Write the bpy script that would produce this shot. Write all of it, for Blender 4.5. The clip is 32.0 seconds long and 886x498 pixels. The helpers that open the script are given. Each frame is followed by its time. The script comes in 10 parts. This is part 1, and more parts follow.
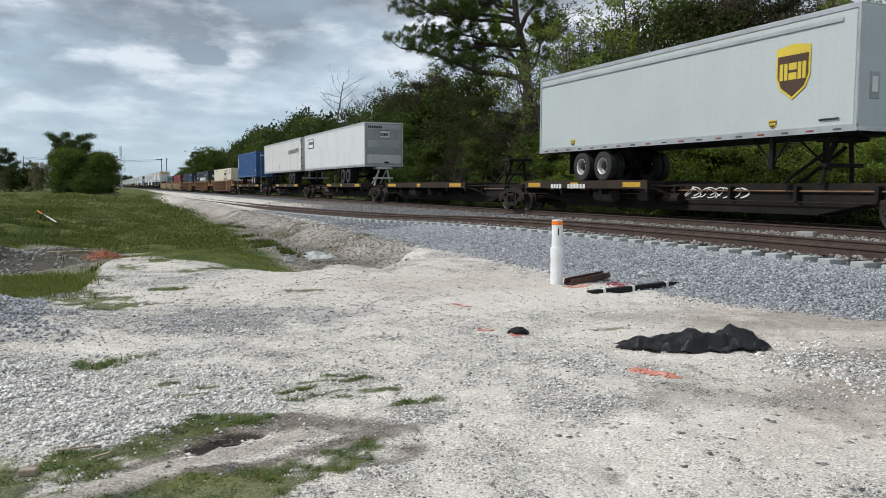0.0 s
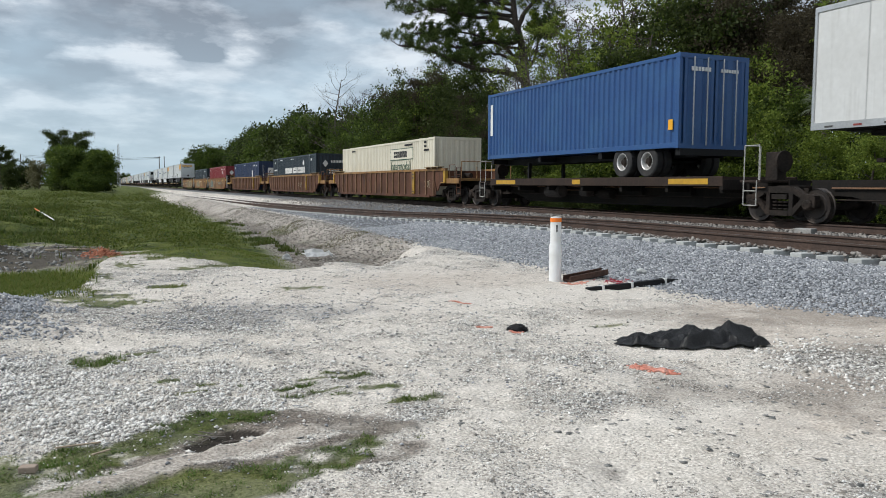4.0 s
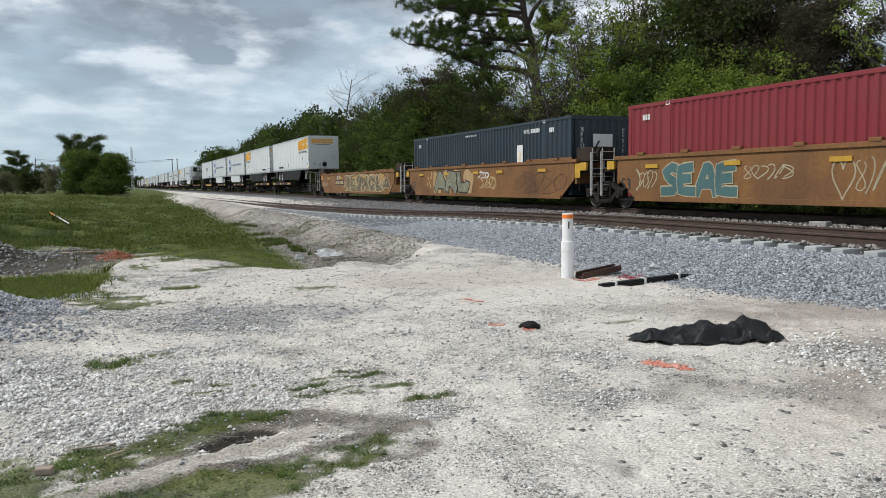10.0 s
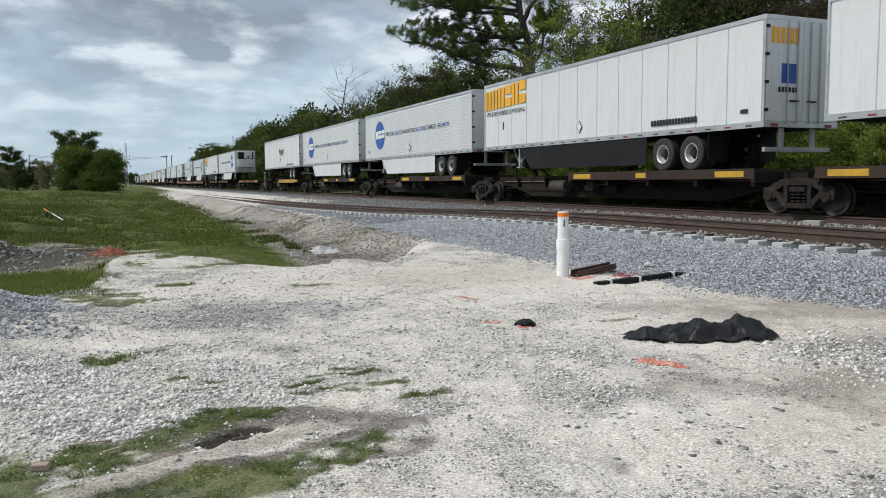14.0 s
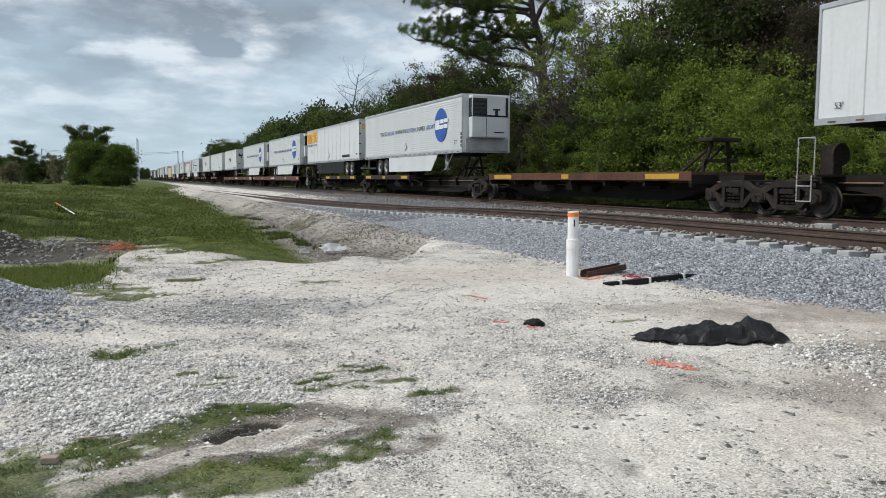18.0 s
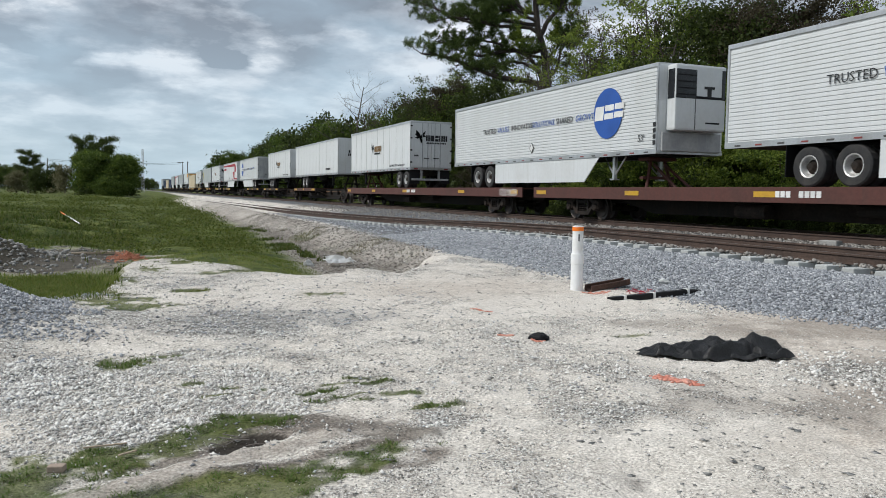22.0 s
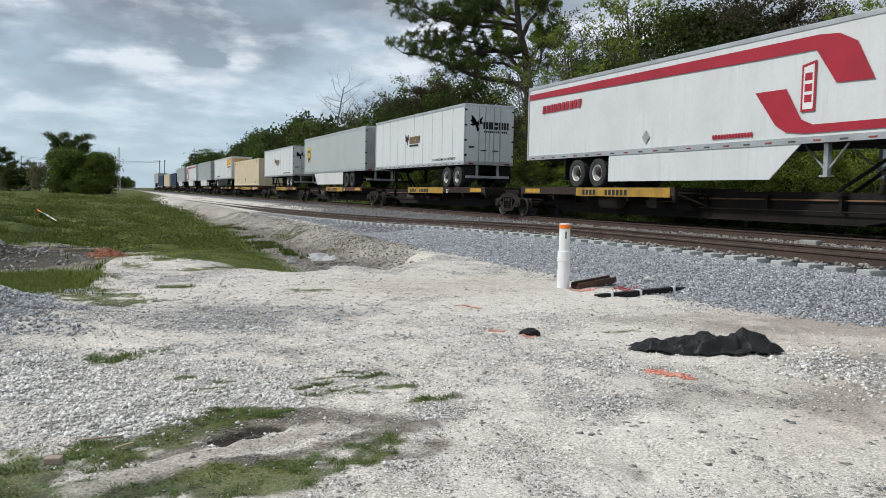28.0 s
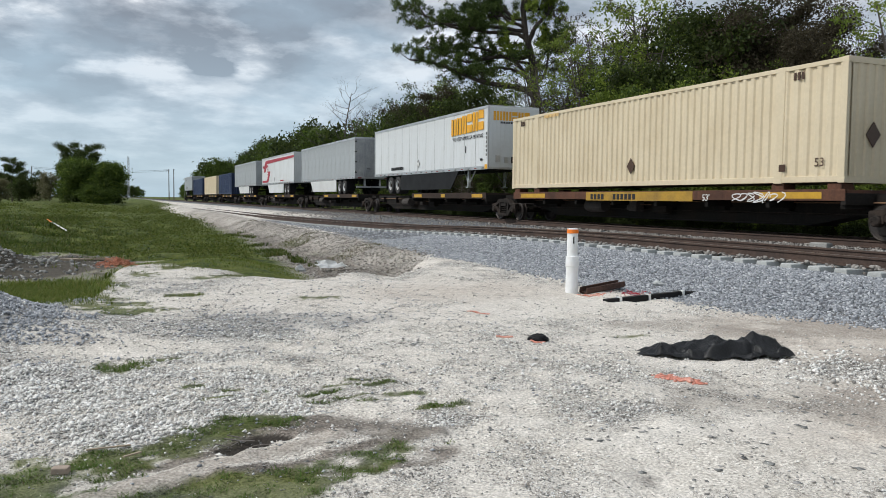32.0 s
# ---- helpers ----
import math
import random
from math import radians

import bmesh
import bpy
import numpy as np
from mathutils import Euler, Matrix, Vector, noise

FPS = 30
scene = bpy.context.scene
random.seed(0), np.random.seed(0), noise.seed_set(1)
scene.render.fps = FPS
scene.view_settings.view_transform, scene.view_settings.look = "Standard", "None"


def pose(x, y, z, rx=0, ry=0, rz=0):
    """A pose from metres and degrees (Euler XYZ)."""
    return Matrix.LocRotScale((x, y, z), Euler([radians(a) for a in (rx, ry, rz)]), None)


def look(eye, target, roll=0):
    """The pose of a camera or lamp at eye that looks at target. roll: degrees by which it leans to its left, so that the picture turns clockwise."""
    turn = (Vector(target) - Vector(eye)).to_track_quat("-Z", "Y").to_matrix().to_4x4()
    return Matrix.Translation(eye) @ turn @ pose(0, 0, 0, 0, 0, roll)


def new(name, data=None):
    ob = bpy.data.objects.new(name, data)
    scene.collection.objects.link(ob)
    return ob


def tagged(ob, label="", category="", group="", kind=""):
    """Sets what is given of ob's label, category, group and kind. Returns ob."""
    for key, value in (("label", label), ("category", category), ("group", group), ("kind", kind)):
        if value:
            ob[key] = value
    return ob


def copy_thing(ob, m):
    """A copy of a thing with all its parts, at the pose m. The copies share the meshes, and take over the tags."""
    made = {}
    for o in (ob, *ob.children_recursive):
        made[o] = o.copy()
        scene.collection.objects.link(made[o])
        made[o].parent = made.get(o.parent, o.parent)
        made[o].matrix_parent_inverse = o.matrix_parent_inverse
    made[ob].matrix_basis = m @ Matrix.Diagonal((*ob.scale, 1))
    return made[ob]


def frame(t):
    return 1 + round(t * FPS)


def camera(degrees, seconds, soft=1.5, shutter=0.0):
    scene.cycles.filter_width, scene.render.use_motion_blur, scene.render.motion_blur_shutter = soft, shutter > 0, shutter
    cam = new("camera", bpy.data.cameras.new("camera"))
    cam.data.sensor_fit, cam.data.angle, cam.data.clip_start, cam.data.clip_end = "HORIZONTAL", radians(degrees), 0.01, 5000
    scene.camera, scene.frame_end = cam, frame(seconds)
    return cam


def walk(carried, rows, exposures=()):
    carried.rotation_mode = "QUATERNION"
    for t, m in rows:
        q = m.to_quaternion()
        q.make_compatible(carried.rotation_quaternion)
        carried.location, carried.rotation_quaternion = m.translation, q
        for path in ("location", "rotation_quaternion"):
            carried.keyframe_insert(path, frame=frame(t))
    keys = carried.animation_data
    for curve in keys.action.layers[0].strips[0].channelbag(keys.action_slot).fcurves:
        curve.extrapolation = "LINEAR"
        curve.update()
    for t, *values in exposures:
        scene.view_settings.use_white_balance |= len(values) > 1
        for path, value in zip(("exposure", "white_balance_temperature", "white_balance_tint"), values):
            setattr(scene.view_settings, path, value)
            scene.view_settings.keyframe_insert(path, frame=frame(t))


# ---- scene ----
WALK = (
    (0, 0.056, -0.031, 1.521, 23.508, -4.466, 0.302), (0.5, 0.058, -0.024, 1.522, 23.636, -4.435, 0.379),
    (1, 0.057, -0.031, 1.523, 23.739, -4.419, 0.417), (1.5, 0.049, -0.030, 1.521, 23.832, -4.369, 0.511),
    (2, 0.045, -0.030, 1.519, 23.869, -4.359, 0.527), (2.5, 0.040, -0.039, 1.521, 23.857, -4.402, 0.455),
    (3, 0.043, -0.039, 1.519, 23.843, -4.439, 0.373), (3.5, 0.045, -0.033, 1.517, 23.791, -4.522, 0.316),
    (5.5, 0.060, -0.009, 1.515, 22.972, -4.954, -0.074), (6, 0.062, -0.000, 1.514, 22.760, -4.922, -0.172),
    (6.5, 0.072, -0.004, 1.520, 22.548, -4.848, -0.225), (7, 0.064, 0.001, 1.516, 22.544, -4.755, -0.243),
    (7.5, 0.064, -0.009, 1.520, 22.564, -4.709, -0.301), (8, 0.065, -0.021, 1.519, 22.656, -4.681, -0.376),
    (8.5, 0.069, -0.027, 1.518, 22.693, -4.664, -0.474), (9, 0.070, -0.029, 1.515, 22.685, -4.660, -0.526),
    (9.5, 0.065, -0.032, 1.515, 22.687, -4.715, -0.549), (10, 0.063, -0.029, 1.514, 22.720, -4.772, -0.595),
    (10.5, 0.056, -0.033, 1.514, 22.864, -4.804, -0.612), (11, 0.055, -0.034, 1.515, 23.059, -4.808, -0.541),
    (11.5, 0.053, -0.045, 1.523, 23.248, -4.818, -0.529), (12, 0.056, -0.036, 1.518, 23.338, -4.803, -0.507),
    (12.5, 0.057, -0.040, 1.517, 23.339, -4.806, -0.472), (13, 0.058, -0.038, 1.517, 23.260, -4.855, -0.521),
    (13.5, 0.051, -0.036, 1.517, 23.158, -4.906, -0.457), (14, 0.049, -0.035, 1.513, 23.096, -4.932, -0.382),
    (14.5, 0.053, -0.028, 1.514, 23.025, -5.007, -0.275), (16.5, 0.046, -0.021, 1.514, 22.650, -4.923, 0.123),
    (17, 0.045, -0.025, 1.513, 22.580, -4.937, 0.205), (17.5, 0.042, -0.025, 1.511, 22.514, -4.983, 0.284),
    (18, 0.046, -0.025, 1.513, 22.428, -5.041, 0.263), (18.5, 0.048, -0.011, 1.508, 22.276, -5.057, 0.276),
    (19, 0.050, -0.004, 1.509, 22.051, -5.011, 0.295), (19.5, 0.047, -0.002, 1.508, 21.830, -4.882, 0.342),
    (20, 0.040, -0.005, 1.511, 21.686, -4.711, 0.447), (20.5, 0.033, -0.013, 1.510, 21.670, -4.535, 0.532),
    (21, 0.025, -0.022, 1.514, 21.826, -4.408, 0.651), (21.5, 0.019, -0.033, 1.516, 22.014, -4.268, 0.725),
    (22, 0.014, -0.032, 1.513, 22.201, -4.086, 0.817), (22.5, 0.017, -0.035, 1.512, 22.318, -3.914, 0.832),
    (23, 0.018, -0.039, 1.514, 22.386, -3.798, 0.901), (23.5, 0.022, -0.047, 1.514, 22.454, -3.779, 0.914),
    (24, 0.021, -0.047, 1.513, 22.578, -3.812, 1.063), (24.5, -0.038, -0.011, 1.480, 22.728, -3.826, 1.169),
    (25, -0.106, 0.013, 1.461, 22.973, -3.859, 1.243), (25.5, -0.131, 0.013, 1.460, 23.273, -3.865, 1.327),
    (27.5, -0.115, 0.029, 1.456, 23.842, -4.045, 1.247), (28, -0.103, 0.029, 1.454, 23.749, -4.022, 1.163),
    (28.5, -0.093, 0.025, 1.454, 23.584, -3.965, 1.082), (29, -0.087, 0.022, 1.454, 23.367, -3.916, 0.956),
    (29.5, -0.078, 0.026, 1.452, 23.218, -3.833, 0.861), (30, -0.074, 0.035, 1.453, 23.153, -3.751, 0.826),
    (30.5, -0.069, 0.047, 1.453, 23.136, -3.619, 0.790), (31, -0.074, 0.057, 1.456, 23.138, -3.513, 0.736),
    (31.5, -0.084, 0.046, 1.459, 23.117, -3.501, 0.662), (32, -0.082, 0.038, 1.455, 23.113, -3.597, 0.583),
)
LENS = 58.878
# metres that the train has run, second by second
RUN = (-169.88, -135.86, -101.90, -67.98, -34.04, 0.00, 34.24, 68.75, 103.54, 138.59, 173.82, 209.19, 244.72, 280.37, 316.07, 351.73, 387.39)


def aim(x, y, z, yaw, pitch, lean):
    """A camera pose: yaw to the right from the track's direction, pitch upwards, lean, in degrees."""
    a, b, c = radians(yaw), radians(pitch), radians(lean)
    ahead = Vector((math.sin(a) * math.cos(b), math.cos(a) * math.cos(b), math.sin(b)))
    side = Vector((math.cos(a), -math.sin(a), 0.0))
    up = side.cross(ahead)
    right = side * math.cos(c) + up * math.sin(c)
    over = up * math.cos(c) - side * math.sin(c)
    m = Matrix((right, over, -ahead)).transposed().to_4x4()
    m.translation = (x, y, z)
    return m


cam = camera(LENS, 32.0, 0.6, 0.05)
walk(cam, [(t, aim(*row)) for t, *row in WALK])

# ---- sky, sun, exposure ----
scene.view_settings.exposure = 0.0
SUN_UP, SUN_TURN = 46.0, 283.0
world = bpy.data.worlds.new("overcast_sky")
scene.world = world
world.use_nodes = True


def link(tree, a, b):
    tree.links.new(a, b)


# clumps of the cloud deck: place, reach, weight (below nothing: a bright break)
CLOUDS = (((0.313, 2.612), (0.075, 0.085), 0.26), ((-0.05, 2.40), (0.55, 0.32), 0.16), ((-0.04, 2.85), (0.35, 0.12), 0.08), ((0.50, 2.74), (0.17, 0.20), -0.07), ((0.27, 2.83), (0.15, 0.09), -0.05), ((0.43, 2.60), (0.06, 0.10), -0.12), ((0.62, 2.12), (0.40, 0.20), 0.09))


def make_sky():
    tr = world.node_tree
    tr.nodes.clear()
    n = tr.nodes.new
    out, bg = n("ShaderNodeOutputWorld"), n("ShaderNodeBackground")
    sky = n("ShaderNodeTexSky")
    sky.sky_type, sky.sun_disc = "NISHITA", False
    sky.sun_elevation, sky.sun_rotation = radians(SUN_UP), radians(SUN_TURN)
    sky.air_density, sky.dust_density, sky.ozone_density = 1.0, 1.5, 1.0
    co = n("ShaderNodeTexCoord")
    sep = n("ShaderNodeSeparateXYZ")
    link(tr, co.outputs["Generated"], sep.inputs[0])
    # clouds lie on a flat deck: divide by the height above the horizon
    hi = n("ShaderNodeMath"); hi.operation = "MAXIMUM"; hi.inputs[1].default_value = 0.0
    link(tr, sep.outputs[2], hi.inputs[0])
    ad = n("ShaderNodeMath"); ad.inputs[1].default_value = 0.22
    link(tr, hi.outputs[0], ad.inputs[0])
    dx, dy = n("ShaderNodeMath"), n("ShaderNodeMath")
    for d, k in ((dx, 0), (dy, 1)):
        d.operation = "DIVIDE"
        link(tr, sep.outputs[k], d.inputs[0]); link(tr, ad.outputs[0], d.inputs[1])
    comb = n("ShaderNodeCombineXYZ")
    link(tr, dx.outputs[0], comb.inputs[0]); link(tr, dy.outputs[0], comb.inputs[1])
    big, small = n("ShaderNodeTexNoise"), n("ShaderNodeTexNoise")
    big.inputs["Scale"].default_value, big.inputs["Detail"].default_value = 1.1, 8.0
    big.inputs["Roughness"].default_value = 0.52
    small.inputs["Scale"].default_value, small.inputs["Detail"].default_value = 2.9, 8.0
    small.inputs["Roughness"].default_value = 0.56
    link(tr, comb.outputs[0], big.inputs["Vector"]); link(tr, comb.outputs[0], small.inputs["Vector"])
    # thickness of the cloud: dark bases and pale gaps
    ramp = n("ShaderNodeValToRGB")
    el = ramp.color_ramp.elements
    el[0].position, el[0].color = 0.34, (0.25, 0.29, 0.35, 1)
    el[1].position, el[1].color = 0.62, (0.86, 0.90, 0.95, 1)
    mid = el.new(0.48); mid.color = (0.45, 0.50, 0.57, 1)
    # heavier clumps and brighter breaks in the deck
    fac = small.outputs["Fac"]
    for at, reach, weight in CLOUDS:
        gap = n("ShaderNodeVectorMath"); gap.operation = "SUBTRACT"; gap.inputs[1].default_value = (*at, 0)
        wide = n("ShaderNodeVectorMath"); wide.operation = "DIVIDE"; wide.inputs[1].default_value = (*reach, 1)
        size = n("ShaderNodeVectorMath"); size.operation = "LENGTH"
        link(tr, comb.outputs[0], gap.inputs[0]); link(tr, gap.outputs[0], wide.inputs[0]); link(tr, wide.outputs[0], size.inputs[0])
        rag = n("ShaderNodeMath"); rag.operation = "MULTIPLY_ADD"; rag.inputs[1].default_value = 2.2
        link(tr, small.outputs["Fac"], rag.inputs[0]); link(tr, size.outputs["Value"], rag.inputs[2])
        soft_edge = n("ShaderNodeMapRange"); soft_edge.interpolation_type = "SMOOTHSTEP"
        for i, v in enumerate((2.25, 1.55, 0.0, -weight)):
            soft_edge.inputs[i + 1].default_value = v
        link(tr, rag.outputs[0], soft_edge.inputs[0])
        total = n("ShaderNodeMath"); link(tr, fac, total.inputs[0]); link(tr, soft_edge.outputs[0], total.inputs[1])
        fac = total.outputs[0]
    link(tr, fac, ramp.inputs[0])
    cover = n("ShaderNodeValToRGB")
    cover.color_ramp.elements[0].position, cover.color_ramp.elements[0].color = 0.32, (0.30, 0.30, 0.30, 1)
    cover.color_ramp.elements[1].position, cover.color_ramp.elements[1].color = 0.52, (1, 1, 1, 1)
    link(tr, big.outputs["Fac"], cover.inputs[0])
    # near the horizon the deck thins out and pale blue air shows
    low = n("ShaderNodeMapRange")
    low.inputs[1].default_value, low.inputs[2].default_value = 0.0, 0.22
    low.inputs[3].default_value, low.inputs[4].default_value = 0.05, 1.0
    link(tr, hi.outputs[0], low.inputs[0])
    mulc = n("ShaderNodeMath"); mulc.operation = "MULTIPLY"
    link(tr, cover.outputs[0], mulc.inputs[0]); link(tr, low.outputs[0], mulc.inputs[1])
    air = n("ShaderNodeMix"); air.data_type = "RGBA"
    air.inputs[0].default_value = 0.72
    air.inputs[7].default_value = (0.57, 0.76, 0.91, 1)
    gain = n("ShaderNodeMix"); gain.data_type, gain.blend_type = "RGBA", "MULTIPLY"
    gain.inputs[0].default_value = 1.0
    gain.inputs[7].default_value = (0.10, 0.10, 0.10, 1)
    link(tr, sky.outputs[0], gain.inputs[6])
    link(tr, gain.outputs[2], air.inputs[6])
    mix = n("ShaderNodeMix"); mix.data_type = "RGBA"
    link(tr, mulc.outputs[0], mix.inputs[0]); link(tr, air.outputs[2], mix.inputs[6]); link(tr, ramp.outputs[0], mix.inputs[7])
    link(tr, mix.outputs[2], bg.inputs[0])
    bg.inputs[1].default_value = 1.0
    link(tr, bg.outputs[0], out.inputs[0])


make_sky()
sun_lamp = new("sun", bpy.data.lights.new("sun", "SUN"))
sun_lamp.data.energy, sun_lamp.data.angle, sun_lamp.data.color = 2.8, radians(8), (1.0, 0.98, 0.95)
sun_lamp.matrix_world = look((-40, 9, 42), (0, 0, 0))


# ---- materials ----
def material(name, colour, rough=0.6, metal=0.0, spread=0.15, grain=30.0, bump=0.1, second=None, patch=1.2, streak=0.0, per_object=0.0, coords="Object", amount=None):
    """A surface with a fine grain, broad stains towards a second colour, relief, and if wanted streaks that run down."""
    m = bpy.data.materials.new(name)
    m.use_nodes = True
    tr = m.node_tree
    n = tr.nodes.new
    p = tr.nodes["Principled BSDF"]
    co = n("ShaderNodeTexCoord")
    src = co.outputs[coords]
    fine, broad = n("ShaderNodeTexNoise"), n("ShaderNodeTexNoise")
    fine.inputs["Scale"].default_value, fine.inputs["Detail"].default_value = grain, 4.0
    broad.inputs["Scale"].default_value, broad.inputs["Detail"].default_value = patch, 6.0
    link(tr, src, fine.inputs["Vector"]); link(tr, src, broad.inputs["Vector"])
    c2 = second or tuple(c * 0.6 for c in colour)
    stain = n("ShaderNodeMapRange")
    stain.inputs[1].default_value, stain.inputs[2].default_value = 0.42, 0.72
    stain.inputs[4].default_value = amount if amount is not None else (0.85 if second else 0.55)
    link(tr, broad.outputs["Fac"], stain.inputs[0])
    fac = stain.outputs[0]
    if streak:
        mp = n("ShaderNodeMapping")
        mp.inputs["Scale"].default_value = (5.0, 5.0, 0.35)
        st = n("ShaderNodeTexNoise"); st.inputs["Scale"].default_value, st.inputs["Detail"].default_value = 1.6, 6.0
        link(tr, src, mp.inputs[0]); link(tr, mp.outputs[0], st.inputs["Vector"])
        r2 = n("ShaderNodeMapRange"); r2.inputs[1].default_value, r2.inputs[2].default_value, r2.inputs[4].default_value = 0.48, 0.78, streak
        link(tr, st.outputs["Fac"], r2.inputs[0])
        mx = n("ShaderNodeMath"); mx.operation = "MAXIMUM"
        link(tr, fac, mx.inputs[0]); link(tr, r2.outputs[0], mx.inputs[1])
        fac = mx.outputs[0]
    mix = n("ShaderNodeMix"); mix.data_type = "RGBA"
    mix.inputs[6].default_value, mix.inputs[7].default_value = (*colour, 1), (*c2, 1)
    link(tr, fac, mix.inputs[0])
    val = n("ShaderNodeMapRange")
    val.inputs[3].default_value, val.inputs[4].default_value = 1 - spread, 1 + spread
    val.inputs[1].default_value, val.inputs[2].default_value = 0.3, 0.7
    link(tr, fine.outputs["Fac"], val.inputs[0])
    v = val.outputs[0]
    if per_object:
        info = n("ShaderNodeObjectInfo")
        rr = n("ShaderNodeMapRange"); rr.inputs[3].default_value, rr.inputs[4].default_value = 1 - per_object, 1 + per_object
        link(tr, info.outputs["Random"], rr.inputs[0])
        mm = n("ShaderNodeMath"); mm.operation = "MULTIPLY"
        link(tr, v, mm.inputs[0]); link(tr, rr.outputs[0], mm.inputs[1])
        v = mm.outputs[0]
    hsv = n("ShaderNodeHueSaturation")
    link(tr, mix.outputs[2], hsv.inputs["Color"]); link(tr, v, hsv.inputs["Value"])
    link(tr, hsv.outputs[0], p.inputs["Base Color"])
    p.inputs["Metallic"].default_value = metal
    rg = n("ShaderNodeMapRange"); rg.inputs[3].default_value, rg.inputs[4].default_value = max(0.05, rough - 0.12), min(1, rough + 0.12)
    link(tr, broad.outputs["Fac"], rg.inputs[0]); link(tr, rg.outputs[0], p.inputs["Roughness"])
    if bump:
        bp = n("ShaderNodeBump"); bp.inputs["Strength"].default_value, bp.inputs["Distance"].default_value = bump, 0.02
        link(tr, fine.outputs["Fac"], bp.inputs["Height"]); link(tr, bp.outputs[0], p.inputs["Normal"])
    return m


def island(name, colours, rough=0.9, bump=0.0):
    """Loose pieces in one mesh: each takes its own colour from a row of colours."""
    m = bpy.data.materials.new(name)
    m.use_nodes = True
    tr = m.node_tree
    n = tr.nodes.new
    p = tr.nodes["Principled BSDF"]
    g = n("ShaderNodeNewGeometry")
    ramp = n("ShaderNodeValToRGB")
    el = ramp.color_ramp.elements
    while len(el) < len(colours):
        el.new(0.5)
    for i, c in enumerate(colours):
        el[i].position, el[i].color = i / (len(colours) - 1), (*c, 1)
    link(tr, g.outputs["Random Per Island"], ramp.inputs[0])
    co = n("ShaderNodeTexCoord")
    nz = n("ShaderNodeTexNoise"); nz.inputs["Scale"].default_value = 60.0
    link(tr, co.outputs["Object"], nz.inputs["Vector"])
    mr = n("ShaderNodeMapRange"); mr.inputs[3].default_value, mr.inputs[4].default_value = 0.75, 1.25
    link(tr, nz.outputs["Fac"], mr.inputs[0])
    hsv = n("ShaderNodeHueSaturation")
    link(tr, ramp.outputs[0], hsv.inputs["Color"]); link(tr, mr.outputs[0], hsv.inputs["Value"])
    link(tr, hsv.outputs[0], p.inputs["Base Color"])
    p.inputs["Roughness"].default_value = rough
    return m


def leafy(name, colours):
    m = island(name, colours, 0.65)
    tr = m.node_tree
    p = tr.nodes["Principled BSDF"]
    p.inputs["Specular IOR Level"].default_value = 0.25
    tl = tr.nodes.new("ShaderNodeBsdfTranslucent")
    col = next(l.from_socket for l in tr.links if l.to_socket == p.inputs["Base Color"])
    link(tr, col, tl.inputs[0])
    ms = tr.nodes.new("ShaderNodeMixShader"); ms.inputs[0].default_value = 0.42
    out = tr.nodes["Material Output"]
    link(tr, p.outputs[0], ms.inputs[1]); link(tr, tl.outputs[0], ms.inputs[2]); link(tr, ms.outputs[0], out.inputs[0])
    return m


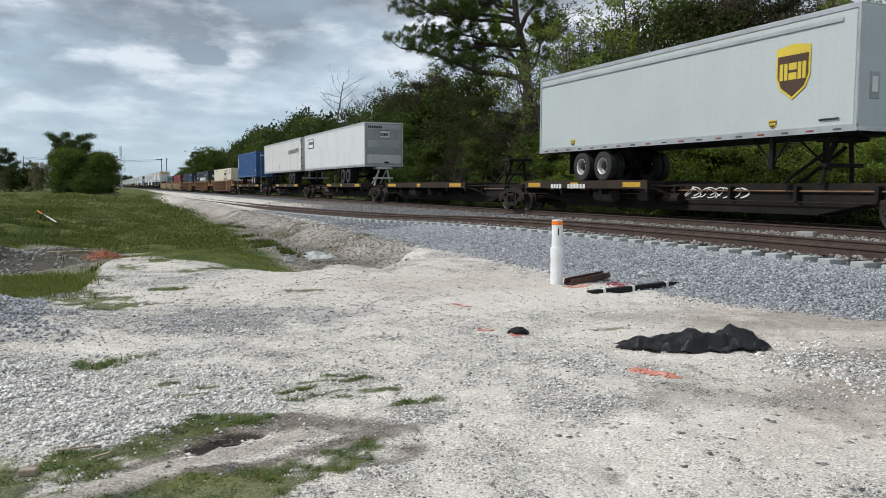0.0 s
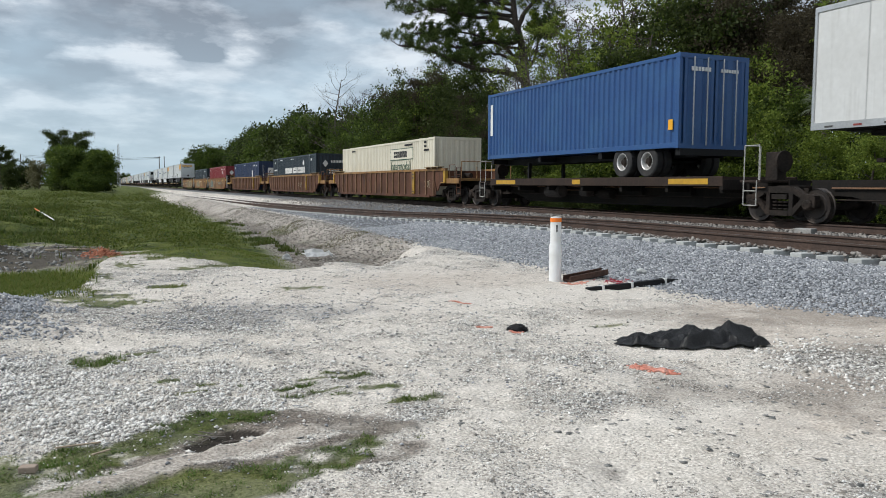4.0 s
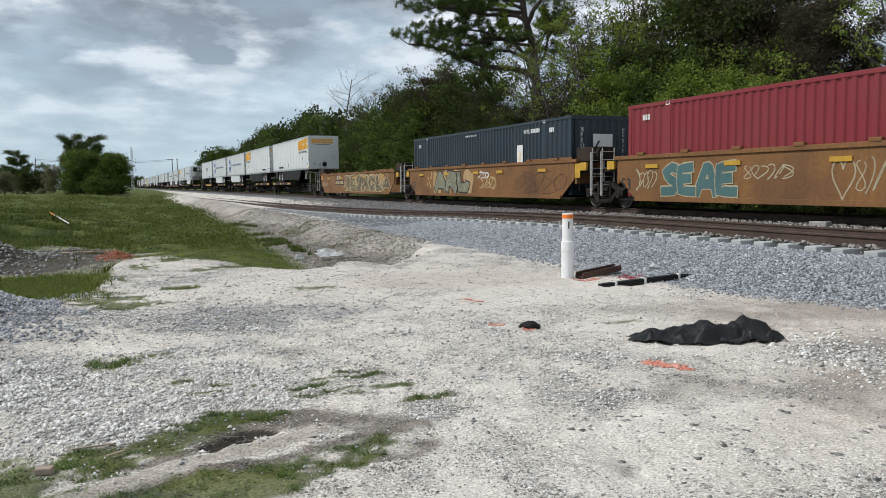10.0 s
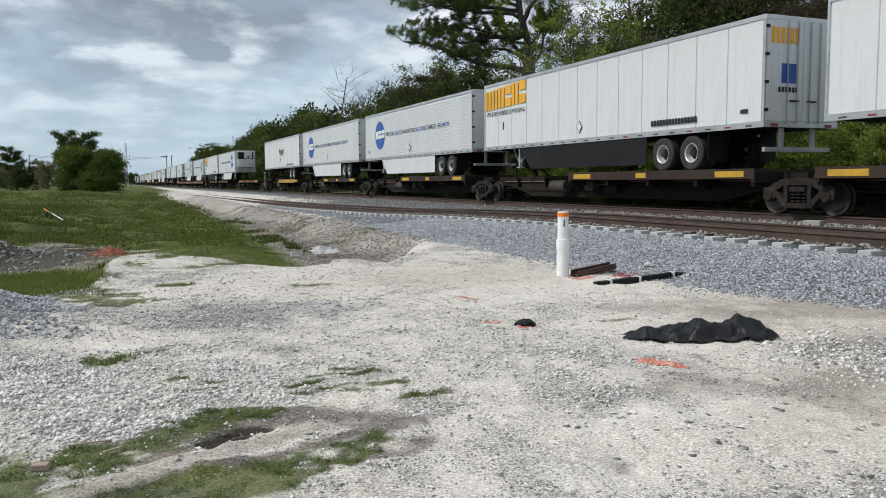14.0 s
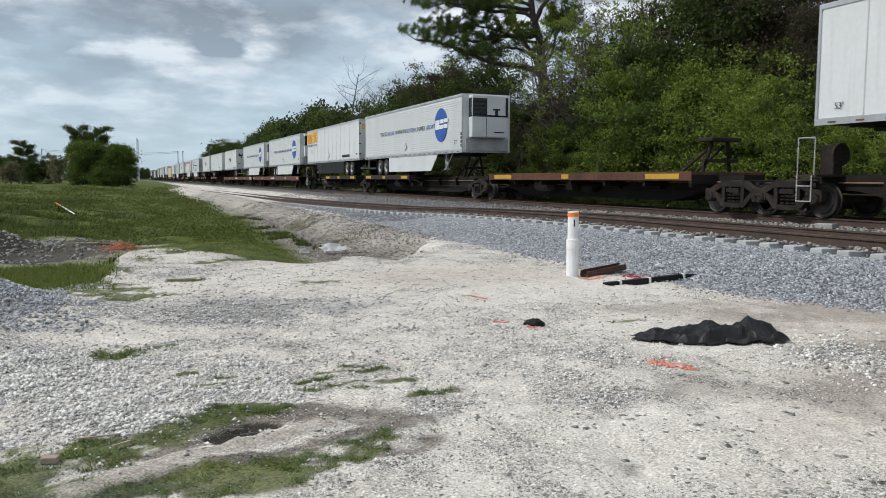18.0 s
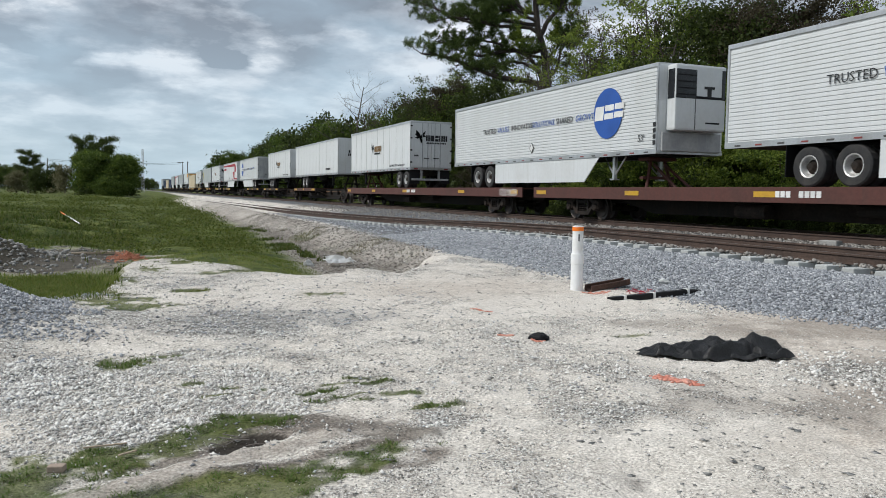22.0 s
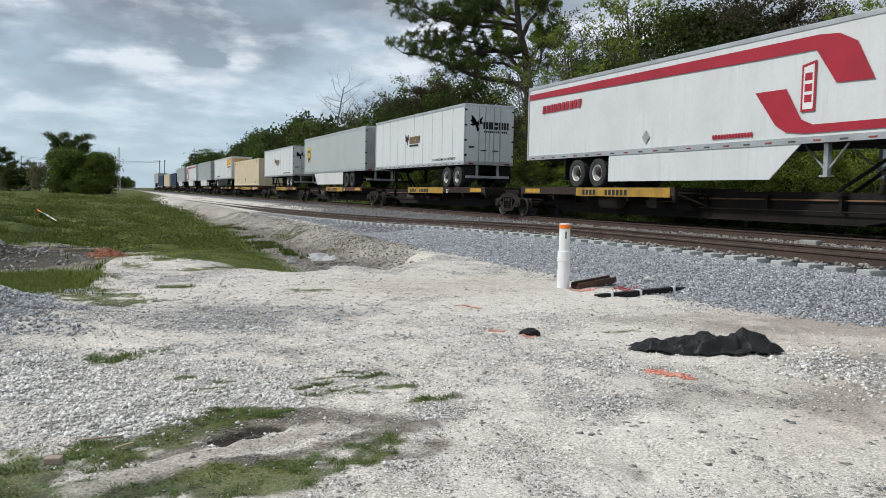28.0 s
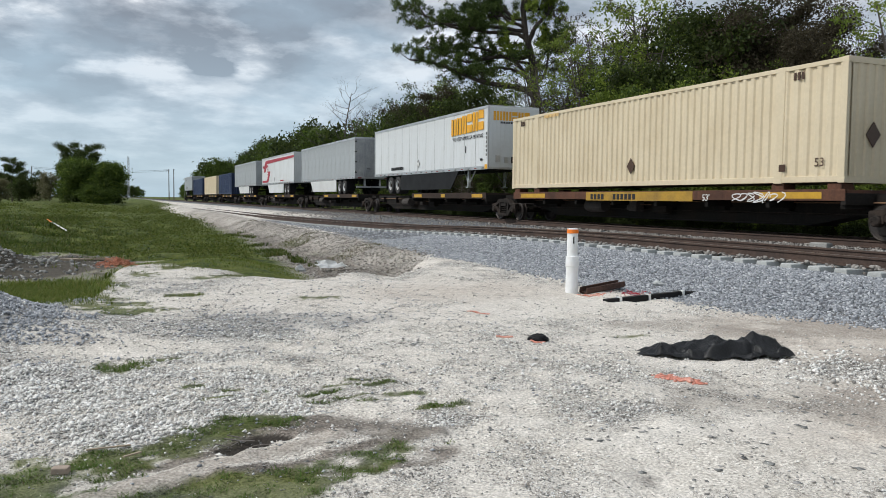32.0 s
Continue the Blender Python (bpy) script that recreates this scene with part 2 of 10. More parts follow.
M = dict(
    tread=material("worn_pale_tread", (0.40, 0.31, 0.17), 0.7, 0.1, 0.15, 30, 0.1, (0.22, 0.14, 0.07), 4.0),
    white=material("white_panel", (0.635, 0.655, 0.66), 0.38, 0, 0.03, 8, 0.02, (0.46, 0.46, 0.43), 0.7, 0.5, amount=0.4),
    cold_white=material("dull_white_panel", (0.60, 0.61, 0.60), 0.5, 0, 0.04, 8, 0.02, (0.42, 0.42, 0.40), 0.9, 0.5, amount=0.4),
    mist=material("pale_grey_green_panel", (0.47, 0.515, 0.51), 0.4, 0, 0.03, 8, 0.02, (0.40, 0.43, 0.42), 0.5, 0.3, amount=0.4),
    fog=material("pale_grey_panel", (0.385, 0.415, 0.41), 0.4, 0, 0.03, 8, 0.02, (0.33, 0.35, 0.345), 0.5, 0.3, amount=0.4),
    grey_panel=material("grey_panel", (0.36, 0.38, 0.39), 0.4, 0.1, 0.05, 8, 0.02, (0.26, 0.27, 0.27), 0.7, 0.5),
    alu=material("bare_aluminium", (0.55, 0.56, 0.57), 0.35, 0.7, 0.08, 20, 0.03, (0.38, 0.38, 0.37), 1.0, 0.5),
    grey_door=material("weathered_grey_door", (0.30, 0.31, 0.32), 0.5, 0.2, 0.08, 10, 0.03, (0.48, 0.48, 0.47), 1.5, 0.6),
    cream=material("cream_steel", (0.66, 0.565, 0.40), 0.45, 0, 0.04, 10, 0.02, (0.52, 0.42, 0.27), 0.8, 0.45, amount=0.5),
    cream_pale=material("pale_cream_steel", (0.70, 0.66, 0.54), 0.45, 0, 0.04, 10, 0.02, (0.55, 0.50, 0.40), 0.8, 0.4, amount=0.4),
    navy=material("navy_steel", (0.011, 0.027, 0.082), 0.5, 0, 0.06, 10, 0.02, (0.022, 0.034, 0.065), 0.8, 0.4),
    slate=material("dark_slate_steel", (0.016, 0.028, 0.040), 0.45, 0, 0.06, 10, 0.02, (0.030, 0.040, 0.050), 0.8, 0.4),
    blue=material("blue_steel", (0.018, 0.070, 0.21), 0.42, 0, 0.06, 10, 0.02, (0.03, 0.10, 0.24), 0.8, 0.4),
    red=material("red_steel", (0.21, 0.020, 0.028), 0.45, 0, 0.06, 10, 0.02, (0.20, 0.030, 0.032), 0.8, 0.4),
    tan=material("tan_steel", (0.225, 0.112, 0.044), 0.6, 0, 0.12, 12, 0.05, (0.11, 0.060, 0.034), 0.6, 0.8),
    rust_side=material("rusty_brown_steel", (0.118, 0.055, 0.034), 0.75, 0, 0.18, 16, 0.1, (0.050, 0.029, 0.023), 1.1, 0.9),
    rib_brown=material("weathered_brown_rib", (0.215, 0.118, 0.062), 0.7, 0, 0.15, 16, 0.08, (0.10, 0.052, 0.034), 1.6, 0.8),
    rust_yellow=material("rust_stained_yellow_steel", (0.29, 0.155, 0.045), 0.65, 0, 0.12, 16, 0.06, (0.12, 0.062, 0.036), 1.4, 0.8),
    brown_deck=material("dirty_brown_steel", (0.032, 0.023, 0.019), 0.8, 0, 0.2, 16, 0.1, (0.060, 0.040, 0.030), 0.8, 0.6),
    red_flat=material("faded_red_oxide_steel", (0.085, 0.028, 0.021), 0.75, 0, 0.14, 14, 0.06, (0.070, 0.030, 0.024), 1.0, 0.9),
    spine=material("black_grimy_steel", (0.012, 0.011, 0.010), 0.8, 0, 0.25, 16, 0.1, (0.028, 0.021, 0.016), 0.8, 0.6),
    truck=material("grimy_cast_steel", (0.020, 0.017, 0.015), 0.8, 0.1, 0.3, 18, 0.1, (0.052, 0.038, 0.030), 2.0, 0.4),
    rust_dark=material("dark_rusty_deck_steel", (0.080, 0.030, 0.021), 0.8, 0, 0.15, 14, 0.06, (0.036, 0.022, 0.018), 1.0, 0.8),
    dusty=material("dusty_grey_brown_steel", (0.056, 0.046, 0.040), 0.8, 0, 0.2, 14, 0.06, (0.035, 0.028, 0.024), 1.8, 0.6),
    wheel=material("worn_wheel_steel", (0.040, 0.034, 0.031), 0.5, 0.4, 0.15, 20, 0.05, (0.07, 0.055, 0.045), 3.0),
    yellow=material("safety_yellow", (0.52, 0.30, 0.025), 0.5, 0, 0.08, 20, 0.02, (0.40, 0.23, 0.03), 4.0),
    dull_yellow=material("dirty_yellow_paint", (0.40, 0.235, 0.028), 0.6, 0, 0.12, 20, 0.02, (0.20, 0.12, 0.03), 2.0),
    ochre_mark=material("ochre_brown_marking", (0.22, 0.13, 0.05), 0.5, 0, 0.06, 20, 0.0),
    white_mark=material("white_marking", (0.74, 0.74, 0.72), 0.6, 0, 0.06, 20, 0.0),
    red_mark=material("red_marking", (0.36, 0.012, 0.030), 0.5, 0, 0.06, 20, 0.0),
    black_mark=material("black_marking", (0.015, 0.015, 0.017), 0.6, 0, 0.1, 20, 0.0),
    blue_mark=material("blue_marking", (0.016, 0.085, 0.36), 0.5, 0, 0.06, 20, 0.0),
    pale_blue_mark=material("faded_blue_marking", (0.10, 0.19, 0.36), 0.5, 0, 0.06, 20, 0.0),
    gold_mark=material("golden_marking", (0.78, 0.38, 0.018), 0.5, 0, 0.06, 20, 0.0),
    lemon_mark=material("lemon_gold_marking", (0.66, 0.50, 0.05), 0.5, 0, 0.06, 20, 0.0),
    pale_gold_mark=material("faded_golden_marking", (0.76, 0.52, 0.22), 0.5, 0, 0.06, 20, 0.0),
    brown_mark=material("brown_marking", (0.07, 0.035, 0.02), 0.5, 0, 0.06, 20, 0.0),
    green_mark=material("dark_green_marking", (0.03, 0.09, 0.05), 0.5, 0, 0.06, 20, 0.0),
    umber_paint=material("umber_spray_paint", (0.095, 0.074, 0.042), 0.6, 0, 0.15, 20, 0.0, (0.17, 0.125, 0.060), 1.5),
    dull_red=material("faded_red_reflector", (0.24, 0.045, 0.040), 0.5, 0, 0.1, 20, 0.0),
    dark_mark=material("dark_grey_marking", (0.07, 0.068, 0.066), 0.6, 0, 0.1, 20, 0.0),
    slate_mark=material("worn_grey_marking", (0.16, 0.165, 0.165), 0.6, 0, 0.2, 20, 0.0, (0.40, 0.41, 0.41), 5.0),
    seam=material("dull_panel_seam", (0.47, 0.48, 0.48), 0.5, 0.1, 0.1, 12, 0.0, (0.32, 0.32, 0.31), 1.0, 0.5),
    teal_paint=material("teal_spray_paint", (0.065, 0.14, 0.14), 0.6, 0, 0.1, 20, 0.0),
    pale_paint=material("pale_spray_paint", (0.42, 0.37, 0.25), 0.6, 0, 0.1, 20, 0.0),
    beige_paint=material("beige_spray_paint", (0.42, 0.29, 0.13), 0.6, 0, 0.12, 12, 0.0, (0.30, 0.18, 0.08), 1.5),
    beige_pale=material("cream_spray_paint", (0.56, 0.45, 0.28), 0.6, 0, 0.12, 12, 0.0, (0.42, 0.30, 0.15), 1.5),
    olive_paint=material("olive_grey_spray_paint", (0.17, 0.165, 0.11), 0.6, 0, 0.2, 9, 0.0, (0.28, 0.27, 0.19), 4.0),
    tyre=material("tyre_rubber", (0.020, 0.020, 0.021), 0.85, 0, 0.15, 40, 0.05, (0.05, 0.047, 0.043), 4.0),
    rim=material("white_steel_rim", (0.68, 0.68, 0.67), 0.4, 0.3, 0.1, 30, 0.02, (0.46, 0.44, 0.41), 6.0),
    dark_rim=material("dusty_black_rim", (0.030, 0.030, 0.032), 0.6, 0, 0.15, 30, 0.03, (0.10, 0.095, 0.09), 5.0),
    black_part=material("black_plastic_and_steel", (0.012, 0.012, 0.013), 0.6, 0, 0.15, 30, 0.03),
    glassy=material("dark_grille", (0.010, 0.011, 0.013), 0.25, 0, 0.1, 30, 0.0),
    rail=material("rusty_rail_steel", (0.078, 0.050, 0.038), 0.75, 0.2, 0.25, 25, 0.1, (0.045, 0.032, 0.027), 2.0),
    rail_top=material("worn_rail_head", (0.22, 0.20, 0.19), 0.35, 0.9, 0.15, 30, 0.02, (0.13, 0.09, 0.07), 4.0),
    concrete=material("concrete_tie", (0.43, 0.445, 0.435), 0.85, 0, 0.12, 40, 0.15, (0.30, 0.30, 0.29), 3.0, per_object=0.12),
    old_block=material("dirty_concrete", (0.30, 0.295, 0.28), 0.9, 0, 0.15, 30, 0.2, (0.20, 0.19, 0.18), 4.0),
    brick_tan=material("weathered_tan_brick", (0.34, 0.27, 0.215), 0.9, 0, 0.15, 30, 0.2, (0.24, 0.19, 0.15), 4.0),
    timber=material("old_timber_tie", (0.075, 0.058, 0.046), 0.9, 0, 0.25, 40, 0.3, (0.12, 0.10, 0.085), 3.0, per_object=0.2),
    pvc=material("white_pvc", (0.80, 0.81, 0.81), 0.4, 0, 0.02, 15, 0.0, (0.66, 0.66, 0.63), 5.0),
    orange=material("orange_band", (0.85, 0.20, 0.015), 0.5, 0, 0.06, 25, 0.0),
    orange_mark=material("faded_orange_paint", (0.62, 0.24, 0.17), 0.85, 0, 0.2, 60, 0.0, (0.74, 0.50, 0.42), 9.0),
    # the second, greyer colour puts part of the fabric's sheen into patches
    cloth=material("black_woven_fabric", (0.026, 0.027, 0.029), 0.42, 0, 0.3, 60, 0.4, (0.058, 0.060, 0.064), 3.5),
    rusty=material("rusty_pipe", (0.10, 0.052, 0.036), 0.8, 0.2, 0.25, 30, 0.15, (0.06, 0.035, 0.028), 5.0),
    bark=material("bark", (0.085, 0.068, 0.055), 0.95, 0, 0.3, 14, 0.5, (0.14, 0.12, 0.10), 2.0),
    pine_bark=material("pine_bark", (0.042, 0.034, 0.029), 0.95, 0, 0.3, 14, 0.5, (0.085, 0.068, 0.055), 2.0),
    twig_wood=material("dark_twigs", (0.075, 0.064, 0.056), 0.95, 0, 0.3, 14, 0.3, (0.13, 0.115, 0.10), 2.0),
    dead_wood=material("grey_dead_wood", (0.16, 0.14, 0.125), 0.95, 0, 0.3, 14, 0.3, (0.24, 0.22, 0.20), 2.0),
    pale_steel=material("worn_white_steel_bar", (0.48, 0.47, 0.44), 0.5, 0.2, 0.1, 30, 0.0),
    galv=material("galvanised_steel", (0.35, 0.36, 0.37), 0.5, 0.5, 0.1, 15, 0.02),
    faded_net=material("faded_orange_netting", (0.50, 0.20, 0.12), 0.8, 0, 0.2, 30, 0.0),
    wood=material("pale_lumber", (0.36, 0.29, 0.21), 0.8, 0, 0.2, 40, 0.1),
)

for key in ("spine", "truck", "brown_deck", "black_part", "timber", "rust_side", "tan"):
    M[key].node_tree.nodes["Principled BSDF"].inputs["Specular IOR Level"].default_value = 0.2


# ---- mesh helpers ----
def part(name, bm, mat, parent=None, label=""):
    """Links a bmesh as one mesh object, under a thing or a part."""
    me = bpy.data.meshes.new(name)
    bm.normal_update()
    bm.to_mesh(me)
    bm.free()
    for m in (mat if isinstance(mat, (list, tuple)) else [mat]):
        me.materials.append(m)
    ob = new(name, me)
    ob.parent = parent
    return tagged(ob, label)


def soup(name, verts, faces, mat, parent=None, smooth=False):
    me = bpy.data.meshes.new(name)
    verts = np.asarray(verts, dtype=np.float32)
    faces = np.asarray(faces, dtype=np.int32)
    k = faces.shape[1]
    me.vertices.add(len(verts)); me.vertices.foreach_set("co", verts.ravel())
    me.loops.add(faces.size); me.loops.foreach_set("vertex_index", faces.ravel())
    me.polygons.add(len(faces)); me.polygons.foreach_set("loop_start", np.arange(0, faces.size, k, dtype=np.int32))
    if smooth:
        me.polygons.foreach_set("use_smooth", np.ones(len(faces), dtype=bool))
    me.update(calc_edges=True)
    for m in (mat if isinstance(mat, (list, tuple)) else [mat]):
        me.materials.append(m)
    ob = new(name, me)
    ob.parent = parent
    return ob


def box(bm, x0, x1, y0, y1, z0, z1, bevel=0.0):
    vs = [bm.verts.new((x, y, z)) for x in (x0, x1) for y in (y0, y1) for z in (z0, z1)]
    fs = [bm.faces.new([vs[i] for i in q]) for q in ((0, 1, 3, 2), (4, 6, 7, 5), (0, 4, 5, 1), (2, 3, 7, 6), (0, 2, 6, 4), (1, 5, 7, 3))]
    if bevel:
        bmesh.ops.bevel(bm, geom=list({e for f in fs for e in f.edges}), offset=bevel, segments=2, affect="EDGES", profile=0.6)
    return bm


def one_box(*a):
    return box(bmesh.new(), *a)


def rod(bm, a, b, r, seg=10, r2=None):
    """A round bar from a to b."""
    a, b = Vector(a), Vector(b)
    m = Matrix.Translation((a + b) / 2) @ (b - a).to_track_quat("Z", "Y").to_matrix().to_4x4()
    bmesh.ops.create_cone(bm, cap_ends=True, segments=seg, radius1=r, radius2=r if r2 is None else r2, depth=(b - a).length, matrix=m)
    return bm


def lathe(bm, profile, axis="X", seg=24, at=(0, 0, 0), caps=True):
    """A turned body: profile of (along, radius)."""
    at = Vector(at)
    rings = []
    for h, r in profile:
        ring = []
        for k in range(seg):
            c, s = math.cos(2 * math.pi * k / seg) * r, math.sin(2 * math.pi * k / seg) * r
            v = {"X": (h, c, s), "Y": (c, h, s), "Z": (c, s, h)}[axis]
            ring.append(bm.verts.new(at + Vector(v)))
        rings.append(ring)
    for p, q in zip(rings, rings[1:]):
        for k in range(seg):
            bm.faces.new((p[k], p[(k + 1) % seg], q[(k + 1) % seg], q[k]))
    for ring in (rings[0], rings[-1]) if caps else ():
        bm.faces.new(ring)
    bmesh.ops.recalc_face_normals(bm, faces=bm.faces)
    return bm


def prism(bm, outline, x0, x1):
    """A plate in the y-z plane with the given outline, from x0 to x1."""
    a = [bm.verts.new((x0, y, z)) for y, z in outline]
    b = [bm.verts.new((x1, y, z)) for y, z in outline]
    bm.faces.new(a); bm.faces.new(b[::-1])
    for i in range(len(a)):
        j = (i + 1) % len(a)
        bm.faces.new((a[i], b[i], b[j], a[j]))
    bmesh.ops.recalc_face_normals(bm, faces=bm.faces)
    return bm


# ---- the lie of the land ----
def smooth(a, b, v):
    t = np.clip((np.asarray(v, dtype=float) - a) / (b - a), 0, 1)
    return t * t * (3 - 2 * t)


def lattice(x, y, seed):
    """Cheap hashed value noise for whole arrays."""
    xi, yi = np.floor(x), np.floor(y)
    fx, fy = x - xi, y - yi
    fx, fy = fx * fx * (3 - 2 * fx), fy * fy * (3 - 2 * fy)

    def h(a, b):
        v = np.sin(a * 127.1 + b * 311.7 + seed * 74.7) * 43758.5453
        return v - np.floor(v)
    return (h(xi, yi) * (1 - fx) + h(xi + 1, yi) * fx) * (1 - fy) + (h(xi, yi + 1) * (1 - fx) + h(xi + 1, yi + 1) * fx) * fy


def rough_noise(x, y, size, seed, octaves=3):
    out, amp, tot = 0.0, 1.0, 0.0
    for k in range(octaves):
        out = out + amp * (lattice(x / size * 2 ** k, y / size * 2 ** k, seed + k * 9) - 0.5)
        tot += amp
        amp *= 0.5
    return out / tot


SIDING_Y = (-60, 18, 24, 30, 40, 52, 66, 90)
SIDING_X = (11.95, 11.95, 11.65, 11.05, 10.35, 9.90, 9.55, 9.25)
SIDING_Z = (0.60, 0.60, 0.54, 0.42, 0.34, 0.29, 0.27, 0.25)
MAIN_X, MAIN_Z = 16.82, 0.62


def bed(y):
    """Centre and rail height of the unfinished siding."""
    return np.interp(y, SIDING_Y, SIDING_X), np.interp(y, SIDING_Y, SIDING_Z)


def pad_edge(x):
    return np.interp(x, (-9, -1.4, -0.7, -0.25, 0.2, 0.6, 1.15, 1.6, 2.1, 2.7, 3.2, 4.9, 5.9, 7.0, 8.0), (11.0, 11.5, 11.4, 13.0, 17.6, 18.4, 18.2, 17.0, 15.6, 14.3, 13.7, 13.7, 14.6, 17.0, 19.0))


def blob(x, y, cx, cy, rx, ry):
    return np.exp(-((x - cx) / rx) ** 2 - ((y - cy) / ry) ** 2)


def off_pad(x, y):
    """0 on the crushed-stone yard, 1 in the field beyond its edge."""
    return smooth(-0.3, 1.3, y - pad_edge(x) + 2.2 * rough_noise(x, y, 1.1, 3)) * smooth(8.2, 6.9, x - 0.02 * np.maximum(y - 20, 0))


LIP = ((0.56, 4.43), (0.99, 4.74))


def pit(x, y):
    """A scooped pit behind a crisp lip of sand: how deep, 0 to 1."""
    (ax, ay), (bx, by) = LIP
    ln = math.hypot(bx - ax, by - ay)
    t = ((x - ax) * (bx - ax) + (y - ay) * (by - ay)) / ln ** 2
    s = ((y - ay) * (bx - ax) - (x - ax) * (by - ay)) / ln + 0.05 * rough_noise(x, y, 0.22, 71) + 0.05 * (t - 0.5) ** 2
    return smooth(0.0, 0.045, s) * smooth(0.46, 0.05, s) * smooth(-0.12, 0.12, t) * smooth(1.12, 0.72, t)


def height(x, y):
    x, y = np.asarray(x, dtype=float), np.asarray(y, dtype=float)
    cx, cz = bed(y)
    near = smooth(16, 9, y) * smooth(8.6, 7.6, x)
    yard = 0.03 * rough_noise(x, y, 1.1, 1) + near * (0.035 * rough_noise(x, y, 0.45, 51) + 0.050 * rough_noise(x, y, 0.15, 53, 2)) + 0.10 * blob(x, y, 6.6, 15.5, 1.3, 2.2) + 0.13 * blob(x, y, 3.95, 14.0, 0.55, 0.3)
    yard = yard - 0.06 * pit(x, y) + 0.03 * blob(x, y, 6.1, 4.9, 0.9, 0.5) + 0.022 * stroke(x, y, RAMP[0], 0.16)
    yard = yard + 0.55 * blob(x, y, -1.85, 9.8, 0.95, 1.3)
    wild = smooth(20, 30, y) * smooth(4.5, 1.0, x - 0.03 * y)
    field = -0.42 + (0.30 + 0.55 * wild) * rough_noise(x, y, 5.0, 5) + (0.12 + 0.38 * wild) * rough_noise(x, y, 1.4, 6) + 0.30 * smooth(1.5, -6, x) * smooth(16, 30, y)
    field = field + 0.25 * smooth(50, 160, y) + 0.36 * smooth(4.6, 2.2, x) * smooth(34, 17, y) + 0.34 * blob(x, y, -2.6, 19.5, 0.8, 1.6) + 0.12 * rough_noise(x, y, 0.5, 8) * blob(x, y, -2.4, 19.5, 1.2, 2.2)
    foot = np.interp(y, (13, 21, 43, 62, 140), (6.0, 5.6, 5.8, 6.2, 7.0))
    bank = smooth(0, 1, (x - foot) / 2.2) ** 0.9
    far = smooth(40, 75, y)
    shoulder = 0.12 + 0.10 * far
    shoulder = shoulder + 0.10 * rough_noise(x, y, 0.8, 15) * smooth(60, 30, y)
    low = yard * (1 - off_pad(x, y)) + (field + (shoulder - field) * bank) * off_pad(x, y)
    low = low + smooth(0.6, 2.4, x - foot) * np.maximum(0.0, yard + (shoulder - yard) * smooth(14.5, 20.5, y) - low)
    # ballast of the siding, which falls away and ends, and of the main line
    toe = np.interp(y, (-20, 5.5, 8, 17, 24, 35, 60), (8.7, 8.7, 7.7, 7.4, 7.5, 8.2, 8.4))
    top = np.minimum(cz - 0.27, 0.34)
    side = smooth(0.0, 1.0, (x - toe) / (cx - 1.75 - toe + 0.01))
    end = smooth(50, 44, y)
    z = np.maximum(low, low + (top - low) * side * end)
    mid = 0.37 + 0.06 * smooth(12.5, 15.0, x)
    z = z + smooth(cx - 0.6, cx + 0.3, x) * np.maximum(0.0, top + (mid - top) * smooth(cx, cx + 2.6, x) - z)
    slope = smooth(11.0, 14.6, x) * smooth(46, 60, y)
    z = z + (np.maximum(z, 0.42) - z) * slope
    z = z + (0.0 - z) * smooth(20.2, 22.0, x)
    beyond = 0.15 * rough_noise(x, y, 6.0, 12) + 0.5 * smooth(22, 27, x)
    return z + beyond * smooth(21, 23, x)


def axis(parts):
    out = [parts[0][0]]
    for a, b, step in parts:
        k = max(1, int(round((b - a) / step)))
        out += list(a + (b - a) * np.arange(1, k + 1) / k)
    return np.array(out)


GRASS = ((0.51, 6.30, .10, .07), (0.74, 6.10, .09, .05), (0.67, 5.86, .13, .07), (0.97, 5.95, .12, .05), (1.31, 5.74, .16, .05), (1.24, 5.48, .13, .045), (1.53, 5.92, .13, .05),
         (1.58, 5.53, .16, .045), (1.65, 5.37, .11, .04), (1.78, 6.05, .13, .05), (1.84, 5.87, .14, .06), (2.00, 5.50, .20, .07), (2.05, 5.01, .17, .06), (1.80, 4.32, .07, .08),
         (0.03, 7.20, .20, .20), (2.77, 11.24, .40, .18), (0.37, 7.36, .14, .10), (5.2, 7.03, .28, .10), (0.82, 5.24, .12, .08),
         (1.2, 17.0, .5, .5), (0.5, 15.6, .3, .6), (2.1, 15.0, .5, .35), (1.5, 14.6, .3, .25), (0.9, 12.2, .3, .2), (-0.34, 11.2, .50, .40), (0.25, 10.7, .45, .30), (0.11, 11.5, .25, .25), (-0.9, 13.4, 1.0, 1.7))
GRASS_STROKES = ((((-0.75, 4.50), (-0.5, 4.57), (-0.35, 4.62), (-0.1, 4.64)), 0.25), (((-0.1, 4.64), (0.2, 4.74), (0.43, 4.88), (0.60, 5.10), (0.88, 5.18)), 0.18),
                 (((-0.35, 4.02), (0.17, 3.98), (0.43, 3.95), (0.65, 3.95), (0.86, 4.0), (1.07, 4.09), (1.30, 4.19), (1.48, 4.30)), 0.16), (((0.45, 3.84), (0.85, 3.90), (1.12, 3.99), (1.32, 4.08)), 0.13), (((-0.7, 3.9), (-0.5, 4.35)), 0.22))
SOIL = ((0.80, 5.0, .28, .18), (1.10, 4.93, .34, .19), (1.45, 4.74, .36, .20), (1.70, 4.50, .28, .16), (1.60, 4.16, .26, .13), (1.42, 3.98, .26, .10), (1.0, 4.02, .4, .10), (0.35, 4.55, .22, .08), (0.2, 4.45, .25, .08))
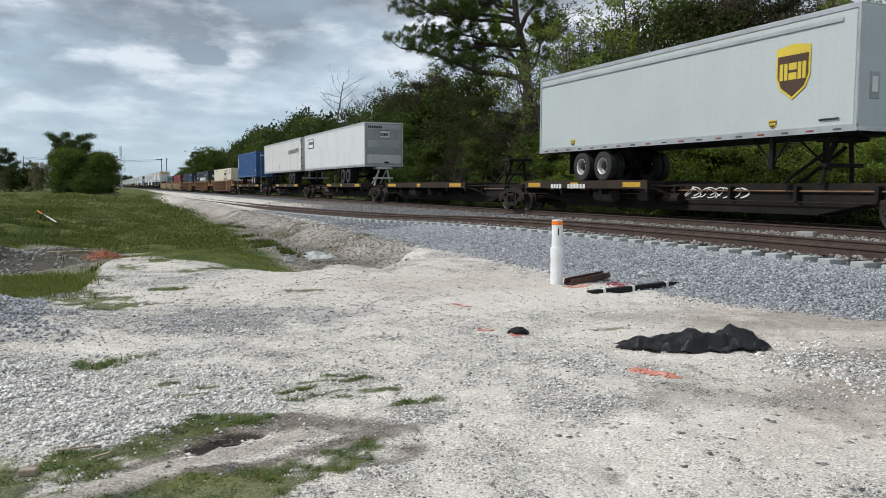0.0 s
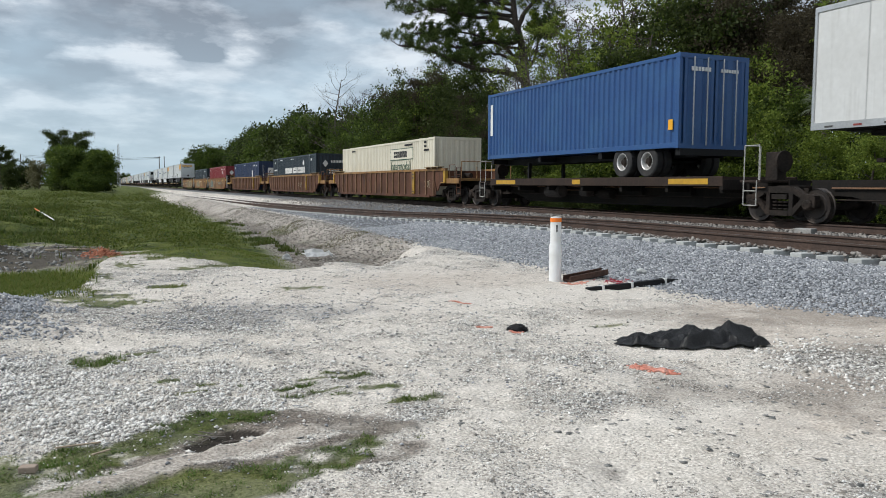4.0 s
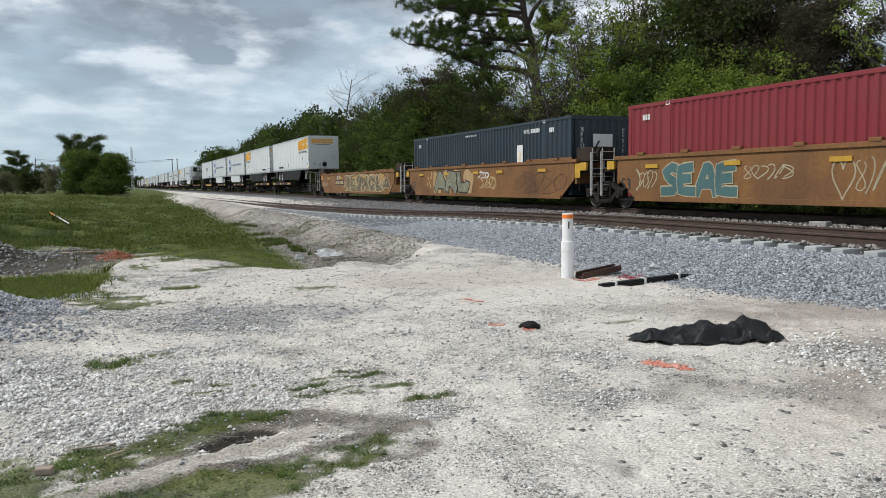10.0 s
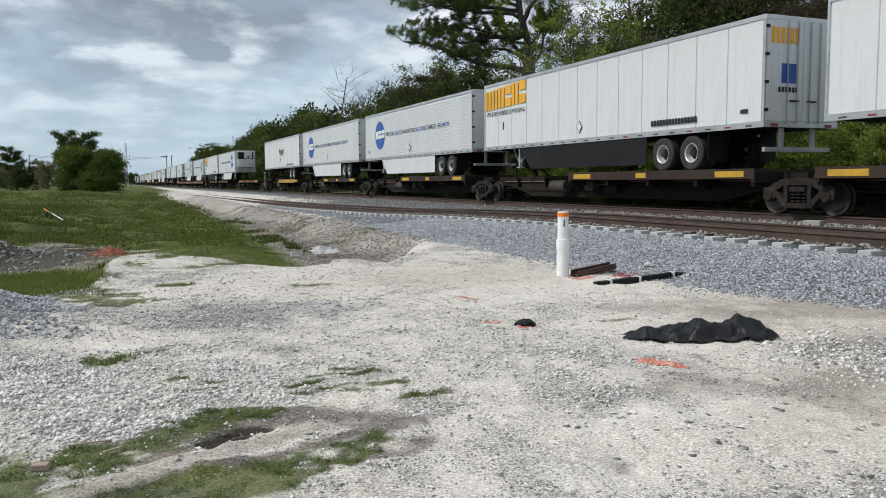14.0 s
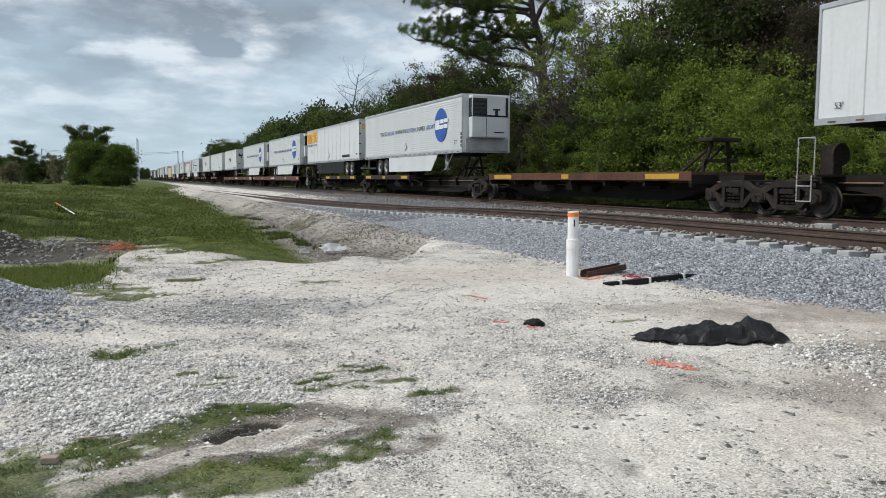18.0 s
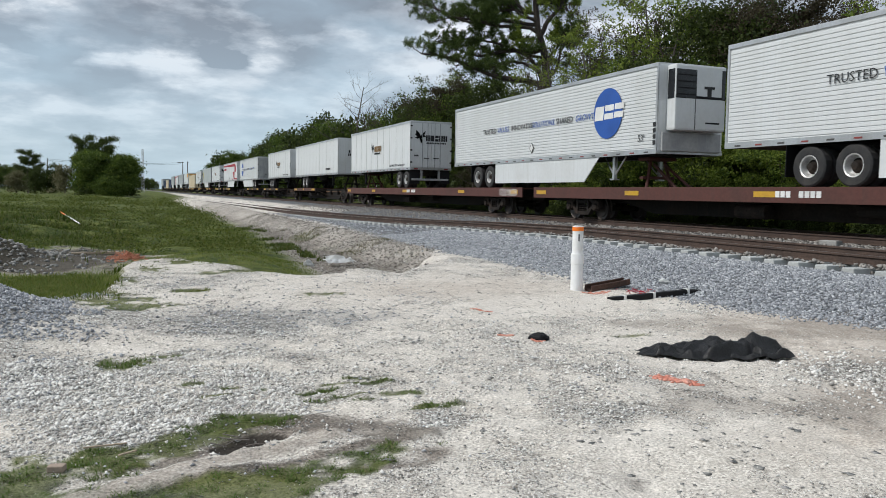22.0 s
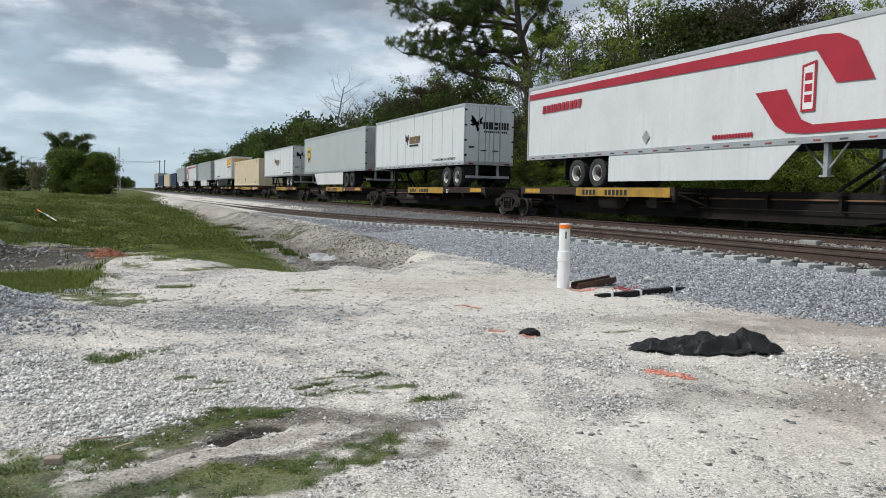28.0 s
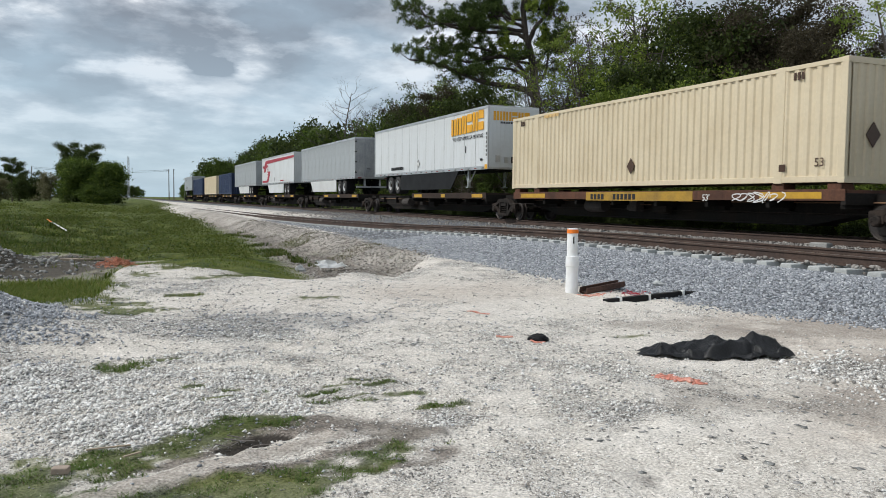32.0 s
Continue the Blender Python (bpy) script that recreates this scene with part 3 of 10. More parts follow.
SOIL_STROKE = (((0.20, 4.13), (0.58, 4.16), (1.02, 4.28), (1.40, 4.42), (1.72, 4.46)), 0.075)
RAMP = (((-0.20, 4.08), (0.18, 4.23), (0.41, 4.32), (0.63, 4.37), (0.88, 4.48), (1.14, 4.60)), 0.095)
# smooth packed strips, and drifts of coarse rock
PACKED = ((2.46, 3.88, .25, .14), (2.75, 3.28, .35, .14), (3.3, 3.5, .30, .12), (1.85, 4.15, .18, .09), (2.5, 4.45, .4, .25), (3.75, 3.85, .3, .15), (5.2, 9.3, 2.0, 1.2), (3.2, 11.8, 1.4, 1.4), (0.9, 6.9, .35, .3))
WHEEL_TRACKS = ((((4.6, 3.3), (4.25, 4.1), (3.85, 4.75), (3.45, 5.3)), 0.13), (((4.9, 4.2), (4.5, 4.5), (4.1, 5.0)), 0.10))
DRIFTS = ((-0.1, 5.75, .75, .8), (-0.45, 6.8, .6, .7), (0.25, 5.25, .30, .22), (1.95, 4.68, .28, .12), (5.9, 4.6, .8, .6), (3.0, 4.5, .5, .3), (0.9, 9.3, 1.2, .7))
# brown dirt showing through
DIRT = ((7.5, 6.9, 1.5, .45), (7.9, 6.7, 1.2, .4), (8.6, 6.2, 1.0, .6), (6.4, 5.1, .8, .5), (5.1, 3.9, .9, .5), (4.2, 4.5, .6, .4), (6.0, 7.6, .8, .3))
TAN = ((7.4, 7.3, 1.5, .8), (8.6, 6.3, 1.4, 1.1), (6.6, 6.4, 1.0, .5), (7.3, 5.5, .9, .6), (5.0, 11.5, 2.0, 1.2), (6.2, 5.4, .6, .4), (4.5, 3.5, .9, .5), (5.2, 4.3, .5, .4))
GREY = ((1.5, 9.5, 1.0, .7), (2.2, 9.0, .7, .6), (1.0, 8.6, .5, .5), (0.9, 13.0, .5, .5), (1.0, 7.7, .3, .3), (-1.35, 10.8, .7, 2.1), (-0.7, 7.0, .35, .7), (-0.65, 6.3, .25, .5))


def stroke(x, y, points, wide):
    """Strength along a bent line, 1 on it and falling off to the sides."""
    best = 0.0
    for (ax, ay), (bx, by) in zip(points, points[1:]):
        t = np.clip(((x - ax) * (bx - ax) + (y - ay) * (by - ay)) / ((bx - ax) ** 2 + (by - ay) ** 2), 0, 1)
        d2 = (x - ax - t * (bx - ax)) ** 2 + (y - ay - t * (by - ay)) ** 2
        best = np.maximum(best, np.exp(-d2 / wide ** 2))
    return best


def cover(x, y):
    """How much grass, soil, tan sand and grey stone lie at a place."""
    n = rough_noise(x, y, 0.5, 21, 4)
    fine = rough_noise(x, y, 0.16, 23, 3)
    total = lambda rows: np.clip(sum(blob(x, y, *r) for r in rows), 0, 1)
    off = off_pad(x, y)
    foot = np.interp(y, (13, 21, 43, 62, 140), (6.0, 5.6, 5.8, 6.2, 7.0))
    verge = np.interp(y, (14, 16.5, 20, 25, 30, 43, 62, 140), (3.3, 3.8, 4.3, 4.8, 5.1, 5.8, 6.2, 7.0))
    bank = smooth(-0.5, 0.5, x - verge + 0.9 * rough_noise(x, y, 2.0, 31))
    lawn = off * (1 - bank * smooth(150, 100, y))
    bare = smooth(0.30, 0.6, blob(x, y, -0.9, 20.2, 1.5, 3.4) + blob(x, y, -2.3, 19.5, 1.3, 3.0) + 0.8 * n)
    bare = bare * smooth(15.4, 16.4, y + 0.3 * x)
    lawn = lawn * (1 - 0.95 * bare)
    tuft = off * bank * smooth(0.08, 0.30, 0.6 * rough_noise(x, y, 1.2, 33) + 0.24 * blob(x, y, 6.3, 29, .5, 3.0))
    bands = np.maximum(total(GRASS), np.clip(sum(stroke(x, y, *s) for s in GRASS_STROKES), 0, 1))
    sprout = rough_noise(x, y, 0.07, 25, 2)
    grass = np.clip(np.maximum(np.maximum(lawn, 0.5 * tuft), smooth(0.26, 0.72, bands + 1.2 * n + 1.3 * fine + 0.9 * sprout) * smooth(0.06, 0.30, bands) * 0.88), 0, 1)
    grass = np.maximum(grass, smooth(21.0, 22.0, x + n))
    ramp = smooth(0.30, 0.62, stroke(x, y, *RAMP) + 0.4 * n + 0.3 * fine)
    damp = smooth(0.30, 0.85, np.maximum(total(SOIL), stroke(x, y, *SOIL_STROKE)) + 1.1 * n + 0.9 * fine) * (1 - ramp)
    hole = smooth(0.10, 0.5, pit(x, y) + 0.15 * fine)
    soil = np.maximum((0.86 - 0.5 * np.clip(-fine, 0, 0.5)) * damp, np.clip(0.86 + 0.5 * np.minimum(n, 0), 0, 1) * smooth(0.2, 0.7, off) * bank * smooth(1.4, 0.2, x - foot + 1.3 * n + 0.25 * fine) * smooth(100, 60, y))
    soil = np.maximum(soil, (0.96 + 0.04 * smooth(-1.4, -2.0, x + n)) * off * bare * smooth(1.1, 0.3, x + 0.6 * n))
    soil = np.maximum(soil, 0.40 * smooth(0.3, 0.8, off) * bank * smooth(120, 60, y) * (1.25 + n))
    soil = np.maximum(soil, 0.42 * np.clip(total(DIRT) + 1.6 * n + 1.2 * fine, 0, 1) * smooth(0.1, 0.4, total(DIRT)))
    soil = np.maximum(np.maximum(soil, 0.34 * ramp), hole)
    grass = grass * (1 - 0.9 * hole) * (1 - 0.8 * ramp)
    tan = np.maximum(np.clip(total(TAN) * 0.9 + 0.5 * n, 0, 1), 0.6 * ramp * (1 - hole))
    heap = smooth(0.3, 0.7, blob(x, y, -1.5, 10.6, .85, 2.3) + 0.8 * n)
    grey = np.maximum(smooth(0.25, 0.95, total(GREY) + 1.3 * n + 0.9 * fine) * 0.36, 0.85 * heap)
    cx, cz = bed(y)
    toe = np.interp(y, (-20, 5.5, 8, 17, 24, 35, 60), (8.7, 8.7, 7.7, 7.4, 7.5, 8.2, 8.4))
    stone = smooth(-0.1, 0.35, x - toe + 0.5 * n) * np.maximum(smooth(50, 44, y + 6 * n), smooth(12.2, 13.6, x + n)) * (x < 21.2)
    grey = np.maximum(grey * (1 - off), stone)
    grass = grass * (1 - stone) * (1 - 0.95 * smooth(0.25, 0.6, blob(x, y, 4.85, 18.7, .75, 1.0)))
    return grass, soil, tan, grey


def coarse(x, y):
    """From smooth packed sand, 0, to a drift of loose rock, 1."""
    total = lambda rows: np.clip(sum(blob(x, y, *r) for r in rows), 0, 1)
    packed = np.maximum(np.maximum(total(PACKED), 0.9 * total(TAN)), np.clip(sum(stroke(x, y, *s) for s in WHEEL_TRACKS), 0, 1))
    packed = np.maximum(packed, 1.3 * stroke(x, y, *RAMP))
    d = 0.40 + 1.3 * rough_noise(x, y, 1.0, 41) + 1.0 * rough_noise(x, y, 0.32, 45) + 0.5 * rough_noise(x, y, 0.10, 47, 2) + 0.55 * total(DRIFTS) - 0.6 * packed
    return np.clip(d, 0, 1)


def ground_material():
    m = bpy.data.materials.new("crushed_stone_and_grass")
    m.use_nodes = True
    tr = m.node_tree
    n = tr.nodes.new
    p = tr.nodes["Principled BSDF"]
    p.inputs["Roughness"].default_value, p.inputs["Specular IOR Level"].default_value = 0.95, 0.2
    co = n("ShaderNodeTexCoord")
    at = n("ShaderNodeAttribute"); at.attribute_name = "cover"
    sep = n("ShaderNodeSeparateColor")
    link(tr, at.outputs["Color"], sep.inputs[0])
    ns = []
    for scale, detail in ((9.0, 8.0), (55.0, 6.0), (1.4, 7.0), (3.2, 8.0)):
        q = n("ShaderNodeTexNoise"); q.inputs["Scale"].default_value, q.inputs["Detail"].default_value = scale, detail
        link(tr, co.outputs["Object"], q.inputs["Vector"]); ns.append(q)
    vor = n("ShaderNodeTexVoronoi"); vor.inputs["Scale"].default_value = 42.0
    link(tr, co.outputs["Object"], vor.inputs["Vector"])

    def mixed(fac, a, b):
        k = n("ShaderNodeMix"); k.data_type = "RGBA"
        link(tr, fac, k.inputs[0])
        for sock, v in ((k.inputs[6], a), (k.inputs[7], b)):
            if isinstance(v, tuple):
                sock.default_value = (*v, 1)
            else:
                link(tr, v, sock)
        return k.outputs[2]

    def ranged(src, a, b, lo=0.0, hi=1.0):
        k = n("ShaderNodeMapRange")
        for i, v in enumerate((a, b, lo, hi)):
            k.inputs[i + 1].default_value = v
        link(tr, src, k.inputs[0])
        return k.outputs[0]
    # packed sand, and pebbles of three sizes lying in it
    lay = n("ShaderNodeAttribute"); lay.attribute_name = "coarse"
    packed = mixed(ranged(ns[0].outputs[0], 0.35, 0.65), (0.55, 0.51, 0.455), (0.74, 0.70, 0.64))
    packed = mixed(ranged(ns[1].outputs[0], 0.40, 0.62), (0.50, 0.46, 0.405), packed)
    packed = mixed(ranged(ns[2].outputs[0], 0.42, 0.62, 0.0, 0.8), packed, (0.64, 0.60, 0.545))
    # in the drifts the sand darkens: dirt, and shade painted between the rocks
    shell = mixed(ranged(lay.outputs["Fac"], 0.45, 1.0, 0.0, 0.75), packed, (0.44, 0.41, 0.37))
    bend = n("ShaderNodeVectorMath"); bend.operation = "SCALE"; bend.inputs[3].default_value = 0.02
    link(tr, ns[1].outputs["Color"], bend.inputs[0])
    warp = n("ShaderNodeVectorMath"); link(tr, co.outputs["Object"], warp.inputs[0]); link(tr, bend.outputs[0], warp.inputs[1])
    bumps = []
    for scale, lo, hi in ((95.0, 0.14, 0.62), (52.0, 0.08, 0.60), (27.0, 0.0, 0.50)):
        v = n("ShaderNodeTexVoronoi"); v.inputs["Scale"].default_value = scale
        link(tr, warp.outputs[0], v.inputs["Vector"])
        one = n("ShaderNodeSeparateColor"); link(tr, v.outputs["Color"], one.inputs[0])
        # a pebble's radius is drawn at random; more of them where the ground is coarse
        reach = n("ShaderNodeMath"); reach.operation = "MULTIPLY_ADD"
        link(tr, one.outputs[2], reach.inputs[0]); reach.inputs[1].default_value = 0.55
        link(tr, ranged(lay.outputs["Fac"], 0.0, 1.0, lo - 0.5, hi - 0.30), reach.inputs[2])
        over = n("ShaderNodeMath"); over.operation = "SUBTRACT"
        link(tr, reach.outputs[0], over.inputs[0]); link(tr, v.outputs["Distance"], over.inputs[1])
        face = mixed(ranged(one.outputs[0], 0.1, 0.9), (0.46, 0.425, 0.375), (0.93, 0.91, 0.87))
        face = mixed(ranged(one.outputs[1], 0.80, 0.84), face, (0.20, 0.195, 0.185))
        # a dark ring round each pebble puts its contact shade into the colour
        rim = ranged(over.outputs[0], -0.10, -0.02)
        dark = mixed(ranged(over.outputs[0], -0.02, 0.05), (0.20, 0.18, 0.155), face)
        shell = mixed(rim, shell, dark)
        bumps.append(ranged(over.outputs[0], -0.05, 0.30))
    # dark specks: some dirt, and the shadows of small dips painted in
    spots = n("ShaderNodeTexNoise"); spots.inputs["Scale"].default_value, spots.inputs["Detail"].default_value, spots.inputs["Roughness"].default_value = 11.0, 4.0, 0.68
    link(tr, co.outputs["Object"], spots.inputs["Vector"])
    dirt_and_dips = n("ShaderNodeMath"); dirt_and_dips.operation = "MULTIPLY"
    link(tr, ranged(spots.outputs[0], 0.56, 0.66), dirt_and_dips.inputs[0]); link(tr, ranged(lay.outputs["Fac"], 0.0, 0.8, 0.25, 0.85), dirt_and_dips.inputs[1])
    shell = mixed(dirt_and_dips.outputs[0], shell, (0.21, 0.188, 0.158))
    # kept dark, so shade in gaps between loose stones is in the colour
    stones = mixed(ranged(vor.outputs["Color"], 0.1, 0.9), (0.06, 0.062, 0.066), (0.22, 0.23, 0.24))
    sand = mixed(ranged(ns[0].outputs[0], 0.35, 0.65), (0.385, 0.33, 0.28), (0.53, 0.475, 0.415))
    soil = mixed(ranged(ns[1].outputs[0], 0.35, 0.65), (0.075, 0.060, 0.050), (0.20, 0.168, 0.138))
    soil = mixed(ranged(ns[0].outputs[0], 0.50, 0.62), soil, (0.055, 0.046, 0.037))
    soil = mixed(ranged(ns[3].outputs[0], 0.50, 0.64), soil, (0.17, 0.148, 0.122))
    soil = mixed(ranged(sep.outputs[1], 0.86, 1.0), soil, (0.040, 0.034, 0.028))
    turf = mixed(ranged(ns[0].outputs[0], 0.42, 0.58), (0.024, 0.038, 0.009), (0.062, 0.088, 0.018))
    # paler patches put sunlit swaths of the field into the turf colour
    turf = mixed(ranged(ns[2].outputs[0], 0.40, 0.64), turf, (0.115, 0.130, 0.030))
    gritty = n("ShaderNodeMath"); gritty.operation = "MULTIPLY"; gritty.inputs[1].default_value = 0.8
    link(tr, sep.outputs[2], gritty.inputs[0])
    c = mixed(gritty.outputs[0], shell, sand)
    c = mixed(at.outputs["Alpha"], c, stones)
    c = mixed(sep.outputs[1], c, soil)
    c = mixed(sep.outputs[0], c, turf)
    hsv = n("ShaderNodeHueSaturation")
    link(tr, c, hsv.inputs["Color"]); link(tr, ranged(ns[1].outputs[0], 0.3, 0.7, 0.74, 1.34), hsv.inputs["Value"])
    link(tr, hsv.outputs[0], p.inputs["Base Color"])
    bp = n("ShaderNodeBump"); bp.inputs["Strength"].default_value, bp.inputs["Distance"].default_value = 0.6, 0.03
    link(tr, ns[1].outputs[0], bp.inputs["Height"])
    turn = bp.outputs[0]
    for src, far in zip(bumps, (0.006, 0.010, 0.018)):
        bp2 = n("ShaderNodeBump"); bp2.inputs["Strength"].default_value, bp2.inputs["Distance"].default_value = 0.8, far
        link(tr, src, bp2.inputs["Height"]); link(tr, turn, bp2.inputs["Normal"])
        turn = bp2.outputs[0]
    link(tr, turn, p.inputs["Normal"])
    return m


def build_ground():
    xs = axis(((-3000, -400, 400), (-400, -60, 34), (-60, -12, 4), (-12, -3, 0.5), (-3, -0.8, 0.10), (-0.8, 0.4, 0.05), (0.4, 1.2, 0.022), (1.2, 5, 0.05), (5, 8.5, 0.07), (8.5, 11, 0.10), (11, 22, 0.25), (22, 60, 3), (60, 400, 34), (400, 3000, 400)))
    ys = axis(((-900, -60, 120), (-60, -12, 3), (-12, -3, 0.4), (-3, 3, 0.15), (3, 3.8, 0.06), (3.8, 4.38, 0.045), (4.38, 5.0, 0.022), (5.0, 8, 0.05), (8, 17, 0.09), (17, 32, 0.22), (32, 70, 0.6), (70, 200, 3), (200, 800, 30), (800, 4000, 320)))
    gx, gy = np.meshgrid(xs, ys)
    gz = height(gx, gy)
    nx, ny = len(xs), len(ys)
    idx = np.arange(nx * ny).reshape(ny, nx)
    faces = np.stack([idx[:-1, :-1], idx[:-1, 1:], idx[1:, 1:], idx[1:, :-1]], -1).reshape(-1, 4)
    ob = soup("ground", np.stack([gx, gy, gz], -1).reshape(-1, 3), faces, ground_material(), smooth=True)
    attr = ob.data.attributes.new("cover", "FLOAT_COLOR", "POINT")
    attr.data.foreach_set("color", np.stack(cover(gx, gy), -1).astype(np.float32).ravel())
    rough = ob.data.attributes.new("coarse", "FLOAT", "POINT")
    rough.data.foreach_set("value", coarse(gx, gy).astype(np.float32).ravel())
    tagged(ob, "crushed white shell yard, grey ballast and rough grass", "ground", kind="structure")


build_ground()


# ---- tracks ----
RAIL = ((-0.07, -0.172), (0.07, -0.172), (0.07, -0.160), (0.012, -0.140), (0.010, -0.045), (0.036, -0.034), (0.036, -0.006), (0.026, 0.0),
        (-0.026, 0.0), (-0.036, -0.006), (-0.036, -0.034), (-0.010, -0.045), (-0.012, -0.140), (-0.07, -0.160))


def rail(name, points, parent):
    bm = bmesh.new()
    rings = [[bm.verts.new((x + a, y, z + b)) for a, b in RAIL] for x, y, z in points]
    for p, q in zip(rings, rings[1:]):
        for k in range(len(RAIL)):
            j = (k + 1) % len(RAIL)
            f = bm.faces.new((p[k], p[j], q[j], q[k]))
            f.material_index = 1 if k == 7 else 0
    bm.faces.new(rings[0]); bm.faces.new(rings[-1])
    bmesh.ops.recalc_face_normals(bm, faces=bm.faces)
    return part(name, bm, (M["rail"], M["rail_top"]), parent)


def tie_mesh(name, length, width, mat, slope=0.0):
    bm = box(bmesh.new(), -length / 2, length / 2, -width / 2, width / 2, -0.22, 0.0)
    for v in bm.verts:
        if v.co.z > -0.01:
            v.co.y *= 0.82
            if abs(v.co.x) > length / 2 - 0.01:
                v.co.x *= 0.985
    bmesh.ops.bevel(bm, geom=bm.edges[:], offset=0.012, segments=1, affect="EDGES")
    me = bpy.data.meshes.new(name)
    bm.to_mesh(me); bm.free()
    me.materials.append(mat)
    return me


def build_tracks():
    main = tagged(new("main_track"), "busy main line with worn rails on old timber ties", "railway track", kind="structure")
    for dx in (-0.7525, 0.7525):
        rail("rail", [(MAIN_X + dx, y, MAIN_Z) for y in (-300, 1500)], main)
    rng = random.Random(4)
    me = tie_mesh("tie", 2.6, 0.22, M["timber"])
    for k in range(130):
        ob = new("tie", me)
        ob.parent, ob.location = main, (MAIN_X, 4 + k * 0.5, MAIN_Z - 0.185)
        ob.rotation_euler = (0, 0, rng.uniform(-0.02, 0.02))
    side = tagged(new("siding_track"), "unfinished siding with rusty rails on new concrete ties", "railway track", kind="structure")
    ys = list(np.arange(-60, 90.1, 2.5))
    for dx in (-0.7525, 0.7525):
        rail("rail", [(float(bed(y)[0]) + dx, float(y), float(bed(y)[1])) for y in ys], side)
    me = tie_mesh("concrete_tie", 2.6, 0.28, M["concrete"])
    for k in range(75):
        y = 4.0 + k * 0.56
        if y > 46:
            break
        x, z = bed(y)
        ob = new("concrete_tie", me)
        ob.parent, ob.location = side, (float(x), y, float(z) - 0.185)
        ob.rotation_euler = (0, 0, rng.uniform(-0.03, 0.03) + math.atan2(float(bed(y - 1)[0] - bed(y + 1)[0]), 2.0))


build_tracks()


# ---- the train: every wagon and every load is a thing; local y runs backwards along the train, x = 0 is the track's centre, z = 0 the rail top ----
MOVING = []


def rolling(name, y, label, category, group=""):
    MOVING.append((tagged(new(name), label, category, group), y))
    return MOVING[-1][0]


SHARED = {}


def shared(name, key, make, mat, parent, m=None, label=""):
    """A part whose mesh is built once and shared by all that look alike."""
    if key not in SHARED:
        bm = make()
        me = bpy.data.meshes.new(name)
        bm.normal_update(); bm.to_mesh(me); bm.free()
        for q in (mat if isinstance(mat, (list, tuple)) else [mat]):
            me.materials.append(q)
        SHARED[key] = me
    ob = new(name, SHARED[key])
    ob.parent = parent
    if m is not None:
        ob.matrix_basis = m
    return tagged(ob, label)


# running gear
def frame_mesh():
    """Cast side frame: an open truss with a window for the springs."""
    bm = bmesh.new()
    top = [(-1.06, 0.56), (-1.06, 0.68), (-0.72, 0.72), (-0.42, 0.90), (0.42, 0.90), (0.72, 0.72), (1.06, 0.68), (1.06, 0.56), (0.72, 0.58), (0.40, 0.74), (-0.40, 0.74), (-0.72, 0.58)]
    prism(bm, top, -0.09, 0.09)
    low = [(-0.80, 0.58), (-0.66, 0.60), (-0.34, 0.30), (0.34, 0.30), (0.66, 0.60), (0.80, 0.58), (0.42, 0.18), (-0.42, 0.18)]
    prism(bm, low, -0.08, 0.08)
    for s in (-1, 1):
        prism(bm, [(s * 0.30, 0.20), (s * 0.30, 0.82), (s * 0.42, 0.82), (s * 0.42, 0.20)], -0.085, 0.085)
        prism(bm, [(s * 0.76, 0.40), (s * 0.76, 0.66), (s * 0.70, 0.66), (s * 0.70, 0.40)], -0.09, 0.09)
        prism(bm, [(s * 1.08, 0.40), (s * 1.08, 0.66), (s * 1.00, 0.66), (s * 1.00, 0.40)], -0.09, 0.09)
    bmesh.ops.recalc_face_normals(bm, faces=bm.faces)
    return bm


def spring_mesh():
    bm = bmesh.new()
    for y in (-0.17, 0.0, 0.17):
        for k in range(4):
            rod(bm, (0, y, 0.24 + k * 0.085), (0, y, 0.275 + k * 0.085), 0.075, 10)
    box(bm, -0.1, 0.1, -0.28, 0.28, 0.17, 0.23)
    box(bm, -0.1, 0.1, -0.24, 0.24, 0.58, 0.70, 0.01)
    return bm


def wheel_mesh():
    return lathe(bmesh.new(), [(-0.075, 0.15), (-0.075, 0.30), (-0.045, 0.32), (-0.05, 0.40), (-0.07, 0.42), (0.05, 0.42), (0.06, 0.45), (0.09, 0.45), (0.09, 0.38), (0.03, 0.32), (0.05, 0.15)], "X", 22)


def bearing_mesh():
    bm = lathe(bmesh.new(), [(-0.12, 0.02), (-0.12, 0.10), (-0.09, 0.13), (0.05, 0.14), (0.08, 0.14)], "X", 14)
    for k in range(3):
        a = k * 2.094
        rod(bm, (-0.135, 0.06 * math.cos(a), 0.06 * math.sin(a)), (-0.11, 0.06 * math.cos(a), 0.06 * math.sin(a)), 0.018, 6)
    return bm


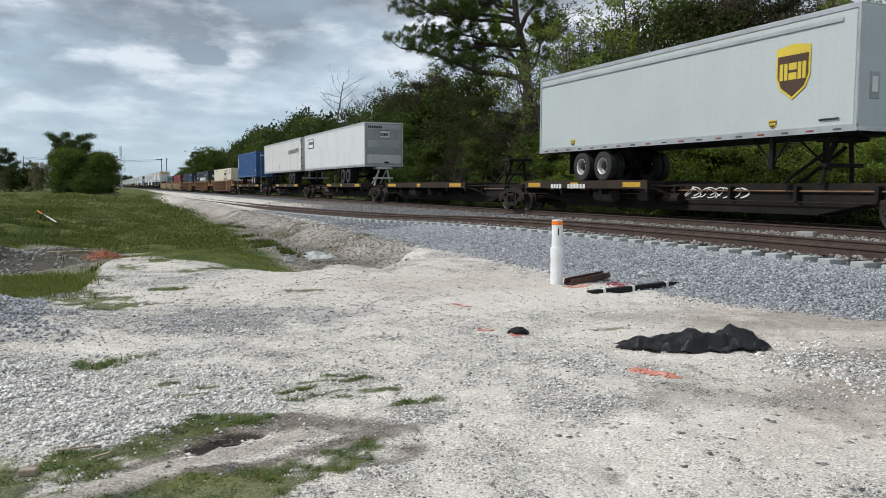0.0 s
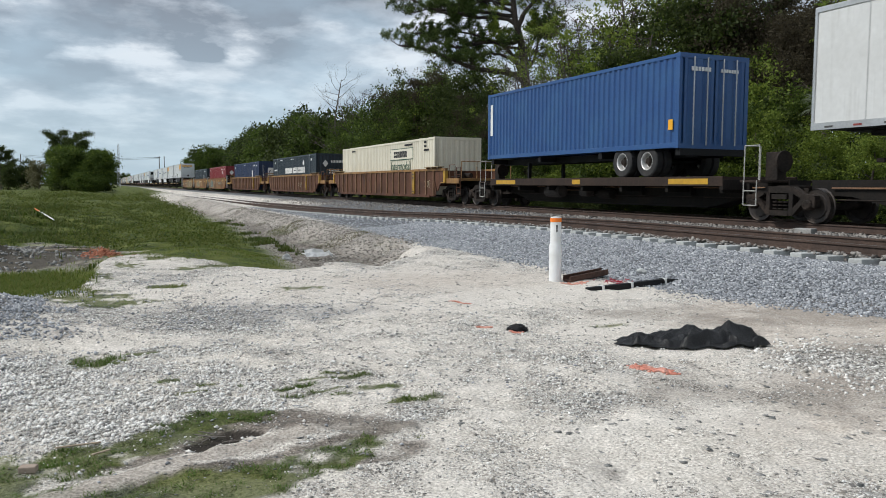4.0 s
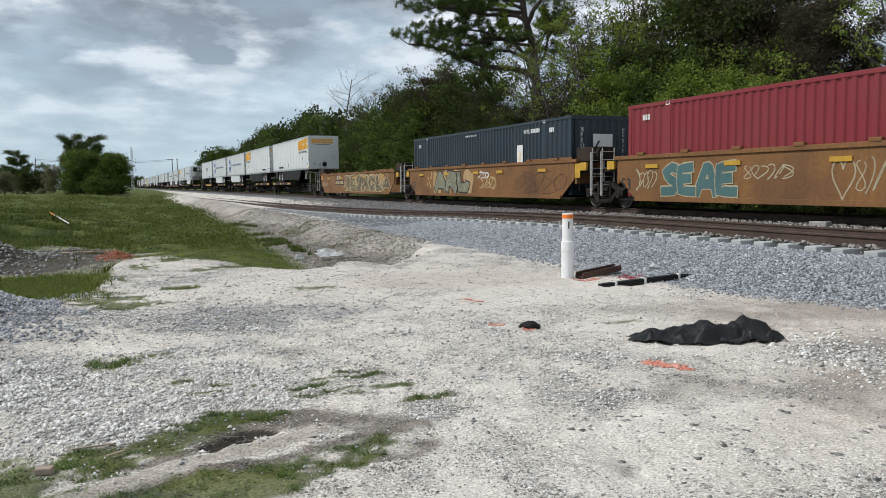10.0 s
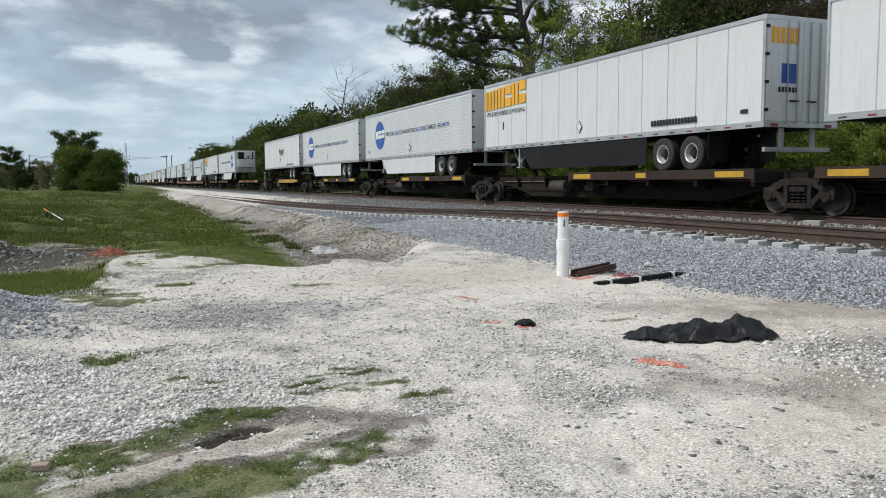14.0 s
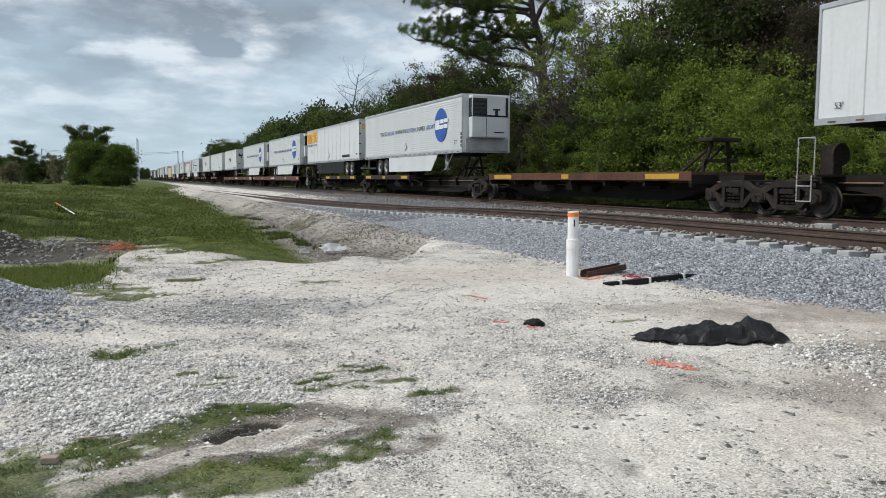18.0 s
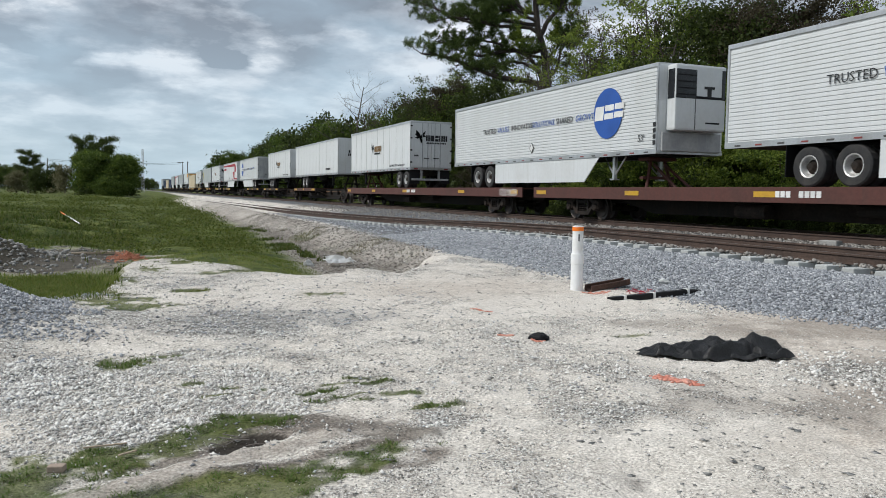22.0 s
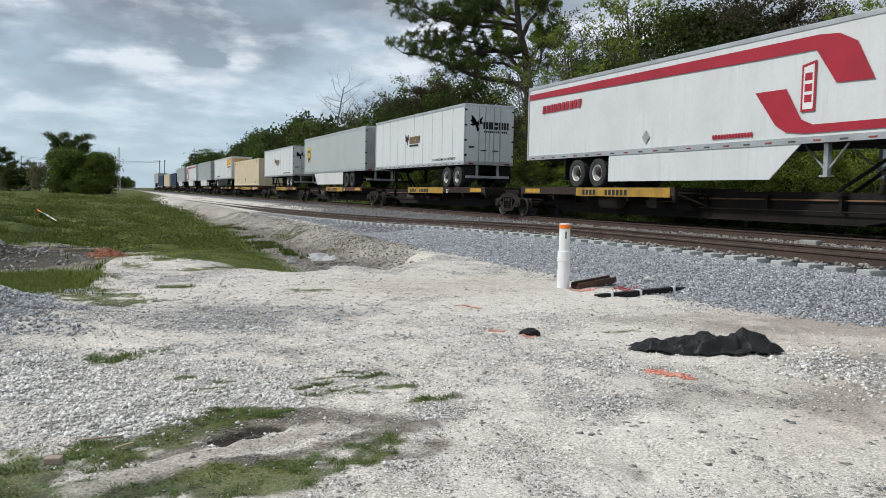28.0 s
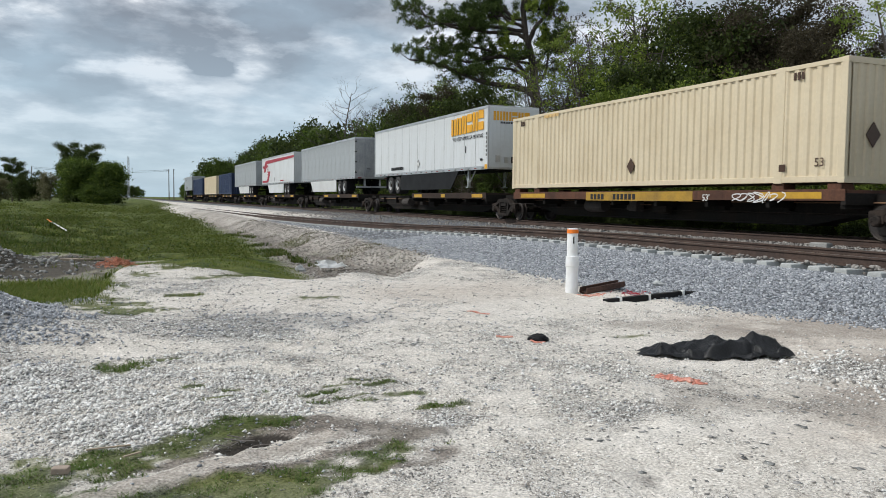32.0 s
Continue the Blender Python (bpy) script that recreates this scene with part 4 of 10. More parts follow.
def bogie(wagon, y):
    t = shared("truck", "bolster", lambda: box(one_box(-1.0, 1.0, -0.2, 0.2, 0.62, 0.92, 0.03), -0.5, 0.5, -0.35, 0.35, 0.70, 0.86), M["truck"], wagon, pose(0, y, 0), "grimy cast-steel freight truck")
    for sx in (-1, 1):
        shared("side_frame", "side_frame", frame_mesh, M["truck"], t, pose(sx * 1.02, 0, 0))
        shared("spring_nest", "springs", spring_mesh, M["truck"], t, pose(sx * 1.02, 0, 0))
        for dy in (-0.88, 0.88):
            shared("wheel", "wheel", wheel_mesh, M["wheel"], t, pose(sx * 0.76, dy, 0.42, 0, 0, 0 if sx < 0 else 180), "bright-rimmed steel wheel")
            shared("bearing", "bearing", bearing_mesh, M["truck"], t, pose(sx * 1.06, dy, 0.45, 0, 0, 0 if sx < 0 else 180))
    for dy in (-0.88, 0.88):
        shared("axle", "axle", lambda: rod(bmesh.new(), (-0.8, 0, 0.42), (0.8, 0, 0.42), 0.09, 12), M["truck"], t, pose(0, dy, 0))
    return t


def hitch(wagon, y, mat, back=1):
    """A folding trailer hitch: two raked legs, a plate, a strut."""
    bm = bmesh.new()
    for sx in (-1, 1):
        rod(bm, (sx * 0.55, y + back * 0.15, 1.02), (sx * 0.28, y, 2.10), 0.06, 8)
        rod(bm, (sx * 0.30, y + back * 1.6, 1.02), (sx * 0.22, y + back * 0.1, 1.95), 0.05, 8)
    box(bm, -0.55, 0.55, y - 0.3, y + 0.35, 2.07, 2.185, 0.03)
    box(bm, -0.65, 0.65, y - 0.1, y + 0.1, 1.45, 1.55, 0.02)
    part("hitch", bm, mat, wagon, "raised steel trailer hitch")


def letters(bm, x, y0, z0, text_widths, h, flip, gap=0.18):
    """Plain upright bars in the rhythm of a word on the near side; y falls as the word runs on when flip is set."""
    y = y0
    for w in text_widths:
        if w > 0:
            a, b = y, y + (-w if flip else w)
            box(bm, x - 0.006, x + 0.004, min(a, b), max(a, b), z0, z0 + h)
        y += (-1 if flip else 1) * (abs(w) + gap * h)
    return bm


def bars(name, parent, mat, x, y0, z0, widths, h, label="", gap=0.22):
    """Writing seen from the near side, which reads from the train's rear towards its head."""
    return tagged(part(name, letters(bmesh.new(), x, y0, z0, widths, h, True, gap), mat, parent, label), kind="stuff")


def words(parent, text, mat, x, y0, z0, size, shear=0.0, label="", face="side"):
    """Readable writing in the built-in font, on the near side or the leading end."""
    cu = bpy.data.curves.new("lettering", "FONT")
    cu.body, cu.size, cu.extrude, cu.shear, cu.resolution_u = text, size, 0.002, shear, 2
    cu.materials.append(mat)
    ob = new("lettering", cu)
    ob.parent = parent
    ob.matrix_basis = (Matrix.Translation((x, y0, z0)) @ Matrix(((0, 0, -1, 0), (-1, 0, 0, 0), (0, 1, 0, 0), (0, 0, 0, 1)))) if face == "side" else (Matrix.Translation((x, y0, z0)) @ Matrix(((1, 0, 0, 0), (0, 0, -1, 0), (0, 1, 0, 0), (0, 0, 0, 1))))
    return tagged(ob, label)


def disc(parent, name, mat, x, y, z, ry, rz, label="", seg=32, turn=0.0, proud=0.005):
    bm = bmesh.new()
    prism(bm, [(y + ry * math.cos(turn + 2 * math.pi * k / seg), z + rz * math.sin(turn + 2 * math.pi * k / seg)) for k in range(seg)], x - proud, x + 0.003)
    return part(name, bm, mat, parent, label)


def plate(parent, name, mat, outline, x, label="", proud=0.005):
    return part(name, prism(bmesh.new(), outline, x - proud, x + 0.003), mat, parent, label)


# road trailers
Z0, Z1, HALF, AXLE = 2.22, 5.05, 1.30, 1.66


def tyre_mesh():
    return lathe(bmesh.new(), [(-0.14, 0.29), (-0.145, 0.34), (-0.14, 0.46), (-0.11, 0.50), (-0.03, 0.505), (0.03, 0.505), (0.11, 0.50), (0.14, 0.46), (0.145, 0.34), (0.14, 0.29)], "X", 22, caps=False)


def rim_mesh():
    return lathe(bmesh.new(), [(-0.12, 0.29), (-0.135, 0.275), (-0.12, 0.25), (-0.03, 0.235), (0.05, 0.22), (0.05, 0.01), (0.1, 0.01), (0.1, 0.29)], "X", 24, caps=False)


def road_wheel(trailer, x, y, rim):
    w = shared("wheel", "tyre", tyre_mesh, M["tyre"], trailer, pose(x, y, AXLE, 0, 0, 0 if x < 0 else 180), "dusty black tyre on its rim")
    if abs(x) > 1:
        shared("rim", "rim" + rim, rim_mesh, M[rim], w)
        shared("hub", "hub", lambda: lathe(bmesh.new(), [(0.06, 0.185), (0.03, 0.185), (0.0, 0.12), (-0.10, 0.095), (-0.11, 0.01)], "X", 14), M["truck"], w, None, "wide dark hub disc in the rim's recess")


def trailer(y, length, label, mats=("white", "white"), wheels="rear", wheel_at=2.9, panels=13, skirt=None, ribs=False, doors=False, reefer=False, rim="rim", rail_mat="alu", gear=True, tandem=1.27, mud=True):
    t = rolling("semi_trailer", y, label, "trailer", "trailers on the train")
    side, nose = M[mats[0]], M[mats[1]]
    part("body", box(bmesh.new(), -HALF + 0.03, HALF, 0.03, length, Z0 + 0.12, Z1 - 0.02), side, t)
    if ribs:
        for k in range(22):
            z = Z0 + 0.2 + k * (Z1 - Z0 - 0.36) / 22
            shared("side_rib", ("side_rib", mats[0], round(length, 2)), lambda: one_box(-HALF + 0.012, -HALF + 0.032, 0.1, length - 0.1, 0.0, 0.09, 0.008), side, t, pose(0, 0, z))
    else:
        w = (length - 0.2) / panels
        for k in range(panels):
            shared("side_panel", ("panel", mats[0], round(w, 2)), lambda: one_box(-0.012, 0.004, 0.004, w - 0.004, Z0 + 0.16, Z1 - 0.12, 0.003), side, t, pose(-HALF + 0.027, 0.1 + k * w, 0))
            if k:
                shared("panel_seam", ("seam", mats[0]), lambda: one_box(-0.010, 0.004, -0.014, 0.014, Z0 + 0.16, Z1 - 0.12), M["seam"], t, pose(-HALF + 0.017, 0.1 + k * w, 0))
    part("roof", one_box(-HALF + 0.02, HALF - 0.02, 0.02, length - 0.02, Z1 - 0.02, Z1 + 0.012, 0.01), M["alu"], t)
    part("top_rail", one_box(-HALF - 0.006, -HALF + 0.03, 0.0, length, Z1 - 0.12, Z1, 0.008), M[rail_mat], t, "aluminium top rail")
    part("bottom_rail", box(box(bmesh.new(), -HALF - 0.006, -HALF + 0.04, 0.0, length, Z0, Z0 + 0.16), HALF - 0.04, HALF, 0.0, length, Z0, Z0 + 0.16), M[rail_mat], t, "aluminium bottom rail")
    for yy in (0.0, length - 0.07):
        part("corner_post", one_box(-HALF - 0.008, -HALF + 0.06, yy, yy + 0.07, Z0, Z1, 0.012), M[rail_mat], t)
    part("floor", one_box(-HALF + 0.04, HALF - 0.04, 0.05, length - 0.05, Z0 + 0.02, Z0 + 0.12), M["black_part"], t)
    marks = int(length / 0.75)
    for k in range(marks):
        shared("reflector", ("reflector", k % 2), lambda: one_box(-0.004, 0.004, -0.11, 0.11, -0.022, 0.022), M["dull_red"] if k % 2 else M["dark_mark"], t, pose(-HALF - 0.008, 0.5 + k * (length - 1) / (marks - 1), Z0 + 0.06))
    if doors:
        for sx in (-1, 1):
            d = part("door", one_box(min(sx * 0.01, sx * 1.24), max(sx * 0.01, sx * 1.24), -0.012, 0.05, Z0 + 0.16, Z1 - 0.12, 0.01), nose, t)
            for k in (0.12, 0.46):
                part("lock_rod", rod(bmesh.new(), (sx * (0.1 + k), -0.04, Z0 + 0.1), (sx * (0.1 + k), -0.04, Z1 - 0.1), 0.018, 8), M["grey_panel"], d)
            part("lock_handle", one_box(sx * 0.30 - 0.16, sx * 0.30 + 0.16, -0.055, -0.02, Z0 + 0.66, Z0 + 0.70, 0.006), M["truck"], d)
            for z in (Z0 + 0.4, Z0 + 1.1, Z0 + 1.8, Z0 + 2.5):
                part("hinge", one_box(sx * 1.24 - 0.06, sx * 1.24 + 0.06, -0.03, 0.0, z, z + 0.08), M["truck"], d)
            part("tail_light", one_box(sx * 0.95 - 0.12, sx * 0.95 + 0.12, -0.02, 0.02, Z0 + 0.02, Z0 + 0.10), M["dull_red"], t)
        part("door_sill", one_box(-HALF, HALF, -0.01, 0.06, Z0, Z0 + 0.15, 0.01), M["alu"], t)
        part("door_header", one_box(-HALF, HALF, -0.01, 0.06, Z1 - 0.12, Z1, 0.01), M["alu"], t)
        bm = box(bmesh.new(), -1.15, 1.15, 0.08, 0.18, 1.60, 1.72, 0.01)
        for sx in (-0.55, 0.55):
            box(bm, sx - 0.06, sx + 0.06, 0.1, 0.18, 1.70, Z0 + 0.02)
        part("underride_guard", bm, M["grey_door"], t, "dull grey underride guard")
    else:
        part("front_wall", one_box(-HALF + 0.05, HALF - 0.05, -0.012, 0.05, Z0 + 0.06, Z1 - 0.06, 0.02), nose, t)
        part("front_sill", one_box(-HALF, HALF, -0.02, 0.06, Z0, Z0 + 0.10, 0.01), M["alu"], t)
    ya = wheel_at if wheels == "front" else length - wheel_at
    sgn = 1 if wheels == "front" else -1
    for dy in (-tandem / 2, tandem / 2):
        for x in (-1.10, -0.78, 0.78, 1.10):
            road_wheel(t, x, ya + dy, rim)
        part("axle", rod(bmesh.new(), (-1.0, ya + dy, AXLE), (1.0, ya + dy, AXLE), 0.07, 10), M["black_part"], t)
    part("suspension", box(box(bmesh.new(), -0.58, -0.42, ya - 1.3, ya + 1.3, 1.9, Z0), 0.42, 0.58, ya - 1.3, ya + 1.3, 1.9, Z0), M["black_part"], t)
    if mud:
        for x in (-0.95, 0.95):
            part("mud_flap", one_box(x - 0.3, x + 0.3, ya - sgn * 1.35 - 0.01, ya - sgn * 1.35 + 0.01, 1.42, Z0), M["black_part"], t)
    yg = length - 2.7 if wheels == "front" else 2.7
    if gear:
        for sx in (-1, 1):
            bm = box(bmesh.new(), sx * 0.95 - 0.06, sx * 0.95 + 0.06, yg - 0.06, yg + 0.06, 1.46, Z0)
            box(bm, sx * 0.95 - 0.12, sx * 0.95 + 0.12, yg - 0.12, yg + 0.12, 1.42, 1.47)
            rod(bm, (sx * 0.95, yg, 1.55), (sx * 0.85, yg + 0.75, Z0), 0.03, 6)
            rod(bm, (sx * 0.95, yg, 1.55), (sx * 0.85, yg - 0.5, Z0), 0.03, 6)
            part("landing_leg", bm, M["black_part" if not skirt else "alu"], t)
    part("coupler_plate", one_box(-0.6, 0.6, yg + (0.3 if wheels == "front" else -2.3), yg + (2.3 if wheels == "front" else -0.3), Z0 - 0.03, Z0 + 0.02), M["black_part"], t)
    if skirt:
        a, b = sorted((ya + sgn * 1.35, yg - sgn * 0.5))
        cut = 0.95
        lo = Z0 - 0.86
        out = [(a, Z0), (b, Z0), (b - cut, lo), (a, lo)] if wheels == "front" else [(a, Z0), (b, Z0), (b, lo), (a + cut, lo)]
        plate(t, "side_skirt", M[skirt], out, -HALF + 0.05, "panel skirt under the floor", 0.03)
    if reefer:
        # the cooling unit on the leading end
        u = part("cooling_unit", one_box(-0.98, 0.98, -0.46, -0.02, Z0 + 0.72, Z1 - 0.06, 0.07), M["white"], t, "white cooling unit with dark grilles")
        part("grille", one_box(-0.95, -0.18, -0.475, -0.40, Z1 - 1.12, Z1 - 0.22, 0.03), M["glassy"], u)
        part("grille", one_box(0.80, 0.95, -0.475, -0.40, Z1 - 1.12, Z1 - 0.18, 0.03), M["glassy"], u)
        part("grille", one_box(-0.99, -0.97, -0.40, -0.10, Z1 - 1.12, Z1 - 0.22), M["glassy"], u)
        for k in range(4):
            part("louvre", one_box(-0.93, -0.2, -0.485, -0.47, Z1 - 1.02 + k * 0.2, Z1 - 0.98 + k * 0.2), M["black_part"], u)
        part("band", one_box(-0.96, 0.96, -0.47, -0.42, Z0 + 1.72, Z0 + 1.80), M["black_part"], u)
        part("badge", box(one_box(0.12, 0.52, -0.472, -0.46, Z1 - 0.80, Z1 - 0.72), 0.24, 0.40, -0.472, -0.46, Z1 - 1.05, Z1 - 0.80), M["black_mark"], u)
        part("seam", one_box(-0.22, -0.20, -0.468, -0.45, Z0 + 0.76, Z0 + 1.70), M["black_part"], u)
        part("vent", one_box(0.2, 0.75, -0.468, -0.45, Z0 + 0.95, Z0 + 1.0), M["black_part"], u)
        part("lower_cover", one_box(-1.15, 1.15, -0.1, -0.01, Z0 + 0.08, Z0 + 0.68, 0.03), M["grey_door"], t)
    return t


# shipping containers
def corrugated(bm, length, z0, z1, x, depth=0.045, pitch=0.28, along="y", start=0.0):
    n = int(length / pitch)
    p = length / n
    prof = [(0, 0), (0.18, 0), (0.32, 1), (0.68, 1), (0.82, 0), (1, 0)]
    pts = [(start + (k + a) * p, d) for k in range(n) for a, d in prof[:-1]] + [(start + length, 0)]
    lo = [bm.verts.new((x + d * depth, u, z0) if along == "y" else (u, x + d * depth, z0)) for u, d in pts]
    hi = [bm.verts.new((x + d * depth, u, z1) if along == "y" else (u, x + d * depth, z1)) for u, d in pts]
    for k in range(len(pts) - 1):
        bm.faces.new((lo[k], hi[k], hi[k + 1], lo[k + 1]) if along == "y" else (lo[k], lo[k + 1], hi[k + 1], hi[k]))
    return bm


def container(y, length, base, label, mat, posts=True, doors=False, tall=2.9):
    t = rolling("container", y, label, "container", "containers on the train")
    m = M[mat]
    top = base + tall
    part("core", one_box(-1.20, 1.28, 0.07, length - 0.02, base + 0.02, top - 0.05), m, t)
    p0 = 1.95 if posts else 0.15
    spans = [(0.15, p0 - 0.13), (p0 + 0.13, length - p0 - 0.13), (length - p0 + 0.13, length - 0.15)] if posts else [(0.15, length - 0.15)]
    for a, b in spans:
        part("corrugated_side", corrugated(bmesh.new(), b - a, base + 0.16, top - 0.12, -1.29, 0.045, 0.28, "y", a), m, t)
    for yy in ((0.0, 0.16), (length - 0.16, length)) + (((p0 - 0.13, p0 + 0.13), (length - p0 - 0.13, length - p0 + 0.13)) if posts else ()):
        part("corner_post", one_box(-1.308, -1.20, yy[0], yy[1], base, top, 0.012), m, t)
        for z in (base, top - 0.13):
            c = (yy[0] + yy[1]) / 2
            shared("corner_casting", ("casting", mat), lambda: one_box(-0.05, 0.05, -0.09, 0.09, 0, 0.13, 0.015), m, t, pose(-1.26, c, z))
    part("top_rail", one_box(-1.300, -1.23, 0, length, top - 0.12, top - 0.01, 0.01), m, t)
    part("bottom_rail", one_box(-1.300, -1.23, 0, length, base + 0.02, base + 0.17, 0.01), m, t)
    if doors:
        for sx in (-1, 1):
            d = part("door", corrugated(bmesh.new(), 1.1, base + 0.16, top - 0.14, 0.0, 0.03, 0.55, "x", 0.03 if sx > 0 else -1.13), m, t)
            for k in (0.3, 0.8):
                part("lock_rod", rod(bmesh.new(), (sx * k, -0.04, base + 0.1), (sx * k, -0.04, top - 0.1), 0.02, 8), M["alu"], d)
    else:
        part("front_wall", corrugated(bmesh.new(), 2.3, base + 0.16, top - 0.12, 0.0, 0.04, 0.26, "x", -1.15), m, t)
    part("front_frame", box(box(box(bmesh.new(), -1.30, 1.30, -0.006, 0.1, base, base + 0.16), -1.30, 1.30, -0.006, 0.1, top - 0.14, top), 1.16, 1.30, -0.006, 0.12, base, top), m, t)
    part("roof", one_box(-1.24, 1.26, 0.05, length - 0.05, top - 0.05, top - 0.015), m, t)
    return t


# wagons
def coupler(parent, y0, y1):
    part("coupler", box(one_box(-0.12, 0.12, y0, y1, 0.72, 0.96, 0.02), -0.2, 0.2, min(y0, y1) + 0.1, min(y0, y1) + 0.4, 0.68, 1.0, 0.03), M["truck"], parent)


def spine(y0, y1, label, pad=None, last=False, hitch_at=None, hitch_mat="spine", deck="brown_deck", stripe=None, full=False, risers=()):
    """One platform of an articulated spine wagon; pad: the stretch of the wheel platform."""
    length = y1 - y0
    w = rolling("spine_wagon", y0, label, "rail wagon", "wagons of the train")
    part("centre_sill", prism(bmesh.new(), [(0.35, 0.70), (1.5, 0.66), (3.2, 0.30), (length - 3.2, 0.30), (length - 1.5, 0.66), (length - 0.35, 0.70), (length - 0.35, 1.06), (0.35, 1.06)], -0.38, 0.38), M["spine"], w, "deep grimy box sill")
    part("bottom_flange", one_box(-0.48, 0.48, 3.2, length - 3.2, 0.265, 0.297), M["spine"], w)
    bogie(w, 0.0)
    if last:
        bogie(w, length)
    pad = pad or (0.9, length - 0.9)
    a, b = pad[0] - y0, pad[1] - y0
    d = part("wheel_platform", one_box(-1.36, 1.36, a, b, 1.06, 1.155, 0.01), M[deck], w, "worn steel wheel platform")
    part("edge_beam", one_box(-1.372, -1.30, a, b, 0.90, 1.17, 0.008), M[deck], d)
    part("edge_beam", one_box(1.30, 1.372, a, b, 0.90, 1.17, 0.008), M[deck], d)
    n = max(2, int((b - a) / 2.2))
    for k in range(n + 1):
        y = a + 0.1 + (b - a - 0.2) * k / n
        shared("cross_bearer", "bearer", lambda: prism(bmesh.new(), [(-0.06, 0.0), (0.06, 0.0), (0.06, 0.34), (-0.06, 0.34)], -1.3, 1.3), M["spine"], w, pose(0, y, 0.72))
    for k, (u, v) in enumerate(((0.04, 0.16), (0.50, 0.56), (0.84, 0.96))):
        part("yellow_mark", one_box(-1.378, -1.366, a + (b - a) * u, a + (b - a) * v if k != 1 else a + (b - a) * u + 0.5, 0.95, 1.11), M["yellow"], w)
    if stripe:
        part("yellow_panel", one_box(-1.380, -1.370, stripe[0] - y0, stripe[1] - y0, 0.86, 1.15), M["dull_yellow"], w, "yellow side panel with black writing")
    for y in (a - 0.02, b - 0.12):
        part("end_beam", one_box(-1.36, 1.36, y, y + 0.14, 0.80, 1.08, 0.01), M["spine"], w)
    # brake gear under the sill
    part("brake_cylinder", rod(bmesh.new(), (-0.62, length * 0.45, 0.62), (-0.62, length * 0.45 + 0.7, 0.62), 0.16, 12), M["spine"], w)
    part("air_reservoir", rod(rod(bmesh.new(), (-0.80, length * 0.62, 0.68), (-0.80, length * 0.62 + 1.05, 0.68), 0.21, 14), (-0.80, length * 0.62 + 0.1, 0.68), (-0.80, length * 0.62 + 0.95, 0.68), 0.225, 14), M["dusty"], w, "dusty grey air reservoir")
    part("control_valve", box(one_box(-0.78, -0.44, length * 0.53, length * 0.53 + 0.4, 0.52, 0.86, 0.03), -0.70, -0.50, length * 0.53 + 0.42, length * 0.53 + 0.62, 0.56, 0.76, 0.02), M["dusty"], w, "dusty brake control valve")
    part("air_pipe", rod(rod(bmesh.new(), (-0.44, 1.0, 0.86), (-0.44, length - 1.0, 0.86), 0.022, 6), (-0.60, length * 0.5, 0.74), (-0.60, length * 0.66, 0.74), 0.018, 6), M["rib_brown"], w)
    for k in range(int(length / 2.4)):
        shared("sill_bracket", "sill_bracket", lambda: prism(bmesh.new(), [(-0.05, 0.0), (0.05, 0.0), (0.05, 0.36), (-0.05, 0.36)], -0.56, -0.381), M["spine"], w, pose(0, 1.6 + k * 2.3, 0.62))
    for yy in (a - 0.55, b + 0.55):
        if 1.3 < yy < length - 1.3:
            part("tie_strut", rod(rod(bmesh.new(), (-0.40, yy, 0.55), (-1.25, yy + (0.5 if yy < a else -0.5), 0.95), 0.035, 6), (-0.40, yy, 0.98), (-1.25, yy + (0.5 if yy < a else -0.5), 1.0), 0.03, 6), M["truck"], w)
    part("brake_rod", rod(bmesh.new(), (-0.50, 1.2, 0.58), (-0.50, length - 1.2, 0.58), 0.018, 6), M["truck"], w)
    if hitch_at is not None:
        hitch(w, hitch_at - y0, M[hitch_mat], 1 if hitch_at - y0 < length / 2 else -1)
    for y in risers:
        part("container_pedestal", box(one_box(-1.25, -0.85, y - y0 - 0.2, y - y0 + 0.2, 1.15, 1.32, 0.02), 0.85, 1.25, y - y0 - 0.2, y - y0 + 0.2, 1.15, 1.32, 0.02), M["rust_side"], w)
    if full or last:
        coupler(w, length, length + 0.9)
        for yy in (0.75, length - 0.75) if full and last else (length - 0.75,) if last else (0.75,):
            bm = bmesh.new()
            for dy in (-0.22, 0.22):
                rod(bm, (-1.34, yy + dy, 0.40), (-1.34, yy + dy, 1.05), 0.014, 6)
            for z0 in (0.41, 0.78):
                rod(bm, (-1.34, yy - 0.22, z0), (-1.34, yy + 0.22, z0), 0.014, 6)
            part("stirrup_step", bm, M["pale_steel"], w, "pale bent stirrup step")
            bm = bmesh.new()
            for dx, dy in ((-1.30, -0.25), (-1.30, 0.25), (-0.75, 0.25)):
                rod(bm, (dx, yy + dy, 1.05), (dx, yy + dy, 1.95), 0.013, 6)
            rod(bm, (-1.30, yy + 0.25, 1.95), (-0.75, yy + 0.25, 1.95), 0.013, 6)
            rod(bm, (-1.30, yy - 0.25, 1.95), (-1.30, yy + 0.25, 1.95), 0.013, 6)
            part("grab_iron", bm, M["pale_steel"], w)
            part("brake_stand", one_box(-0.62, -0.30, yy - 0.2, yy + 0.2, 1.05, 1.80, 0.03), M["truck"], w, "dark brake stand")
            part("brake_wheel", lathe(bmesh.new(), [(-0.03, 0.20), (-0.03, 0.28), (0.03, 0.28), (0.03, 0.20)], "Y", 20, (-0.46, yy - 0.26, 1.55)), M["truck"], w)
            part("end_platform", one_box(-1.34, 1.34, yy - 0.35, yy + 0.35, 1.0, 1.06, 0.01), M["brown_deck"], w)
    return w


